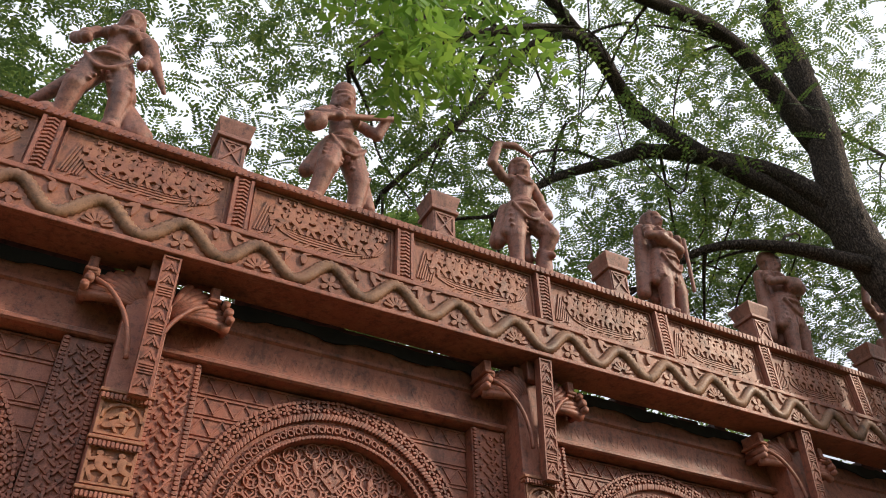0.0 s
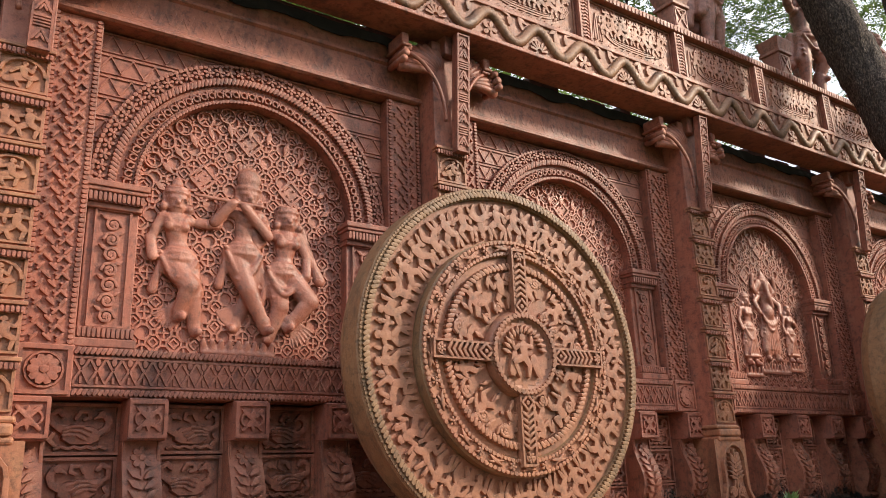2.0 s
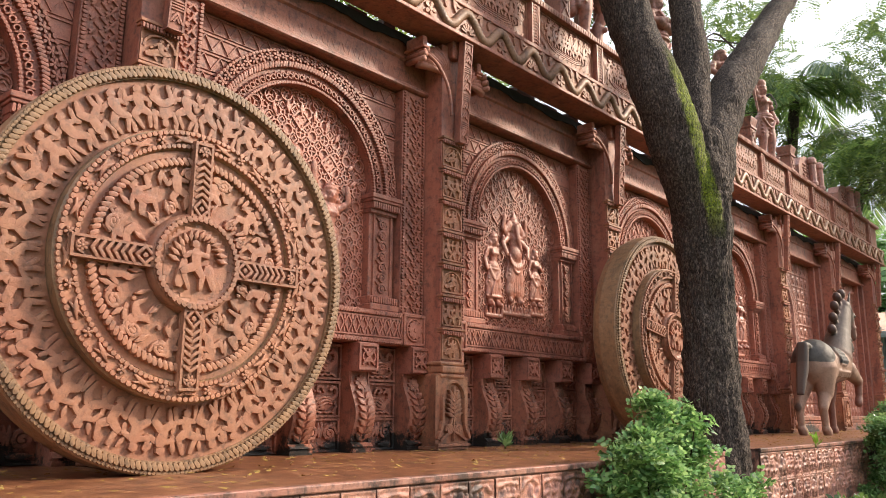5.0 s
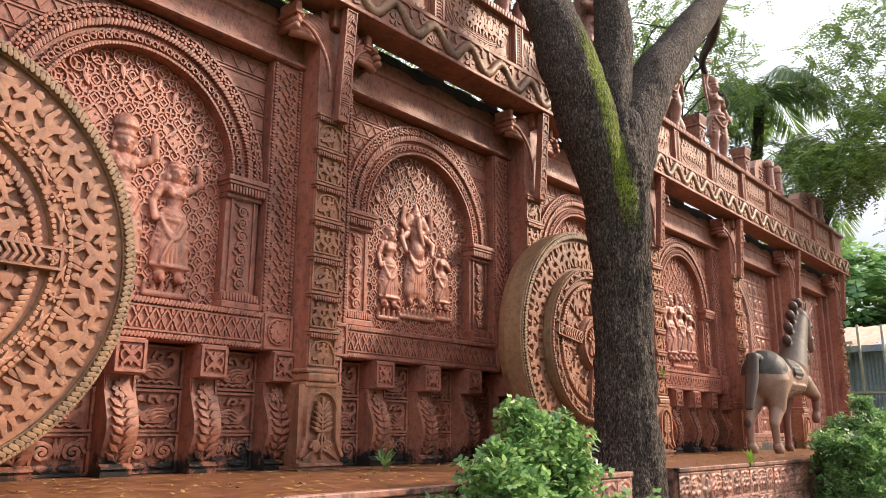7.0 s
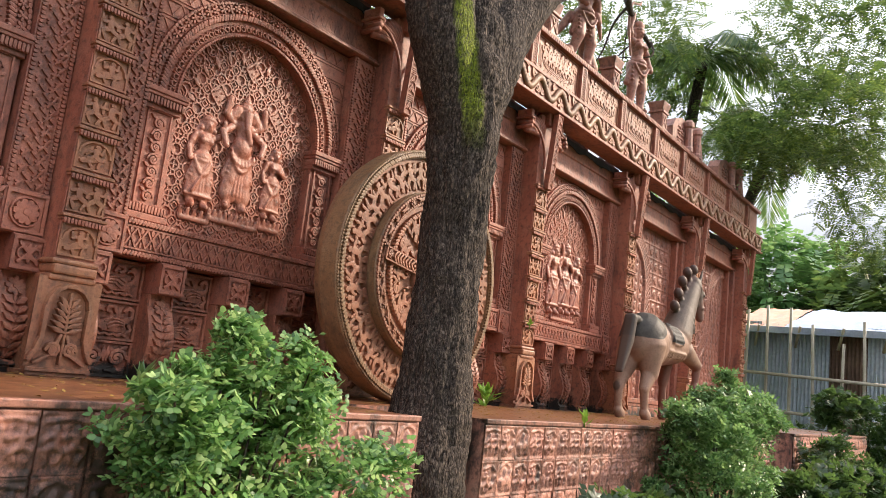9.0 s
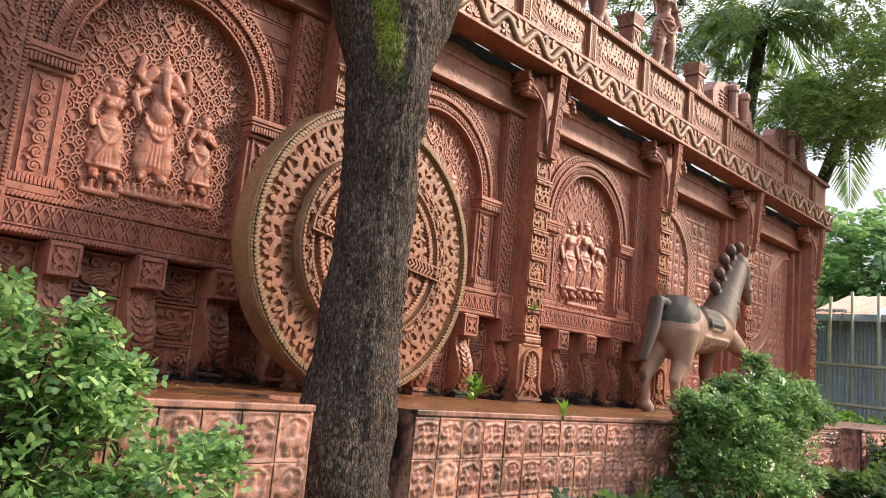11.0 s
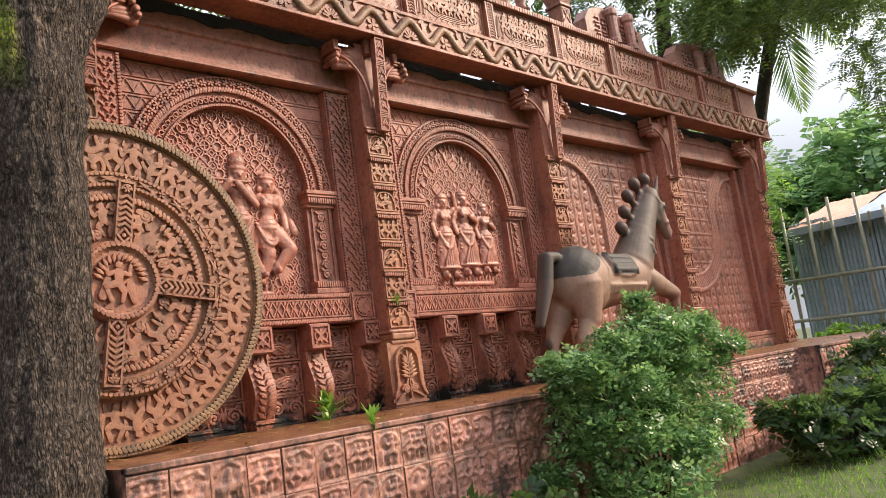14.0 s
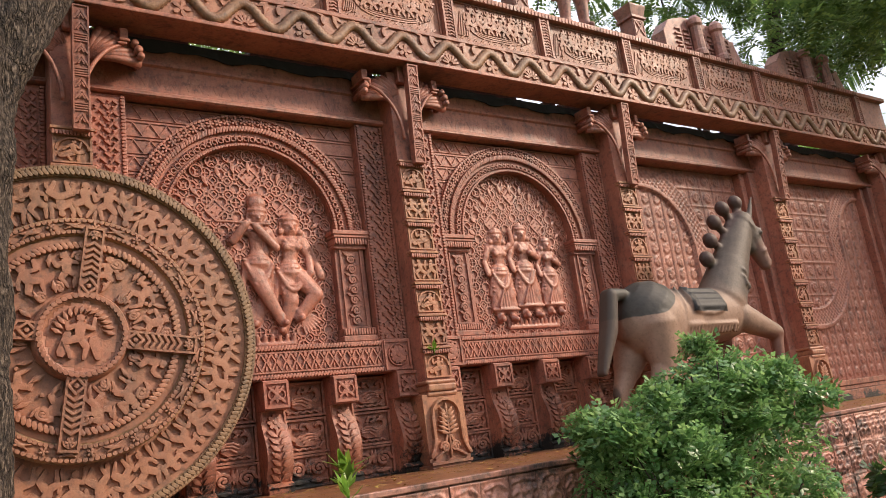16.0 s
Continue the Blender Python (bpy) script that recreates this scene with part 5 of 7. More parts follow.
    for z, r in ((0.938, 0.06), (0.962, 0.05)):
        for k in range(10):
            a0, a1 = 2 * math.pi * k / 10, 2 * math.pi * (k + 1) / 10
            addh((hx + r * math.cos(a0), r * math.sin(a0), z), (hx + r * math.cos(a1), r * math.sin(a1), z), 0.011, 0.011)
    for k in range(12):
        a0, a1 = 2 * math.pi * k / 12, 2 * math.pi * (k + 1) / 12
        for z, r, w in ((0.575, 0.088, 0.012), (0.552, 0.098, 0.012)):
            add((r * math.cos(a0), r * math.sin(a0), z), (r * math.cos(a1), r * math.sin(a1), z), w, w)
    for leg in legs:
        for t in (0.2, 0.4, 0.6, 0.8):
            p = tuple(u + (v - u) * t for u, v in zip(leg[0], leg[1]))
            add((p[0] - 0.06, p[1] - 0.045, p[2] + 0.015), (p[0] + 0.06, p[1] - 0.045, p[2] - 0.012), 0.011, 0.011)
        p = tuple(u + (v - u) * 0.85 for u, v in zip(leg[1], leg[2]))
        add(p, (p[0], p[1], p[2] + 0.012), 0.05, 0.05)
    for arm in arms:
        p = tuple(u + (v - u) * 0.5 for u, v in zip(arm[0], arm[1]))
        add(p, p, 0.041, 0.041)
    for arm in arms:
        add(tuple(0.75 * u + 0.25 * v for u, v in zip(arm[-1], arm[-2])), tuple(0.7 * u + 0.3 * v for u, v in zip(arm[-1], arm[-2])), 0.036, 0.036)
    if skirt:
        for k in range(9):
            e = -1 + k / 4
            add((e * 0.075, -0.085 + 0.05 * e * e, 0.5), (e * 0.15, -0.075 + 0.06 * e * e, skirt + 0.0), 0.009, 0.012)
    if big > 1.2:
        # a beaded garland over the hips, bangles and a heavy necklace
        for k in range(18):
            t0 = -1 + k / 9
            add((t0 * 0.125, -0.105 + 0.05 * t0 * t0, 0.36 + 0.19 * t0 * t0), (t0 * 0.125 + 0.004, -0.105 + 0.05 * t0 * t0, 0.36 + 0.19 * t0 * t0), 0.0165, 0.0165)
            add((t0 * 0.075 + lean * 0.5, -0.075 + 0.03 * t0 * t0, 0.705 + 0.085 * t0 * t0), (t0 * 0.075 + lean * 0.5 + 0.003, -0.075 + 0.03 * t0 * t0, 0.705 + 0.085 * t0 * t0), 0.0115, 0.0115)
        for e in (-1, 1):
            addh((hx + e * 0.064, -0.02, 0.862), (hx + e * 0.066, -0.02, 0.858), 0.02, 0.02)
    if cloak:
        for e in (-0.11, -0.04, 0.04, 0.11):
            add((e, 0.06, 0.80), (e * 1.7, 0.09, 0.22), 0.05, 0.05)
    return c


STAND = (((-0.055, 0, 0.5), (-0.075, -0.02, 0.27), (-0.08, 0.0, 0.035)), ((0.055, 0, 0.5), (0.085, -0.02, 0.27), (0.095, 0, 0.035)))
STRIDE = (((-0.055, 0, 0.5), (-0.11, -0.05, 0.28), (-0.15, 0.02, 0.035)), ((0.055, 0, 0.5), (0.11, -0.03, 0.27), (0.1, 0, 0.035)))
CROSS = (((-0.055, 0, 0.5), (0.03, -0.08, 0.28), (0.16, -0.05, 0.035)), ((0.055, 0, 0.5), (0.06, 0.03, 0.27), (-0.04, 0.04, 0.035)))
BEND = (((-0.055, 0, 0.5), (-0.08, -0.02, 0.27), (-0.075, 0.0, 0.035)), ((0.055, 0, 0.5), (0.15, -0.07, 0.33), (0.12, -0.01, 0.17)))
DOWN_R = ((0.12, 0, 0.78), (0.18, 0, 0.64), (0.17, -0.06, 0.51))
DOWN_L = ((-0.12, 0, 0.78), (-0.18, 0, 0.64), (-0.17, -0.06, 0.51))
UP_R = ((0.12, 0, 0.79), (0.22, -0.02, 0.86), (0.2, -0.04, 1.0))
UP_L = ((-0.12, 0, 0.79), (-0.22, -0.02, 0.86), (-0.2, -0.04, 1.0))
CHEST_L = ((-0.12, 0, 0.78), (-0.18, -0.04, 0.66), (-0.05, -0.12, 0.68))
CHEST_R = ((0.12, 0, 0.78), (0.18, -0.04, 0.66), (0.06, -0.12, 0.70))
HIGH_R = ((0.12, 0, 0.79), (0.2, -0.06, 0.70), (0.24, -0.1, 0.83))

H = 1.36
VOX = 0.0105


def with_extra(caps, extra, S):
    return caps + [(tuple(v * S for v in a), tuple(v * S for v in b), r0 * S, r1 * S) for a, b, r0, r1 in extra]


DANCER = with_extra(body(H, 0.06, (DOWN_R, ((-0.12, 0, 0.78), (-0.2, -0.03, 0.66), (-0.12, -0.12, 0.58))), STRIDE, 0.0, "hair", bust=True),
                    [((0.1, 0.05, 0.3), (0.22, 0.05, 0.08), 0.06, 0.09), ((-0.12, 0.06, 0.5), (-0.3, 0.08, 0.25), 0.05, 0.03), ((0.16, -0.02, 0.72), (0.3, 0, 0.40), 0.05, 0.012), ((-0.2, 0, 0.1), (-0.24, 0, 0.06), 0.06, 0.05)], H)
PLAYER = with_extra(body(H, -0.03, (((-0.12, 0, 0.78), (-0.2, -0.05, 0.66), (-0.1, -0.14, 0.62)), HIGH_R), STRIDE, 0.0, "crown", bust=True, big=1.15, plump=1.08),
                    [((-0.3, -0.13, 0.52), (0.28, -0.13, 0.84), 0.022, 0.018), ((-0.25, -0.1, 0.50), (-0.22, -0.11, 0.53), 0.05, 0.055), ((0.13, 0.02, 0.5), (0.2, 0.02, 0.16), 0.03, 0.05), ((-0.12, 0.03, 0.5), (-0.2, 0.03, 0.26), 0.03, 0.045), ((0, 0.05, 0.95), (0, 0.07, 0.72), 0.07, 0.06)], H)
SWORD = with_extra(body(H, 0.03, (DOWN_R, ((-0.12, 0, 0.79), (-0.22, -0.03, 0.86), (-0.18, -0.05, 1.02))), BEND, 0.0, "cone", big=1.12, plump=1.05),
                   [((-0.18, -0.05, 1.03), (-0.05, -0.07, 1.06), 0.025, 0.025), ((-0.05, -0.07, 1.06), (0.08, -0.07, 1.01), 0.025, 0.01), ((-0.1, 0.05, 0.55), (-0.17, 0.06, 0.26), 0.04, 0.055), ((0.02, 0.07, 0.5), (0.03, 0.08, 0.2), 0.06, 0.07), ((0.12, -0.02, 0.2), (0.12, 0.0, 0.03), 0.05, 0.06)], H)
CLOAK = with_extra(body(H, 0.0, (CHEST_L, CHEST_R), STAND, 0.34, "cone", cloak=True), [((0.2, -0.1, 0.78), (0.16, -0.1, 0.3), 0.016, 0.014), ((-0.1, -0.08, 0.66), (0.08, -0.1, 0.62), 0.05, 0.045), ((0.0, 0.03, 0.93), (0, 0.05, 0.75), 0.075, 0.08)], H)
POTS = with_extra(body(H, 0.02, (CHEST_L, CHEST_R), STAND, 0.32, "hair", cloak=True), [((0.0, -0.12, 0.64), (0.06, -0.12, 0.64), 0.075, 0.06), ((0, 0.02, 0.98), (0.05, 0.0, 0.97), 0.075, 0.07), ((0.14, 0.0, 0.82), (0.19, 0, 0.3), 0.02, 0.015)], H)
ARCHER = with_extra(body(H, -0.02, (((-0.12, 0, 0.79), (-0.18, -0.02, 0.92), (-0.15, -0.03, 1.06)), DOWN_R), STAND, 0.0, "crown", bust=True),
                    [((-0.17, -0.03, 1.2), (-0.05, -0.03, 1.22), 0.014, 0.014), ((-0.21, -0.03, 1.12), (-0.17, -0.03, 1.2), 0.014, 0.014), ((-0.22, -0.03, 0.95), (-0.21, -0.03, 1.12), 0.014, 0.014), ((-0.15, -0.03, 0.6), (-0.22, -0.03, 0.95), 0.014, 0.014), ((-0.05, -0.03, 1.22), (-0.03, -0.03, 1.26), 0.014, 0.012)], H)
TOP = 5.42
LBL = "weathered pink terracotta statue, %s, standing on the parapet"
statues = [(-1.95, POTS, "cloaked with a pot", 10), (-0.30, DANCER, "dancing with flared skirt", -12), (1.50, PLAYER, "playing a long lute", 8), (3.22, SWORD, "raising a curved sword", 0), (4.84, CLOAK, "cloaked with a staff", 14),
           (6.48, POTS, "holding a pot", 10), (8.24, SWORD, "raising a curved sword", 0), (10.0, CLOAK, "cloaked with a staff", 0), (12.05, DANCER, "dancing with flared skirt", -10), (13.82, ARCHER, "raising a bow", -15)]
for x, caps, words, turn in statues:
    fused("statue", caps, M_STATUE, VOX, LBL % words, "statue", "statues on the parapet", pose(x, 4.29, TOP, 0, 0, turn))


def finial():
    t = thing("finial", "small square terracotta pedestal with a capped top", "finial", "finials on the parapet")
    part("pedestal", boxes((-0.10, 0.10, -0.10, 0.10, 0, 0.30), (-0.125, 0.125, -0.125, 0.125, 0, 0.05), bev=0.006), M_STATUE, t)
    bm = boxes((-0.125, 0.125, -0.125, 0.125, 0.30, 0.335), bev=0.006)
    vs = [bm.verts.new((sx * r, sy * r, z)) for z, r in ((0.335, 0.105), (0.455, 0.135), (0.475, 0.135), (0.478, 0.09)) for sx, sy in ((-1, -1), (1, -1), (1, 1), (-1, 1))]
    for k in range(3):
        for i in range(4):
            bm.faces.new((vs[4 * k + i], vs[4 * k + (i + 1) % 4], vs[4 * k + 4 + (i + 1) % 4], vs[4 * k + 4 + i]))
    bm.faces.new(vs[12:])
    part("cap", bm, M_STATUE, t)
    fd = Field(0.17, 0.22, 0.009)
    fd.border(0.014, 0.008)
    fd.line([(-0.07, 0.20), (0, 0.11), (0.07, 0.20)], 0.008, 0.012).line([(-0.07, 0.02), (0, 0.11), (0.07, 0.02)], 0.008, 0.012).ring(0, 0.165, 0.025, 0.008, 0.012)
    part("front_panel", fd.mesh("front_panel"), M_STATUE, t, m=at(0, -0.101, 0.06))
    return t


fin = finial()
fin.matrix_basis = Matrix.Translation((0.64, 4.29, TOP))
for x in (-1.1, 2.37, 4.13, 5.87, 7.60, 9.37, 11.15, 12.97, 14.79):
    copy_thing(fin, Matrix.Translation((x, 4.29, TOP)))


def shrine(w):
    """A stepped carved slab with two fluted columns in front."""
    t = thing("roof_shrine", "carved terracotta crest with two fluted columns on the parapet", "crest", "crests on the parapet")
    pts = [(-w / 2, 0), (-w / 2, 0.30), (-w / 2 + 0.12, 0.46), (-w / 2 + 0.4, 0.55), (w / 2 - 0.5, 0.52), (w / 2 - 0.15, 0.34), (w / 2, 0.0)]
    part("slab", extrude_poly(pts, 0.0, 0.2), M_STATUE, t)
    fd = Field(w - 0.3, 0.36, 0.014)
    for i in range(int(w / 0.16)):
        for j in range(3):
            x = -w / 2 + 0.25 + i * 0.16
            if x < w / 2 - 0.25:
                fd.line([(x - 0.05, 0.03 + j * 0.12), (x + 0.05, 0.03 + j * 0.12), (x + 0.05, 0.11 + j * 0.12), (x - 0.03, 0.1 + j * 0.12)], 0.013, 0.02)
    part("slab_carving", fd.mesh("slab_carving"), M_STATUE, t, m=at(0, -0.002, 0.02))
    for x in (-0.22, 0.2):
        v, f = ring_body([(0.0, 0.0), (0.09, 0.0), (0.09, 0.06), (0.075, 0.09), (0.07, 0.4), (0.09, 0.43), (0.085, 0.5), (0.05, 0.55), (0.0, 0.56)], 20)
        vv = [(p[0] * (1 + 0.04 * (i // 9 % 2)), p[2] * (1 + 0.04 * (i // 9 % 2)), p[1]) for i, p in enumerate(v)]
        part("column", mesh_of("column", vv, f, smooth=False), M_STATUE, t, m=at(x, -0.06, 0))
    return t


sh = shrine(1.55)
sh.matrix_basis = Matrix.Translation((16.1, 4.25, TOP))
copy_thing(sh, Matrix.Translation((18.55, 4.25, TOP)) @ Matrix.Diagonal((1.12, 1, 0.95, 1)))

# ---- figures in relief in the arches ----
REL = "dusty pink terracotta relief, %s, in the arch"


def relief(c, caps_list, words, z=2.14, voxel=0.0076, squash=0.5, y=4.638):
    for dx, dz, caps in caps_list:
        fused("stone_lotus" if caps[0][2] < 0.05 else "relief_statue", caps, M_RELIEF, voxel, REL % words if caps[0][2] > 0.05 else "low terracotta lotus footing under the arch relief", "relief", "reliefs in the arches", at(c + dx, y, z + dz), squash)


def lotus(w):
    """A low row of lotus petals."""
    n = int(w / 0.05)
    row = [((-w / 2 + i * w / n, 0, 0.0), (-w / 2 + i * w / n + 0.012 * (i - n / 2) / n, -0.02, 0.055), 0.026, 0.018) for i in range(n + 1)]
    return row + [((-w / 2, -0.01, -0.012), (w / 2, -0.01, -0.012), 0.022, 0.022)]


def fan(x, z, a0, a1, length, r=0.009):
    """A pleated end of cloth that spreads from (x, z)."""
    out = []
    for k in range(7):
        a = radians(a0 + (a1 - a0) * k / 6)
        out.append(((x, 0.02, z), (x + length * math.cos(a), 0.01, z + length * math.sin(a)), r * 1.8, r * 1.4))
    return out


SWAY = (((-0.055, 0, 0.5), (0.07, -0.10, 0.34), (0.02, -0.02, 0.14)), ((0.055, 0, 0.5), (0.10, -0.04, 0.28), (0.13, -0.01, 0.05)))
KNEE_R = (((-0.055, 0, 0.5), (-0.02, -0.04, 0.28), (-0.1, 0.0, 0.05)), ((0.055, 0, 0.5), (0.19, -0.09, 0.33), (0.03, -0.05, 0.14)))
FLUTE_L = ((-0.12, 0, 0.78), (-0.2, -0.06, 0.70), (-0.1, -0.13, 0.83))
FLUTE_R = ((0.12, 0, 0.78), (0.15, -0.09, 0.65), (-0.02, -0.13, 0.82))


def woman_a(S):
    return with_extra(body(S, -0.05, (((0.12, 0, 0.78), (0.24, -0.04, 0.78), (0.29, -0.06, 0.96)), DOWN_L), SWAY, 0.0, "cone", bust=True, big=1.32, plump=1.12),
                      fan(0.04, 0.25, 212, 262, 0.21), S)


def flutist(S):
    return with_extra(body(S, 0.04, (FLUTE_L, FLUTE_R), CROSS, 0.0, "crown", big=1.28, plump=1.12),
                      [((-0.34, -0.14, 0.845), (0.1, -0.14, 0.835), 0.014, 0.014), ((0.03, 0.02, 1.02), (0.06, 0.03, 1.12), 0.05, 0.02)] + fan(0.0, 0.2, 205, 245, 0.17) + fan(-0.02, 1.0, 20, 100, 0.13, 0.01), S)


def woman_b(S):
    return with_extra(body(S, 0.05, (DOWN_R, ((-0.12, 0, 0.78), (-0.2, -0.02, 0.68), (-0.22, -0.04, 0.8))), KNEE_R, 0.0, "hair", bust=True, big=1.3, plump=1.12),
                      fan(0.03, 0.24, 285, 330, 0.24) + [((0.14, 0.03, 0.86), (0.24, 0.02, 0.6), 0.03, 0.03), ((0.24, 0.02, 0.6), (0.28, 0.02, 0.5), 0.03, 0.05)], S)


def maiden(S, arms=(CHEST_R, DOWN_L), hat="hair", lean=0.02):
    hem = [((-0.17 + 0.034 * k, -0.05 - 0.03 * math.sin(k * 0.31), 0.14), (-0.136 + 0.034 * k, -0.05 - 0.03 * math.sin((k + 1) * 0.31), 0.14), 0.017, 0.017) for k in range(10)]
    fold = [((0.07, -0.1, 0.52), (-0.1, -0.11, 0.17), 0.012, 0.014)]
    feet = [((e * 0.07, -0.06, 0.05), (e * 0.09, -0.14, 0.03), 0.04, 0.028) for e in (-1, 1)]
    return with_extra(body(S, lean, arms, STAND, 0.16, hat, bust=True, big=1.3, plump=1.08), hem + fold + feet + [((-0.03, 0.05, 0.9), (-0.14, 0.05, 0.72), 0.08, 0.05)], S)


def robed_four_arms(S):
    arms = (UP_R, UP_L, ((0.12, 0, 0.76), (0.24, -0.05, 0.68), (0.2, -0.1, 0.56)), ((-0.12, 0, 0.76), (-0.24, -0.05, 0.68), (-0.2, -0.1, 0.56)))
    necklace = [((0.13 * math.sin(a), -0.09, 0.46 + 0.1 * (1 - math.cos(a))), (0.13 * math.sin(a), -0.10, 0.42 + 0.1 * (1 - math.cos(a))), 0.014, 0.022) for a in np.linspace(-1.3, 1.3, 9)]
    return with_extra(body(S, 0.0, arms, STAND, 0.14, "cone", big=1.25, plump=1.1),
                      necklace + [((0, -0.09, 0.9), (0.0, -0.13, 0.76), 0.045, 0.034), ((0.0, -0.13, 0.76), (0.05, -0.13, 0.64), 0.034, 0.026), ((-0.09, 0, 0.92), (-0.15, 0.0, 0.85), 0.06, 0.05), ((0.09, 0, 0.92), (0.15, 0, 0.85), 0.06, 0.05), ((0, -0.03, 0.6), (0, -0.05, 0.58), 0.1, 0.1), ((0, 0, 1.0), (0, 0, 1.09), 0.06, 0.015)], S)


POT_ARMS = (UP_R, DOWN_L)
centres = [(a + b) / 2 for a, b in zip(PILLARS, PILLARS[1:])]
relief(centres[2], [(-0.42, 0.08, woman_a(0.92)), (-0.02, 0.13, flutist(0.98)), (0.25, 0.06, woman_b(0.93)), (-0.03, 0.02, lotus(0.42))], "a dancing shape")
relief(centres[3], [(-0.06, 0.14, maiden(0.93, POT_ARMS, "pot", -0.02)), (0.31, 0.10, maiden(0.84, POT_ARMS, "hair")), (0.3, 0.04, lotus(0.3)), (-0.1, 0.07, lotus(0.3))], "a robed shape")
relief(centres[4], [(-0.02, 0.24, robed_four_arms(0.87)), (-0.36, 0.18, maiden(0.72, POT_ARMS)), (0.34, 0.24, maiden(0.60)), (0, 0.15, lotus(0.46)), (-0.36, 0.11, lotus(0.24)), (0.36, 0.18, lotus(0.2))], "a tall robed shape")
relief(centres[5], [(0.02, 0.14, flutist(1.0)), (0.29, 0.07, woman_b(1.0)), (0.12, 0.02, lotus(0.3))], "a dancing shape")
relief(centres[6], [(-0.28, 0.10, maiden(0.93, POT_ARMS)), (0.04, 0.13, maiden(0.95)), (0.36, 0.16, maiden(0.80)), (0.05, 0.07, lotus(0.62))], "a robed shape")
relief(centres[1], [(-0.15, 0.1, maiden(0.95)), (0.25, 0.08, maiden(0.9))], "a robed shape")

# ---- horse statue ----
def horse():
    """Tapered pieces of the horse; x from its middle, z from its foot."""
    c = []

    def add(a, b, r0, r1):
        c.append((a, b, r0, r1))

    add((-0.64, 0, 1.0), (-0.2, 0, 1.0), 0.35, 0.30)
    add((-0.58, 0, 0.98), (-0.62, 0, 1.03), 0.365, 0.365)
    add((-0.62, 0, 1.08), (-0.55, 0, 1.08), 0.29, 0.29)
    add((-0.2, 0, 1.0), (0.46, 0, 1.06), 0.29, 0.27)
    add((0.46, 0, 1.09), (0.60, 0, 1.04), 0.265, 0.215)
    add((0.50, 0, 1.17), (0.76, 0, 1.54), 0.275, 0.215)
    add((0.76, 0, 1.54), (1.06, -0.01, 1.96), 0.21, 0.155)
    # head hanging down from the poll
    add((1.10, -0.02, 2.02), (1.19, -0.04, 1.86), 0.145, 0.128)
    add((1.19, -0.04, 1.86), (1.28, -0.08, 1.61), 0.122, 0.085)
    add((1.28, -0.08, 1.61), (1.29, -0.09, 1.56), 0.085, 0.07)
    add((1.10, -0.03, 1.85), (1.15, -0.05, 1.75), 0.11, 0.08)
    for e in (-1, 1):
        add((1.2, e * 0.07 - 0.02, 2.10), (1.30, e * 0.08 - 0.02, 2.31), 0.036, 0.012)
        add((1.23, e * 0.10 - 0.05, 1.90), (1.24, e * 0.11 - 0.055, 1.895), 0.034, 0.028)
        add((1.17, e * 0.11 - 0.04, 1.95), (1.27, e * 0.10 - 0.06, 1.94), 0.016, 0.012)
        add((1.32, e * 0.05 - 0.09, 1.60), (1.335, e * 0.05 - 0.09, 1.585), 0.022, 0.02)
        # hind legs
        sx = -0.78 if e < 0 else -0.96
        add((-0.68, e * 0.14, 0.95), (sx + 0.1, e * 0.16, 0.62), 0.24, 0.14)
        add((sx + 0.1, e * 0.16, 0.62), (sx - 0.05, e * 0.16, 0.39), 0.125, 0.078)
        add((sx - 0.05, e * 0.16, 0.39), (sx, e * 0.16, 0.12), 0.066, 0.056)
        add((sx, e * 0.16, 0.09), (sx + 0.06, e * 0.16, 0.045), 0.072, 0.078)
    # raised front leg and standing one
    add((0.60, -0.14, 1.0), (1.10, -0.16, 0.82), 0.15, 0.088)
    add((1.10, -0.16, 0.82), (1.07, -0.16, 0.57), 0.078, 0.056)
    add((1.07, -0.16, 0.55), (1.03, -0.16, 0.48), 0.066, 0.072)
    add((0.56, 0.14, 0.92), (0.50, 0.15, 0.52), 0.13, 0.08)
    add((0.50, 0.15, 0.52), (0.52, 0.15, 0.09), 0.065, 0.055)
    add((0.52, 0.15, 0.07), (0.56, 0.15, 0.05), 0.07, 0.07)
    # tail, with strands
    for dy in (-0.035, 0.0, 0.035):
        add((-0.92, dy, 1.27), (-1.08, dy, 1.26), 0.05, 0.065)
        add((-1.08, dy, 1.26), (-1.16, dy, 0.95), 0.065, 0.068)
        add((-1.16, dy, 0.95), (-1.33, dy, 0.58), 0.068, 0.03)
    # knobs of the plaited mane, each on a short neck, set along the crest
    for x, z, u, w in ((0.43, 1.62, 0.64, 1.54), (0.55, 1.82, 0.76, 1.7), (0.68, 2.02, 0.88, 1.86), (0.87, 2.18, 1.0, 2.0), (1.12, 2.26, 1.1, 2.1)):
        add((x, 0, z), (x - 0.012, 0, z + 0.01), 0.082, 0.078)
        add((x, 0, z), (u, 0, w), 0.04, 0.05)
    for k in range(9):
        t = k / 8
        add((0.52 + 0.44 * t, 0, 1.50 + 0.54 * t), (0.56 + 0.44 * t, 0, 1.55 + 0.54 * t), 0.06, 0.05)

    def flank(x, z):
        """How far the body stands out at the side."""
        r = 0.33 if x < -0.2 else 0.288 - 0.01 * x
        return math.sqrt(max(0.004, r * r - (z - 1.02) ** 2))

    def strip(pts, r):
        for e in (-1, 1):
            for (x0, z0), (x1, z1) in zip(pts, pts[1:]):
                add((x0, e * flank(x0, z0), z0), (x1, e * flank(x1, z1), z1), r, r)

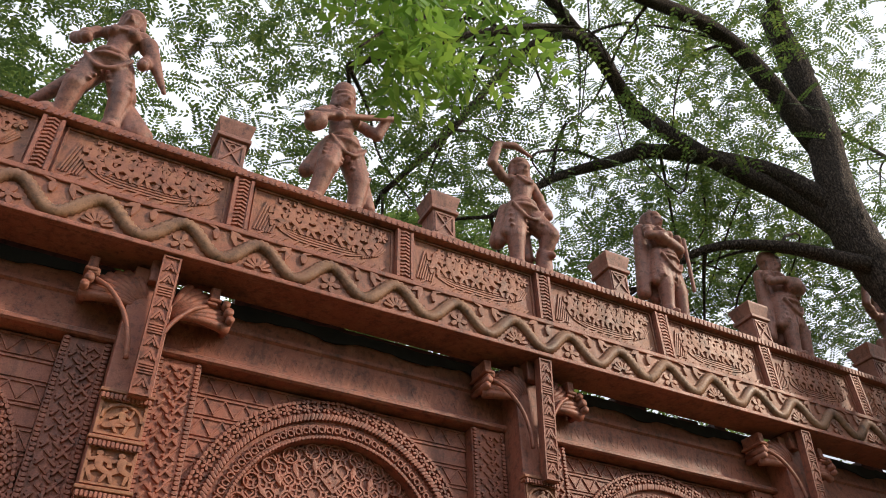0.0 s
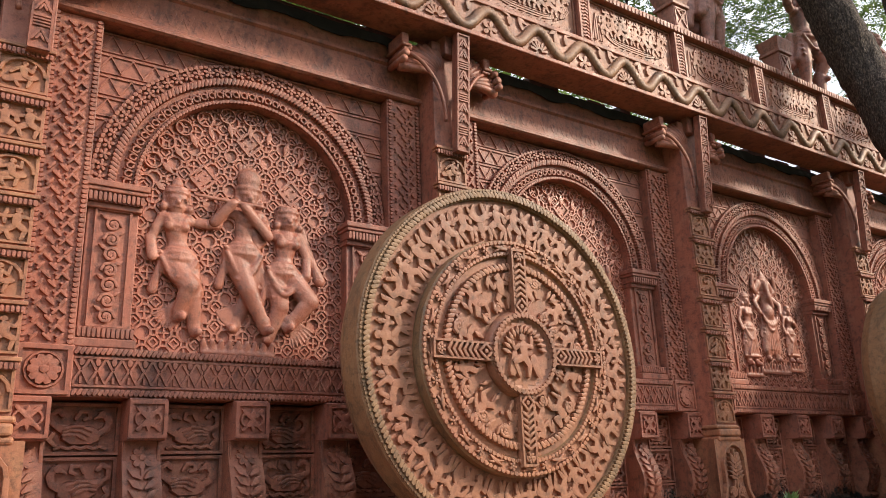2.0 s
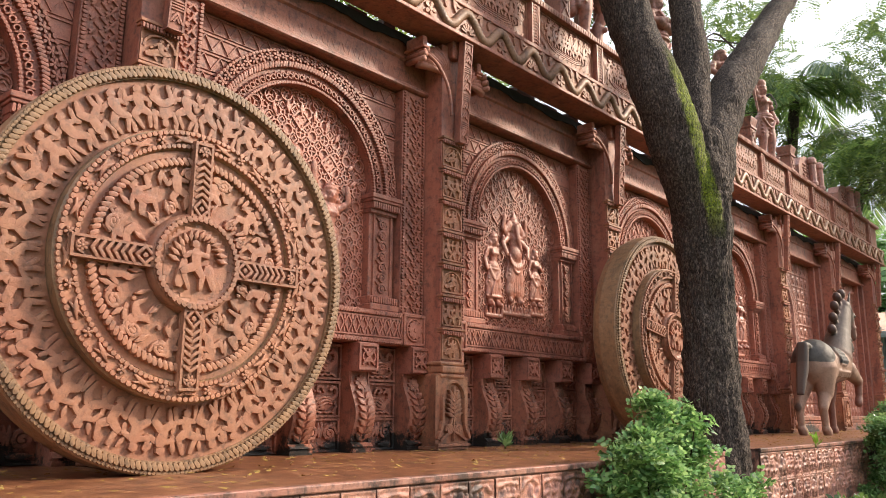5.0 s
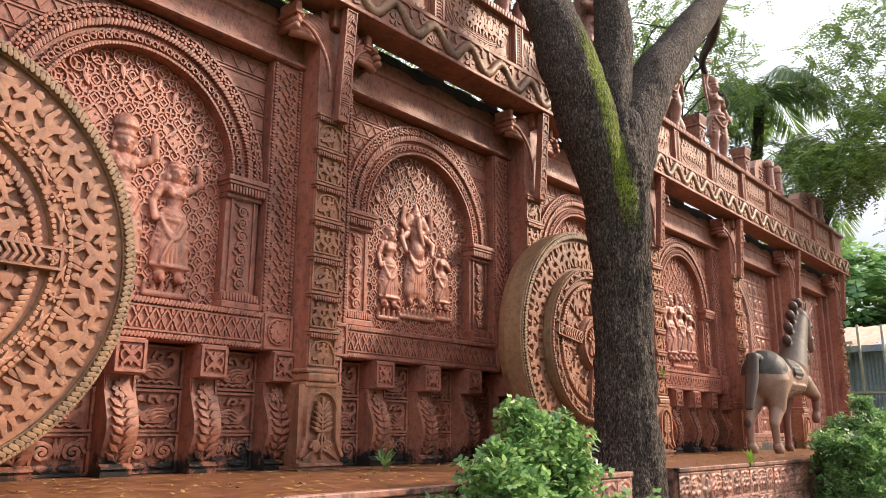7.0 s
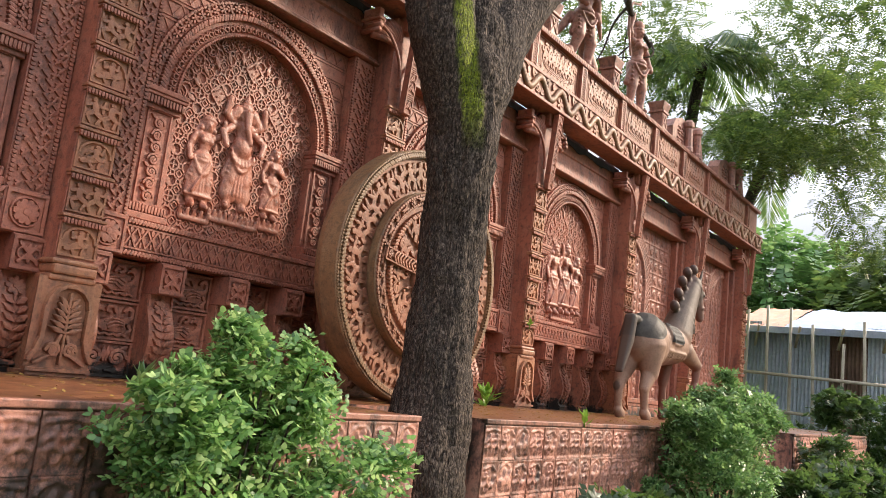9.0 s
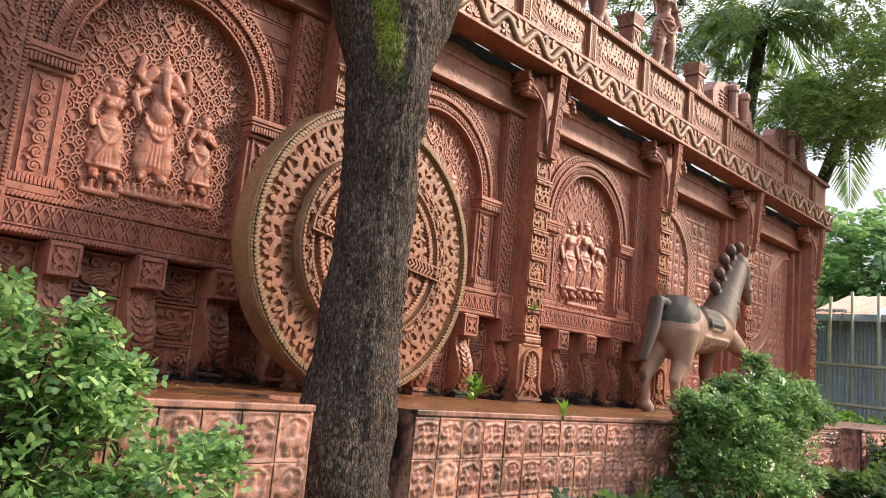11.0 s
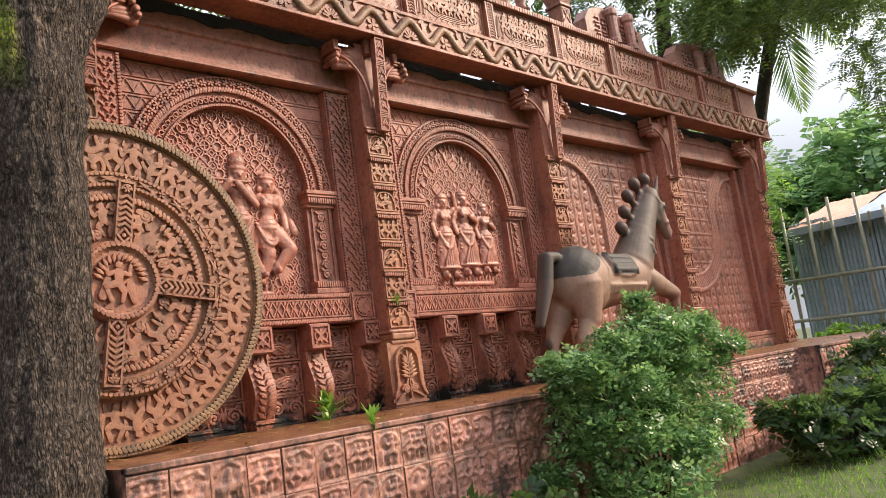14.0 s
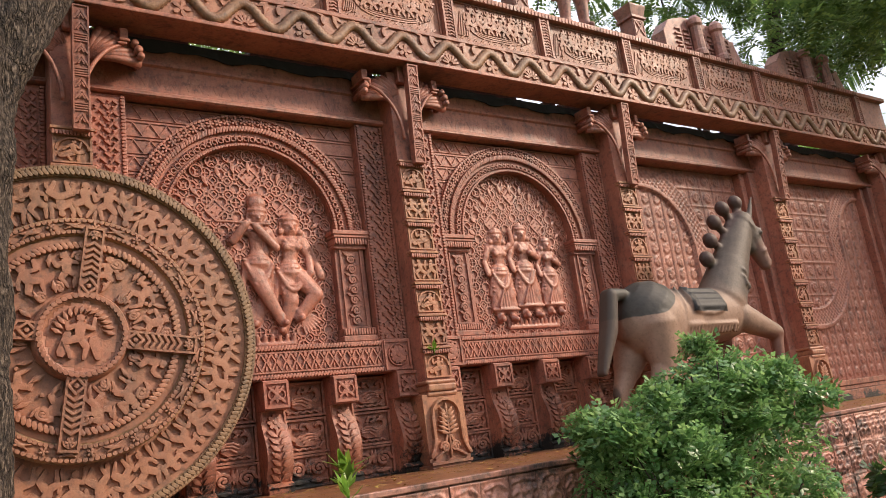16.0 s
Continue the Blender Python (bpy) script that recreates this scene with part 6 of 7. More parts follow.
    # saddle cloth with a raised border, its fringe, and the rump cloth
    for z in (1.26, 1.20, 1.14, 1.09):
        strip([(-0.25 + 0.055 * k, z) for k in range(9)], 0.034)
    strip([(-0.28, 1.29), (-0.29, 1.18), (-0.26, 1.06), (-0.15, 1.04), (0.0, 1.03), (0.15, 1.05), (0.23, 1.1), (0.23, 1.25)], 0.022)
    strip([(-0.42 + 0.1 * k, 0.93) for k in range(9)], 0.016)
    strip([(-0.36, 1.3), (-0.39, 1.1), (-0.43, 0.94)], 0.014)
    for i in range(17):
        strip([(-0.42 + i * 0.05, 0.91), (-0.42 + i * 0.05, 0.85)], 0.014)
    # collar with pendants, and a bridle
    for k in range(14):
        a0, a1 = 2 * math.pi * k / 14, 2 * math.pi * (k + 1) / 14
        for x, z, r, q in ((0.72, 1.46, 0.226, 0.024), (0.68, 1.39, 0.242, 0.018)):
            add((x + 0.09 * math.sin(a0), r * math.cos(a0), z - 0.06 * math.sin(a0)), (x + 0.09 * math.sin(a1), r * math.cos(a1), z - 0.06 * math.sin(a1)), q, q)
        add((0.69 + 0.12 * math.sin(a0), 0.24 * math.cos(a0), 1.38 - 0.08 * math.sin(a0)), (0.69 + 0.13 * math.sin(a0), 0.245 * math.cos(a0), 1.32 - 0.08 * math.sin(a0)), 0.02, 0.026)
        add((1.25 + 0.06 * math.sin(a0), -0.07 + 0.1 * math.cos(a0), 1.70 + 0.03 * math.sin(a0)), (1.25 + 0.06 * math.sin(a1), -0.07 + 0.1 * math.cos(a1), 1.70 + 0.03 * math.sin(a1)), 0.016, 0.016)
        add((1.12 + 0.1 * math.sin(a0), -0.03 + 0.14 * math.cos(a0), 1.97 - 0.1 * math.sin(a0)), (1.12 + 0.1 * math.sin(a1), -0.03 + 0.14 * math.cos(a1), 1.97 - 0.1 * math.sin(a1)), 0.014, 0.014)
    return c


def horse_paint():
    """Buff body, grey neck, dark rump cloth and near-black saddle, each painted to an edge; darker red-brown low in
    front.
    """
    m, n, l, p = nodes_of("two_tone_statue_paint")
    tc = n.new("ShaderNodeTexCoord")
    sp = n.new("ShaderNodeSeparateXYZ")
    l.new(tc.outputs["Object"], sp.inputs[0])

    def calc(op, a, b=0.0, c=0.0):
        k = n.new("ShaderNodeMath")
        k.operation = op
        for i, v in enumerate((a, b, c)):
            if isinstance(v, (int, float)):
                k.inputs[i].default_value = v
            else:
                l.new(v, k.inputs[i])
        return k.outputs[0]

    def step(v, lo, hi):
        k = n.new("ShaderNodeMapRange")
        k.inputs[1].default_value, k.inputs[2].default_value = lo, hi
        l.new(v, k.inputs[0])
        return k.outputs[0]

    rag = calc("MULTIPLY_ADD", noise_node(n, l, 5.0, 5, 0.65), 0.14, -0.07)
    x, z = sp.outputs[0], calc("ADD", sp.outputs[2], calc("MULTIPLY", rag, 0.3))
    col = ramp(n, l, noise_node(n, l, 2.5, 6, 0.7), [(0.32, (0.20, 0.118, 0.082)), (0.66, (0.34, 0.212, 0.15))])
    back = calc("MULTIPLY", step(calc("ADD", z, rag), 1.12, 1.28), step(x, 0.5, 0.2))
    col = mix(n, l, calc("MULTIPLY", back, 0.8), col, (0.085, 0.07, 0.058))
    neck = calc("MULTIPLY", step(calc("ADD", calc("MULTIPLY_ADD", x, 0.55, z), rag), 1.38, 1.56), step(x, 0.22, 0.42))
    col = mix(n, l, calc("MULTIPLY", neck, 0.85), col, ramp(n, l, noise_node(n, l, 7.0, 6, 0.7), [(0.35, (0.042, 0.035, 0.029)), (0.68, (0.105, 0.08, 0.065))]))
    face = calc("MULTIPLY", step(z, 1.84, 1.76), step(x, 1.12, 1.18))
    col = mix(n, l, calc("MULTIPLY", face, calc("MULTIPLY", step(z, 1.4, 1.45), 0.8)), col, (0.20, 0.10, 0.075))
    dip = calc("MAXIMUM", calc("ADD", x, 0.80), 0.0)
    edge = calc("MULTIPLY_ADD", calc("MULTIPLY", dip, dip), 1.7, 1.03)
    rump = calc("MULTIPLY", step(calc("SUBTRACT", z, edge), 0.0, 0.012), step(x, -0.40, -0.415))
    col = mix(n, l, rump, col, ramp(n, l, noise_node(n, l, 6.0, 5, 0.7), [(0.3, (0.032, 0.028, 0.025)), (0.7, (0.075, 0.063, 0.052))]))
    saddle = calc("MULTIPLY", calc("MULTIPLY", step(x, -0.30, -0.285), step(x, 0.26, 0.245)), step(z, 1.04, 1.05))
    col = mix(n, l, saddle, col, ramp(n, l, noise_node(n, l, 9.0, 6, 0.75), [(0.35, (0.010, 0.009, 0.010)), (0.7, (0.03, 0.026, 0.026))]))
    tail = calc("MULTIPLY", step(x, -1.05, -1.07), 0.9)
    col = mix(n, l, tail, col, (0.07, 0.052, 0.042))
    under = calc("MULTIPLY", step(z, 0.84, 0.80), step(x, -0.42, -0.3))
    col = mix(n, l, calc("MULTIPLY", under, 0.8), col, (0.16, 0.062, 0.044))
    knob = calc("MULTIPLY", step(calc("MULTIPLY_ADD", x, -0.85, z), 1.20, 1.24), calc("MULTIPLY", step(x, 1.2, 1.17), step(x, 0.28, 0.33)))
    col = mix(n, l, calc("MULTIPLY", knob, 0.9), col, (0.075, 0.04, 0.033))
    col = mix(n, l, ramp(n, l, noise_node(n, l, 30.0, 6, 0.75), [(0.52, grey(0)), (0.7, grey(0.4))]), col, (0.05, 0.04, 0.034))
    l.new(col, p.inputs["Base Color"])
    p.inputs["Roughness"].default_value = 0.6
    p.inputs["Specular IOR Level"].default_value = 0.3
    bump(n, l, p, noise_node(n, l, 40, 5, 0.7), 0.3, 0.008)
    return m


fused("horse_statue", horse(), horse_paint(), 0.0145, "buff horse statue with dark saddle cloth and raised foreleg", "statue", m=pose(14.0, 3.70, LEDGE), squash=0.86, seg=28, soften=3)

# ---- trees, bushes and what lies beyond ----
def leaves_mesh(name, pos, axis, normal, length, width, material, fold=0.25, oval=False):
    """Many small leaves as one mesh: each a folded diamond of two triangles. All inputs are arrays."""
    n = len(pos)
    axis = axis / np.linalg.norm(axis, axis=1, keepdims=True)
    side = np.cross(normal, axis)
    side /= np.linalg.norm(side, axis=1, keepdims=True) + 1e-9
    nor = np.cross(axis, side)
    L, W = length[:, None], width[:, None]
    mid = pos + axis * L * 0.45
    if oval:
        a, b = pos + axis * L * 0.28, pos + axis * L * 0.68
        dn = nor * W * fold
        P = np.stack([pos, a + side * W - dn, b + side * W * 0.8 - dn, pos + axis * L - dn, b - side * W * 0.8 - dn, a - side * W - dn], 1)
        idx = np.arange(n)[:, None] * 6
        F = np.concatenate([idx + [[0, 1, 2]], idx + [[0, 2, 3]], idx + [[0, 3, 4]], idx + [[0, 4, 5]]], 1).reshape(-1, 3)
    else:
        P = np.stack([pos, mid + side * W - nor * W * fold, pos + axis * L, mid - side * W - nor * W * fold], 1)
        idx = np.arange(n)[:, None] * 4
        F = np.concatenate([idx + [[0, 1, 2]], idx + [[0, 2, 3]]], 1).reshape(-1, 3)
    me = bpy.data.meshes.new(name)
    me.vertices.add(P.shape[0] * P.shape[1])
    me.vertices.foreach_set("co", P.reshape(-1).astype(np.float32))
    me.loops.add(F.size)
    me.loops.foreach_set("vertex_index", F.reshape(-1).astype(np.int32))
    me.polygons.add(len(F))
    me.polygons.foreach_set("loop_start", np.arange(0, F.size, 3, dtype=np.int32))
    me.update(calc_edges=True)
    me.validate()
    me.materials.append(material)
    return me


def unit(rs, n):
    v = rs.normal(size=(n, 3))
    return v / np.linalg.norm(v, axis=1, keepdims=True)


def twigs(name, centres, length, pairs, leaf, width, material, seed, droop=-0.25, spread=0.9, tumble=0.35, oval=False):
    """Feathery twigs: leaflets in pairs along each twig that starts at a centre."""
    rs = np.random.RandomState(seed)
    n = len(centres)
    d = unit(rs, n)
    d[:, 2] = d[:, 2] * 0.5 + droop
    d /= np.linalg.norm(d, axis=1, keepdims=True)
    up = unit(rs, n) * tumble + [0, 0, 1]
    s = np.cross(up, d)
    s /= np.linalg.norm(s, axis=1, keepdims=True)
    ls = length * rs.uniform(0.6, 1.3, (n, 1))
    P, A, N = [], [], []
    for k in range(pairs):
        t = (k + 0.5) / pairs
        base = centres + d * ls * t + np.array([0, 0, -0.25]) * ls * t * t
        for e in (-1, 1):
            P.append(base)
            A.append(s * e * spread + d * 0.55)
            N.append(np.cross(d, s))
    P, A, N = (np.concatenate(q) for q in (P, A, N))
    m = len(P)
    return leaves_mesh(name, P, A, N, leaf * rs.uniform(0.7, 1.2, m), width * rs.uniform(0.8, 1.2, m), material, 0.25, oval)


def clump_points(rs, blobs, n):
    """Points in lumpy ellipsoids (centre, radii, share), denser towards the skin."""
    w = np.array([b[2] for b in blobs], float)
    pick = rs.choice(len(blobs), n, p=w / w.sum())
    c = np.array([b[0] for b in blobs], float)[pick]
    r = np.array([b[1] for b in blobs], float)[pick]
    return c + unit(rs, n) * r * rs.uniform(0.25, 1, (n, 1)) ** 0.5


def branchy(points, r0, r1, seed, seg=10, wob=0.05, n=6):
    pts = smooth_path(points, n)
    k = len(pts)
    return tube(pts, [r0 + (r1 - r0) * (i / (k - 1)) ** 0.8 for i in range(k)], seg, wob, seed)


def merge(parts):
    V, F = [], []
    for v, f in parts:
        o = len(V)
        V += list(v)
        F += [tuple(i + o for i in q) for q in f]
    return V, F


# the tree in the plinth's notch
tree = thing("tree", "tall forked shade tree with dark rough bark and mossy trunk", "tree", at=(7.8, 2.93, 0))
ox = Vector((7.8, 2.93, 0))


def rel(pts):
    return [tuple(Vector(p) - ox) for p in pts]


tp = smooth_path([(7.70, 2.90, -0.15, 0.40), (7.75, 2.90, 0.25, 0.34), (7.80, 2.91, 0.9, 0.282), (7.86, 2.93, 1.6, 0.24), (7.88, 2.93, 2.3, 0.222), (7.87, 2.93, 3.0, 0.26), (7.86, 2.95, 3.5, 0.29), (7.9, 2.97, 3.95, 0.22)], 8)


def barked(tb, axis_of, depth=0.02):
    """Deep furrows along the bark, by pushing the points of a tube out from its axis."""
    v, f = tb
    out = []
    for p in v:
        d = Vector((p.x - axis_of(p.z).x, p.y - axis_of(p.z).y, 0)).normalized()
        q = Vector(p)
        a = noise.ridged_multi_fractal(Vector((q.x * 13, q.y * 13, q.z * 3.2)), 0.8, 2.2, 5, 1.0, 2.0)
        b = noise.noise(Vector((q.x * 3, q.y * 3, q.z * 1.3)))
        out.append(q + d * (depth * (a - 1.0) + 0.025 * b))
    return out, f


tp = [p for p in smooth_path([tuple(q) for q in tp], 3)]
trunk = tube(rel([p[:3] for p in tp]), [p[3] for p in tp], 110, 0.03, 3)
trunk = barked(trunk, lambda z: Vector(tp[min(range(len(tp)), key=lambda i: abs(tp[i][2] - z))][:3]) - ox)


def limb(pts, seed, seg=28):
    q = smooth_path(pts, 24)
    tb = tube(rel([p[:3] for p in q]), [p[3] for p in q], seg * 2, 0.03, seed)
    return barked(tb, lambda z: Vector(q[min(range(len(q)), key=lambda i: abs(q[i][2] - z))][:3]) - ox, 0.014)


limb_l = limb([(7.86, 2.93, 2.3, 0.06), (7.78, 2.94, 3.0, 0.16), (7.60, 3.0, 3.7, 0.24), (7.49, 3.12, 4.3, 0.235), (7.5, 3.4, 5.2, 0.215), (7.3, 3.6, 6.3, 0.22), (7.14, 3.66, 7.2, 0.21), (7.2, 3.5, 8.7, 0.17), (7.0, 3.4, 10.4, 0.13)], 4)
limb_r = limb([(7.9, 2.93, 2.7, 0.06), (8.05, 2.92, 3.5, 0.2), (8.45, 2.92, 4.3, 0.215), (9.2, 2.9, 5.1, 0.195), (10.4, 2.9, 6.2, 0.15), (11.6, 2.8, 7.4, 0.13), (13.0, 2.5, 8.4, 0.1)], 5)
limb_m = limb([(7.9, 2.99, 2.9, 0.08), (8.05, 3.06, 3.9, 0.2), (8.35, 3.15, 5.0, 0.17), (8.7, 3.4, 6.6, 0.14), (9.3, 3.8, 9.0, 0.1)], 6)
part("trunk", mesh_of("trunk", *trunk), M_MOSSY, tree, "rough dark bark with a yellow-green moss streak")
for nm in (limb_l, limb_r, limb_m):
    part("limb", mesh_of("limb", *nm), M_MOSSY, tree)
br = [
    [(7.2, 3.6, 6.7), (6.9, 3.95, 7.5), (5.95, 4.3, 8.15), (5.3, 4.6, 9.0), (4.95, 4.7, 10.2), (4.1, 4.95, 9.8), (3.3, 5.6, 8.5), (2.6, 6.0, 7.5)],
    [(7.15, 3.66, 7.2), (6.6, 4.0, 7.9), (5.6, 4.6, 8.3), (5.0, 4.9, 8.1), (4.3, 5.1, 7.7), (3.5, 5.2, 6.9)],
    [(7.2, 3.6, 8.2), (6.2, 3.6, 9.6), (4.8, 3.5, 9.4), (3.4, 3.6, 9.2), (2.0, 3.8, 9.6)],
    [(7.1, 3.6, 6.4), (6.5, 4.1, 6.8), (5.9, 4.6, 6.9), (5.4, 5.2, 6.6)],
    [(7.2, 3.5, 9.0), (8.4, 4.2, 10.2), (9.8, 4.6, 10.8), (12.0, 5.0, 11.5)],
    [(7.1, 3.5, 9.6), (6.0, 2.6, 11.0), (4.5, 1.8, 11.6), (2.5, 1.0, 11.5)],
    [(10.4, 2.9, 6.2), (11.6, 3.4, 6.4), (13.2, 4.2, 6.8), (15.0, 4.6, 7.0)],
    [(5.3, 4.6, 9.0), (4.3, 4.2, 9.2), (3.0, 4.0, 8.3), (1.6, 4.6, 7.6)],
    [(4.9, 4.7, 10.0), (3.6, 4.4, 10.6), (1.5, 4.2, 10.8), (-0.5, 4.6, 10.0)],
]
for i, b in enumerate(br):
    part("branch", mesh_of("branch", *branchy(rel(b), 0.15 if i < 3 else 0.1, 0.03, 20 + i, 10)), M_BARK, tree)
rb = random.Random(8)
thin = []
for i in range(60):
    b = br[i % len(br)]
    p = Vector(b[rb.randrange(1, len(b))])
    q = p + Vector((rb.uniform(-1.2, 1.2), rb.uniform(-0.5, 1.4), rb.uniform(-0.9, 0.7)))
    r = q + Vector((rb.uniform(-1, 1), rb.uniform(-0.5, 1.2), rb.uniform(-1.0, 0.3)))
    thin.append(branchy(rel([p, (p + q) / 2 + Vector((0, 0, 0.15)), q, r]), 0.025, 0.007, 100 + i, 6, 0, 4))
tagged(part("twig_work", mesh_of("twig_work", *merge(thin)), M_BARK, tree), kind="stuff")
rs = np.random.RandomState(2)
blobs = [((5, 5.5, 9.5), (5, 3.0, 2.2), 5), ((1, 5.8, 9.0), (4.0, 2.6, 2.3), 4), ((-3, 6, 9.5), (3.5, 3, 2.6), 3), ((9.5, 5.2, 9.8), (3.8, 2.6, 2.6), 3), ((6.5, 2, 12), (6, 3.5, 1.4), 3), ((12.5, 4.0, 9.0), (2.5, 1.8, 1.5), 1.5), ((9.6, 5.2, 7.9), (2.2, 1.5, 1.3), 2.2), ((6.6, 5.4, 7.6), (1.8, 1.3, 1.0), 1.2)]
c = clump_points(rs, blobs, 8000) - np.array(ox)
tagged(part("crown", twigs("crown", c, 0.42, 10, 0.066, 0.015, M_LEAF, 6), M_LEAF, tree, "feathery green foliage"), kind="stuff")

# a low spray of larger bright leaves in front of the parapet
spray = thing("overhanging_spray", "bright green leafy spray hanging from a thin branch", "branch", at=(0.95, 2.3, 4.62))
part("stem", mesh_of("stem", *branchy([(0.8, 0.4, 2.2), (0.5, 0.3, 1.2), (0.1, 0.1, 0.5), (-0.1, 0.0, 0.1)], 0.02, 0.006, 4, 6, 0)), M_BARK, spray)
rs = np.random.RandomState(4)
c = clump_points(rs, [((0.2, 0.0, 0.42), (0.36, 0.3, 0.28), 2.4), ((0.6, 0.15, 0.95), (0.55, 0.4, 0.36), 3), ((-0.15, 0.1, 0.9), (0.4, 0.3, 0.3), 2)], 130)
part("leaves", twigs("leaves", c, 0.2, 3, 0.12, 0.022, M_LIME, 7, -0.6, 0.6), M_LIME, spray)

def bush(name, at_, blobs, n, leaf, width, mat, seed, label, pairs=3, length=0.16):
    b = thing(name, label, "bush", "bushes before the plinth", at_)
    rs = np.random.RandomState(seed)
    st = []
    r_ = random.Random(seed)
    for i in range(14):
        c, r, _ = blobs[i % len(blobs)]
        tip = (c[0] + r_.uniform(-0.8, 0.8) * r[0], c[1] + r_.uniform(-0.8, 0.8) * r[1], c[2] + r_.uniform(0.2, 0.8) * r[2])
        st.append(branchy([(r_.uniform(-0.08, 0.08), r_.uniform(-0.08, 0.08), -0.02), (tip[0] * 0.5, tip[1] * 0.5, tip[2] * 0.45), tip], 0.014, 0.004, seed + i, 6, 0, 4))
    tagged(part("brushwood", mesh_of("brushwood", *merge(st)), M_BARK, b), kind="stuff")
    lumps = []
    for c, r, w in blobs:
        for _ in range(11):
            d = np.array([r_.uniform(-1, 1), r_.uniform(-1, 1), r_.uniform(-0.7, 1)])
            d /= np.linalg.norm(d)
            q = r_.uniform(0.16, 0.36) * np.mean(r)
            lumps.append((np.array(c) + d * np.array(r) * r_.uniform(0.8, 1.25), (q * 1.2, q * 1.2, q * 0.8), w))
    c = np.concatenate([clump_points(rs, blobs, n // 3), clump_points(rs, lumps, n - n // 3)])
    c[:, 2] = np.maximum(c[:, 2], 0.05)
    tagged(part("foliage", twigs("foliage", c, length, pairs, leaf, width, mat, seed, 0.05, 0.8, 0.9, n < 8000 and leaf < 0.06), mat, b), kind="stuff")
    return b


bush("bush", (5.66, 2.40, 0), [((0, 0, 0.72), (0.42, 0.3, 0.46), 2.2), ((-0.26, -0.05, 0.98), (0.22, 0.22, 0.26), 1.2), ((0.27, 0.0, 1.1), (0.24, 0.22, 0.26), 1.3), ((0.02, 0, 1.26), (0.13, 0.13, 0.2), 0.5), ((0.45, 0.05, 0.85), (0.28, 0.24, 0.26), 1), ((0.72, -0.15, 0.66), (0.3, 0.24, 0.3), 1), ((-0.3, -0.1, 0.35), (0.26, 0.22, 0.3), 0.8)], 5200, 0.037, 0.0125, M_SPRIG, 31, "bright green leafy bush beside the plinth", 2, 0.085)
bush("bush", (11.95, 2.2, 0), [((0, 0, 0.66), (1.12, 0.42, 0.66), 4), ((-0.55, 0, 0.92), (0.5, 0.36, 0.42), 2), ((0.5, 0, 1.05), (0.7, 0.4, 0.44), 2), ((0.25, 0, 1.3), (0.55, 0.34, 0.3), 1.4)], 9000, 0.046, 0.0145, M_BUSH, 32, "dense pale green bush before the plinth below the horse statue", 2, 0.09)
bush("low_bush", (14.6, 1.75, 0), [((0, 0, 0.3), (0.9, 0.4, 0.36), 3), ((0.6, 0, 0.4), (0.5, 0.35, 0.35), 2)], 900, 0.09, 0.03, M_HEDGE, 33, "low dark green broad-leaved bush on the lawn")
bush("low_bush", (16.3, 1.7, 0), [((0, 0, 0.42), (0.6, 0.5, 0.5), 3)], 800, 0.075, 0.025, M_HEDGE, 34, "rounded dark green bush on the lawn")
bush("low_bush", (9.6, 2.3, 0), [((0, 0, 0.2), (0.8, 0.25, 0.28), 3), ((0.7, 0, 0.25), (0.5, 0.25, 0.3), 2), ((-0.9, 0, 0.2), (0.4, 0.25, 0.26), 2)], 600, 0.08, 0.026, M_HEDGE, 35, "low green ground plants along the plinth")
bush("low_bush", (6.9, 2.1, 0), [((0, 0, 0.2), (0.7, 0.3, 0.35), 3)], 380, 0.08, 0.026, M_BUSH, 36, "low green ground plants along the plinth")
bush("low_bush", (3.4, 2.35, 0), [((0, 0, 0.3), (0.5, 0.2, 0.4), 2), ((0.3, 0, 0.4), (0.2, 0.16, 0.2), 1)], 260, 0.07, 0.025, M_BUSH, 37, "low green ground plants along the plinth")
bush("hedge", (24.3, 2.7, 0), [((0, 0, 0.95), (1.5, 1.5, 1.05), 3), ((0.8, -1.2, 0.9), (1.5, 1.2, 1.2), 2)], 3000, 0.11, 0.04, M_HEDGE, 38, "dense dark green clipped hedge by the lawn")
bush("hedge", (23.6, 4.7, 0), [((0, 0, 0.5), (1.0, 0.7, 0.75), 3)], 900, 0.13, 0.045, M_LIME, 39, "bright green shrub beyond the plinth")


def sprig(x, y, z, n, size, seed, label, mat=M_LIME):
    b = thing("weed", label, "plant", "weeds on the plinth", (x, y, z))
    rs = np.random.RandomState(seed)
    a = rs.uniform(0, 6.28, n)
    el = rs.uniform(0.3, 1.2, n)
    ax = np.stack([np.cos(a) * np.cos(el), np.sin(a) * np.cos(el), np.sin(el)], 1)
    pos = np.stack([np.zeros(n), np.zeros(n), rs.uniform(0, size * 0.7, n)], 1)
    part("stem", mesh_of("stem", *tube([(0, 0, -0.01), (0.005, 0, size * 0.8)], [0.006, 0.003], 6)), mat, b)
    part("leaves", leaves_mesh("leaves", pos, ax, np.tile([0, 0, 1.0], (n, 1)) + 0.01, size * rs.uniform(0.6, 1.1, n), size * 0.16 * np.ones(n), mat), mat, b)


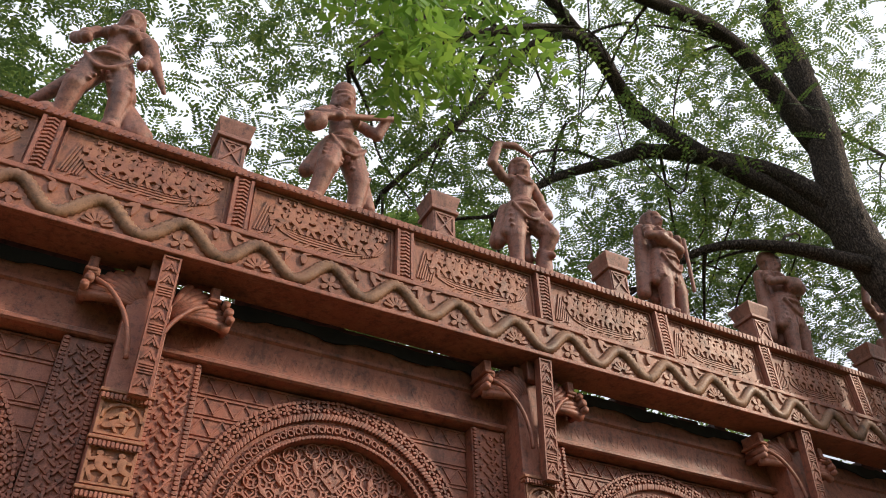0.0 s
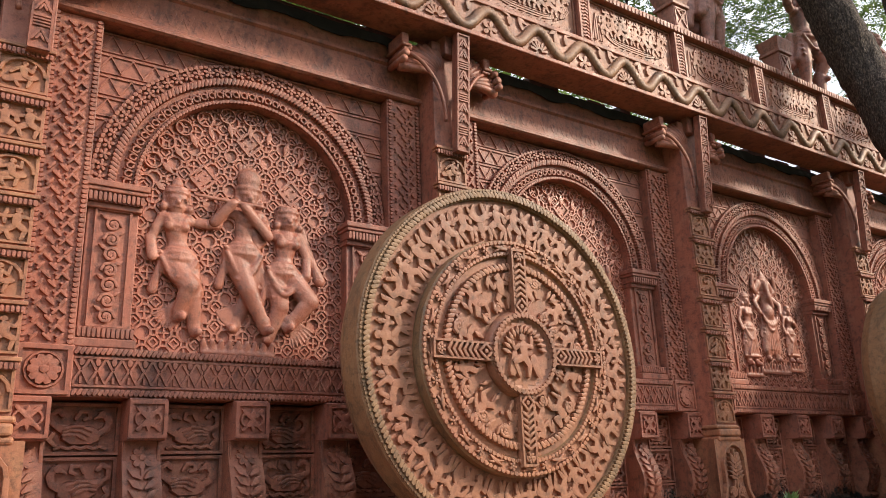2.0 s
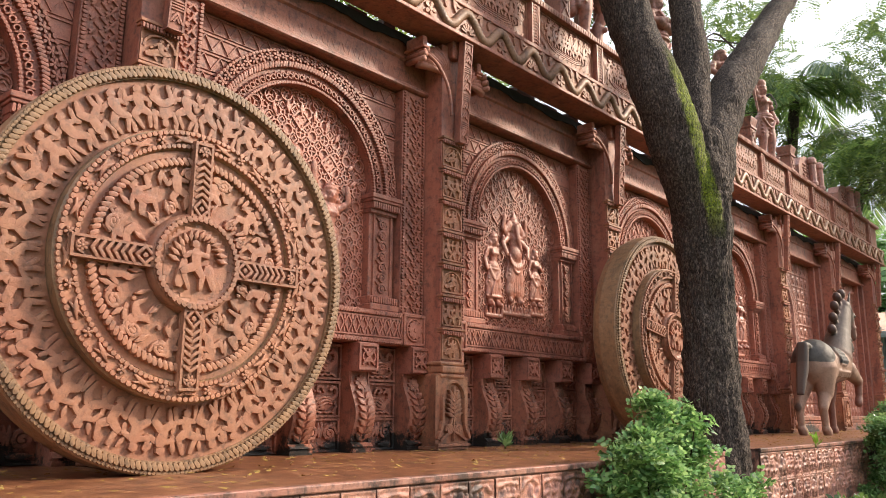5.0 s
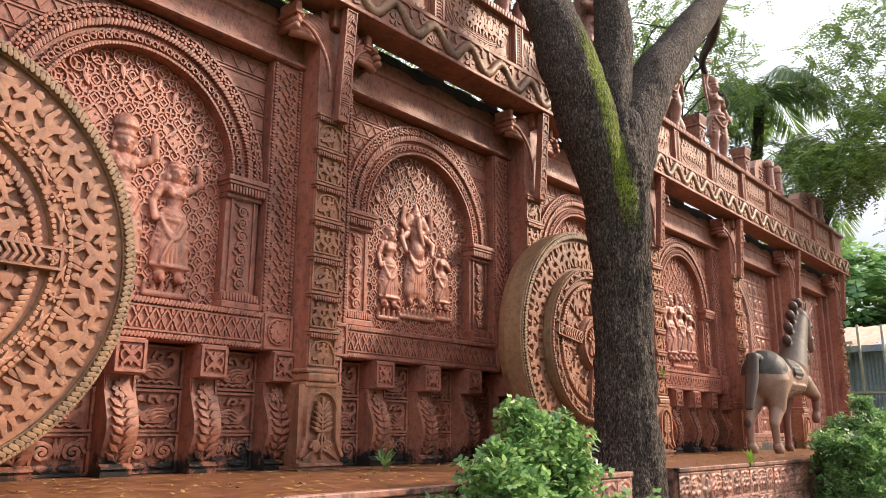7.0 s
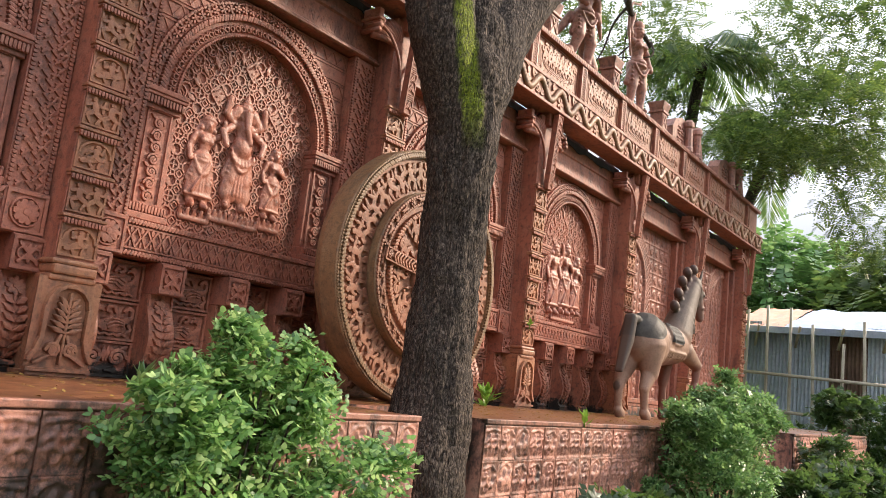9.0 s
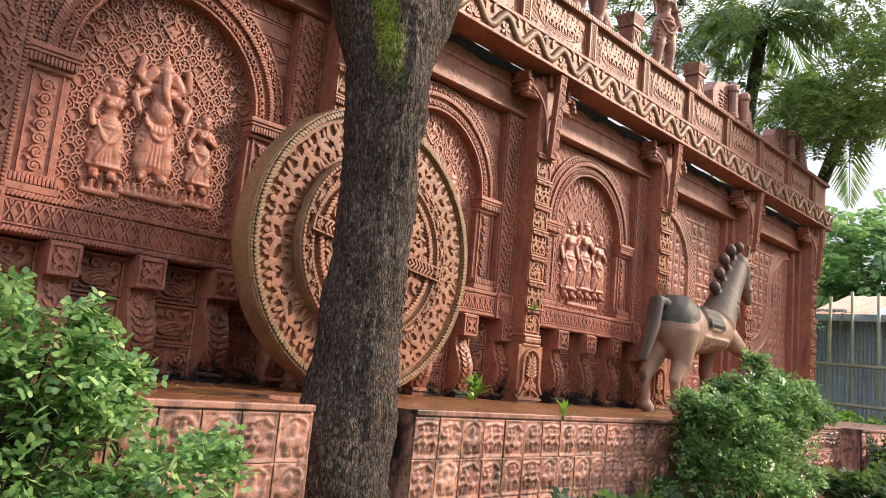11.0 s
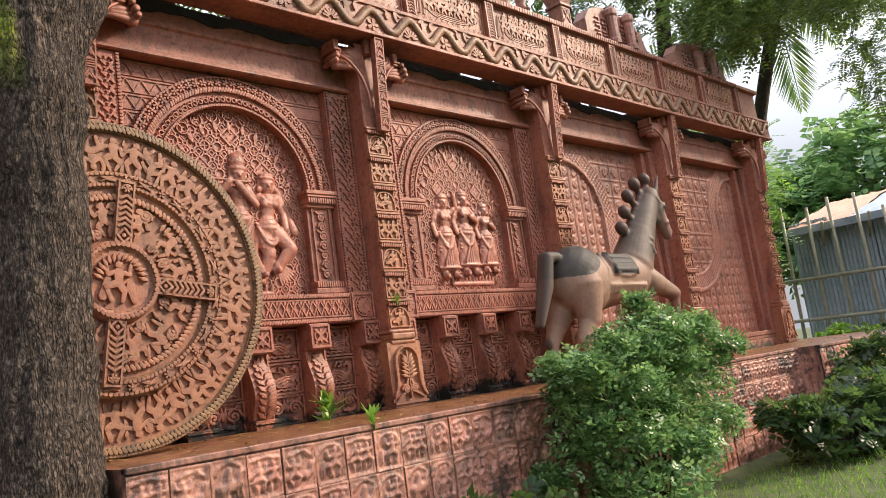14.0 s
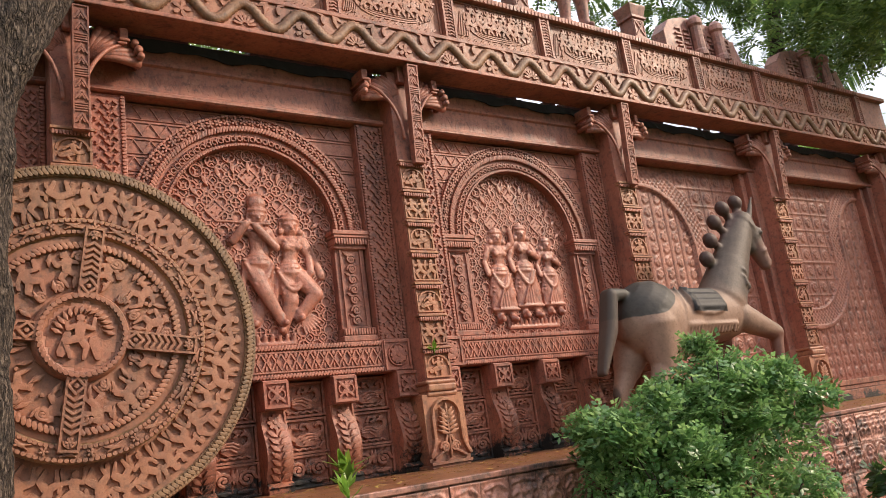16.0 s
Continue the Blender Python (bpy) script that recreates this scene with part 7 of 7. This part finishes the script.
sprig(2.75, 2.62, 0.86, 22, 0.12, 3, "small bright green weed growing from the plinth face", M_BUSH)
sprig(6.35, 4.10, LEDGE, 20, 0.13, 4, "small grey-green weed on the plinth top", M_BUSH)
sprig(10.35, 4.1, LEDGE, 22, 0.2, 5, "strappy green weed on the plinth top")
sprig(9.6, 2.62, LEDGE - 0.02, 10, 0.12, 6, "pale weed on the plinth edge")
sprig(11.35, 4.26, 1.95, 14, 0.09, 7, "small fern growing from the pillar")
sprig(4.35, 2.6, 0.66, 16, 0.13, 8, "small bright green weed growing from the plinth face", M_BUSH)

# ---- trees behind the wall and beyond ----
def back_tree(x, y, h, blobs, n, seed, mat, label, leaf=0.14, pairs=8, length=0.7, trunk_r=0.25, width=0.22):
    t = thing("tree", label, "tree", at=(x, y, 0))
    part("trunk", mesh_of("trunk", *branchy([(0, 0, -0.1), (0.1, 0.05, h * 0.4), (-0.1, 0, h * 0.75), (0, 0, h)], trunk_r, 0.06, seed)), M_BARK, t)
    r_ = random.Random(seed)
    for i, (c, r, _) in enumerate(blobs):
        if math.hypot(c[0], c[1]) > 5:
            continue
        part("limb", mesh_of("limb", *branchy([(0, 0, h * 0.5), (c[0] * 0.5, c[1] * 0.5, (h * 0.5 + c[2]) / 2 + 0.4), c], trunk_r * 0.22, 0.015, seed + i)), M_BARK, t)
    rs = np.random.RandomState(seed)
    c = clump_points(rs, blobs, n)
    tagged(part("crown", twigs("crown", c, length, pairs, leaf, leaf * width, mat, seed), mat, t), kind="stuff")
    return t


back_tree(2, 11, 8, [((0, 0, 8.5), (3.5, 2, 3), 3), ((-3.5, 0.5, 7.5), (2.5, 2, 2.6), 2), ((3.5, 0, 9), (3, 2, 3), 3)], 2300, 51, M_LEAF, "feathery green tree behind the wall")
back_tree(10, 12, 8, [((0, 0, 9), (4, 2, 3.2), 3), ((4.5, 0, 8.0), (3, 2, 2.6), 2), ((-3, 0, 11), (3, 2, 2.5), 2)], 2300, 52, M_LEAF, "feathery green tree behind the wall")
back_tree(-5, 12, 8, [((0, 0, 8.5), (4, 2.5, 3.4), 3), ((3, 0, 11), (3, 2, 2.5), 2)], 1500, 53, M_LEAF, "feathery green tree behind the wall")
back_tree(23.5, 9.5, 8, [((-3.0, -6.6, 7.4), (2.2, 1.5, 1.1), 2), ((-1.8, -6.4, 9.8), (2.6, 2.0, 1.4), 2.2), ((-4.6, -5.6, 6.5), (1.5, 0.8, 0.6), 0.8), ((1, -7.5, 6.4), (2.2, 2, 1.6), 2), ((-1.5, -3.2, 7.6), (2, 1.4, 1.4), 1), ((-4.3, -2.5, 9.6), (2.6, 1.8, 1.9), 2)], 3500, 54, M_LEAF, "spreading dark green tree overhanging the wall's end", 0.10, 9, 0.5, 0.3, 0.24)
back_tree(25.6, 8.4, 5.5, [((0, 0, 5.4), (2.6, 2.2, 2.2), 3), ((-0.6, -0.8, 4.0), (1.5, 1.3, 1.7), 2)], 1500, 55, M_LIME, "bright green young tree beside the shed")
for i, (x, y, h) in enumerate(((52, 4, 11.5), (56, 13, 13.5), (50, -5, 11), (60, 22, 13), (48, -14, 11))):
    back_tree(x, y, h * 0.7, [((0, 0, h * 0.66), (5.5, 5.5, h * 0.36), 3), ((2, 4, h * 0.55), (4, 4, h * 0.3), 2)], 1300, 60 + i, M_BUSH if i % 2 else M_LEAF, "distant green tree beyond the shed", 0.55, 4, 1.3, 0.3, 0.4)


def palm(x, y, h, n, seed, reach, lean):
    t = thing("palm_tree", "tall coconut palm with arching feathered fronds", "palm", "palms beyond the wall", (x, y, 0))
    part("trunk", mesh_of("trunk", *branchy([(0, lean, -0.1), (0, lean, h * 0.35), (0, lean * 0.5, h * 0.7), (0, 0, h)], 0.2, 0.13, seed)), M_BARK, t)
    rs = np.random.RandomState(seed)
    for i in range(n):
        a = 2 * math.pi * i / n + rs.uniform(-0.2, 0.2)
        up = rs.uniform(0.1, 1.25)
        k = 34
        s = np.linspace(0, 1, k)
        R = reach * rs.uniform(0.8, 1.1)
        px = R * s * (1 - 0.12 * s)
        pz = R * (up * s - (0.55 + 0.5 * up) * s * s)
        mid = np.stack([np.cos(a) * px, np.sin(a) * px, h + pz], 1)
        f = part("frond", mesh_of("frond", *tube([tuple(v) for v in mid[::3]], list(np.linspace(0.03, 0.008, len(mid[::3]))), 6)), M_PALM, t)
        d = np.gradient(mid, axis=0)
        d /= np.linalg.norm(d, axis=1, keepdims=True)
        sd = np.cross(d, [0, 0, 1.0])
        sd /= np.linalg.norm(sd, axis=1, keepdims=True) + 1e-9
        P, A, N, L = [], [], [], []
        for e in (-1, 1):
            for o in (0, 0.5):
                P.append(mid[2:] - d[2:] * o * R / k)
                A.append(sd[2:] * e * 0.8 + d[2:] * 0.75 + np.array([0, 0, -0.75]) + rs.uniform(-0.12, 0.12, (k - 2, 3)))
                N.append(np.cross(d[2:], sd[2:]) + 0.01)
                L.append(0.95 * np.sin(math.pi * (0.12 + 0.85 * s[2:])) + 0.12)
        P, A, N, L = (np.concatenate(q) for q in (P, A, N, L))
        tagged(part("feathering", leaves_mesh("feathering", P, A, N, L, 0.019 * np.ones(len(L)), M_PALM), M_PALM, f), kind="stuff")


palm(21.5, 6.0, 9.6, 15, 71, 2.3, 0.8)
palm(24.4, 5.0, 8.3, 17, 72, 3.0, 1.8)

# ---- shed behind a bamboo scaffold ----
shed = thing("shed", "corrugated sheet shed with blue and orange tarpaulin roof", "shed", at=(27.6, 4.75, 0))


def corrugated(w, h, step=0.1, amp=0.03):
    n = int(w / step * 4)
    V, F = [], []
    for i in range(n + 1):
        y = -w / 2 + w * i / n
        x = amp * math.sin(i * math.pi / 2)
        V += [(x, y, 0), (x, y, h)]
    for i in range(n):
        F.append((2 * i, 2 * i + 1, 2 * i + 3, 2 * i + 2))
    return V, F


rr = random.Random(3)
y = -2.4
while y < 1.6:
    w = rr.uniform(0.7, 1.1)
    V, F = corrugated(w, 3.25 + rr.uniform(-0.1, 0.1))
    o = part("wall_sheet", mesh_of("wall_sheet", V, F, smooth=False), M_RUST if rr.random() < 0.3 else M_SHEET, shed, m=Matrix.Translation((rr.uniform(-0.03, 0.03), y + w / 2, 0.6)))
    y += w
part("side_wall", boxes((0.05, 3, 1.8, 1.86, 0.2, 3.7)), M_SHEET, shed)
part("core", boxes((0.08, 3, -2.4, 1.78, 0, 3.6)), M_RUST, shed)
for nm, y0, y1, mt in (("roof_tarpaulin", -2.6, 0.5, M_TARP), ("roof_tarpaulin", 0.5, 2.1, M_TARP2)):
    bm = bmesh.new()
    bmesh.ops.create_grid(bm, x_segments=14, y_segments=24, size=0.5)
    for v in bm.verts:
        fx = v.co.x + 0.5
        v.co = (-0.5 + fx * 3.8, y0 + (v.co.y + 0.5) * (y1 - y0), 3.72 + fx * 1.0 + 0.05 * noise.noise(Vector((v.co.x * 6, v.co.y * 14, y0))))
    part(nm, bm, mt, shed, smooth=True)
    part("roof_hem", boxes((-0.52, -0.44, y0, y1, 3.55, 3.74)), M_TARP, shed)
scaf = thing("bamboo_scaffold", "pale bamboo pole scaffold in front of the shed", "scaffold", at=(26.9, 4.75, 0))
for i in range(8):
    yy = -2.3 + i * 0.62
    part("pole", mesh_of("pole", *tube([(0, yy, 0), (0.05, yy + rr.uniform(-0.15, 0.15), 3.6 + rr.uniform(-0.3, 0.8))], [0.05, 0.04], 8)), M_BAMBOO, scaf)
for z in (1.3, 2.3):
    part("rail", mesh_of("rail", *tube([(-0.06, -2.6, z), (-0.06, 2.4, z + 0.12)], [0.045, 0.045], 8)), M_BAMBOO, scaf)
for i in range(4):
    part("brace", mesh_of("brace", *tube([(0.5, -2 + i * 1.1, 3.2), (0.1, -2.2 + i * 1.1, 3.75)], [0.04, 0.04], 8)), M_BAMBOO, scaf)

# unseen trees added behind the path to hold back low sky light
for i in (0, 2, 5, 8):
    back_tree(-14 + i * 5.5, -13 - 2.5 * (i % 2), 7, [((0, 0, 6.2), (3.6, 2.2, 3.0), 3), ((0.5, 0, 3.0), (3.2, 2.0, 2.4), 2)], 420, 80 + i, M_HEDGE, "unseen dark green tree added to block low sky light", 0.62, 4, 1.2, 0.22, 0.42)

kerb = tagged(part("kerb", boxes((18.5, 40, 0.0, 0.18, 0, 0.14), bev=0.02), M_STONE), "low weathered concrete kerb along the lawn", "kerb", kind="structure")

# ---- pieces of the plinth: litter and carved tiles ----
rs = np.random.RandomState(9)
n = 1900
xy = np.stack([rs.uniform(-2, 20, n), 4.3 - 1.6 * rs.uniform(0, 1, n) ** 1.3], 1)
ok = ~((xy[:, 0] > 7.2) & (xy[:, 0] < 8.2) & (xy[:, 1] < 3.5))
xy = xy[ok]
n = len(xy)
pos = np.concatenate([xy, np.full((n, 1), LEDGE + 0.008)], 1)
a = rs.uniform(0, 6.28, n)
ax = np.stack([np.cos(a), np.sin(a), rs.uniform(-0.1, 0.2, n)], 1)
lit = part("leaf_litter", leaves_mesh("leaf_litter", pos, ax, np.tile([0.02, 0.01, 1.0], (n, 1)), rs.uniform(0.02, 0.065, n), rs.uniform(0.006, 0.017, n), M_LITTER), M_LITTER)
tagged(lit, "fallen dry yellow and brown leaves on the plinth top", "leaf litter", kind="stuff")

# blades of grass on the lawn
n = 26000
xy = np.stack([rs.uniform(11, 24, n), rs.uniform(-3, 2.3, n)], 1)
pos = np.concatenate([xy, np.full((n, 1), -0.01)], 1)
a = rs.uniform(0, 6.28, n)
ax = np.stack([np.cos(a) * 0.5, np.sin(a) * 0.5, np.ones(n)], 1)
gr = part("grass", leaves_mesh("grass", pos, ax, np.stack([np.sin(a), -np.cos(a), 0 * a + 0.1], 1), rs.uniform(0.03, 0.09, n), rs.uniform(0.003, 0.006, n), M_LIME), M_LIME)
tagged(gr, "short green grass blades on the lawn", "grass", kind="stuff")

part("plinth_lip", boxes((-7.0, 7.35, PLINTH_Y - 0.025, PLINTH_Y + 0.03, LEDGE - 0.03, LEDGE + 0.004), bev=0.006), M_TILE, plinth)
part("plinth_lip", boxes((8.1, 16.0, PLINTH_Y - 0.025, PLINTH_Y + 0.03, LEDGE - 0.03, LEDGE + 0.004), bev=0.006), M_TILE, plinth)
part("plinth_lip", boxes((16.0, 22.5, PLINTH_Y - 0.275, PLINTH_Y - 0.22, LEDGE - 0.03, LEDGE + 0.004), bev=0.006), M_TILE, plinth)


def tile_relief(seed, step, w=0.2, h=0.235):
    rng = random.Random(seed)
    fd = Field(w, h, step, True)
    fd.border(0.011, 0.011)
    fd.rect(-w / 2, w / 2, 0, h, 0.003)
    k = seed % 4
    if k == 0:
        fd.dancer(0.02, 0.11, 0.16, 0.022, rng)
        fd.ring(0, 0.12, 0.085, 0.011, 0.014, 10, 170)
        fd.leaf(-0.06, 0.04, -0.05, 0.12, 0.016, 0.018)
    elif k == 1:
        fd.cap(-0.045, 0.09, 0.04, 0.10, 0.026, 0.03, 0.024).cap(0.04, 0.11, 0.06, 0.155, 0.018, 0.015, 0.022)
        for x in (-0.05, -0.025, 0.025, 0.05):
            fd.cap(x, 0.085, x + 0.01, 0.035, 0.011, 0.009, 0.02)
        fd.cap(-0.01, 0.12, 0.0, 0.17, 0.02, 0.014, 0.022).ring(0, 0.13, 0.08, 0.01, 0.013, 20, 160)
    elif k == 2:
        fd.dancer(-0.04, 0.11, 0.15, 0.022, rng).dancer(0.045, 0.11, 0.15, 0.022, rng)
        fd.line([(-0.08, 0.19), (0, 0.205), (0.08, 0.19)], 0.01, 0.015)
    else:
        fd.dancer(-0.035 + rng.uniform(-0.02, 0.02), 0.10, 0.15, 0.022, rng)
        fd.cap(0.03, 0.07, 0.065, 0.085, 0.022, 0.016, 0.02).cap(0.065, 0.09, 0.07, 0.13, 0.012, 0.014, 0.02)
        fd.leaf(-0.07, 0.18, 0.01, 0.2, 0.014, 0.016).leaf(0.075, 0.165, 0.02, 0.205, 0.014, 0.016)
    J = np.random.RandomState(seed).normal(size=fd.H.shape) * 0.0012
    fd.H += J
    me = fd.mesh("tile")
    me.materials.append(M_TILE)
    return me


TILES = [tile_relief(s, 0.009) for s in range(8)]
COARSE = [tile_relief(s, 0.016) for s in range(8)]
TW, TH = 0.212, 0.247
rt = random.Random(12)
rest = []
for x0, x1, yf in ((-3.0, 7.35, PLINTH_Y), (8.1, 16.0, PLINTH_Y), (16.0, 22.5, PLINTH_Y - 0.25)):
    nt = int((x1 - x0) / TW)
    for i in range(nt):
        for j in range(4):
            x, z = x0 + (i + 0.5) * (x1 - x0) / nt, LEDGE - 0.035 - (j + 1) * TH
            kind = rt.randrange(8)
            m = at(x, yf - 0.004 - rt.uniform(0, 0.006), z, (1.066, 0.8, 1.05), rt.uniform(-0.8, 0.8))
            if j < 3 and 0.5 < x < 16.0 and (j < 2 or x < 7.35):
                part("tile", TILES[kind], None, plinth, m=m)
            else:
                rest.append((COARSE[kind], m))
bm = bmesh.new()
for me, m in rest:
    k = len(bm.verts)
    bm.from_mesh(me)
    bm.verts.ensure_lookup_table()
    for v in bm.verts[k:]:
        v.co = m @ v.co
tagged(part("far_tiles", bm, M_TILE, plinth), kind="stuff")
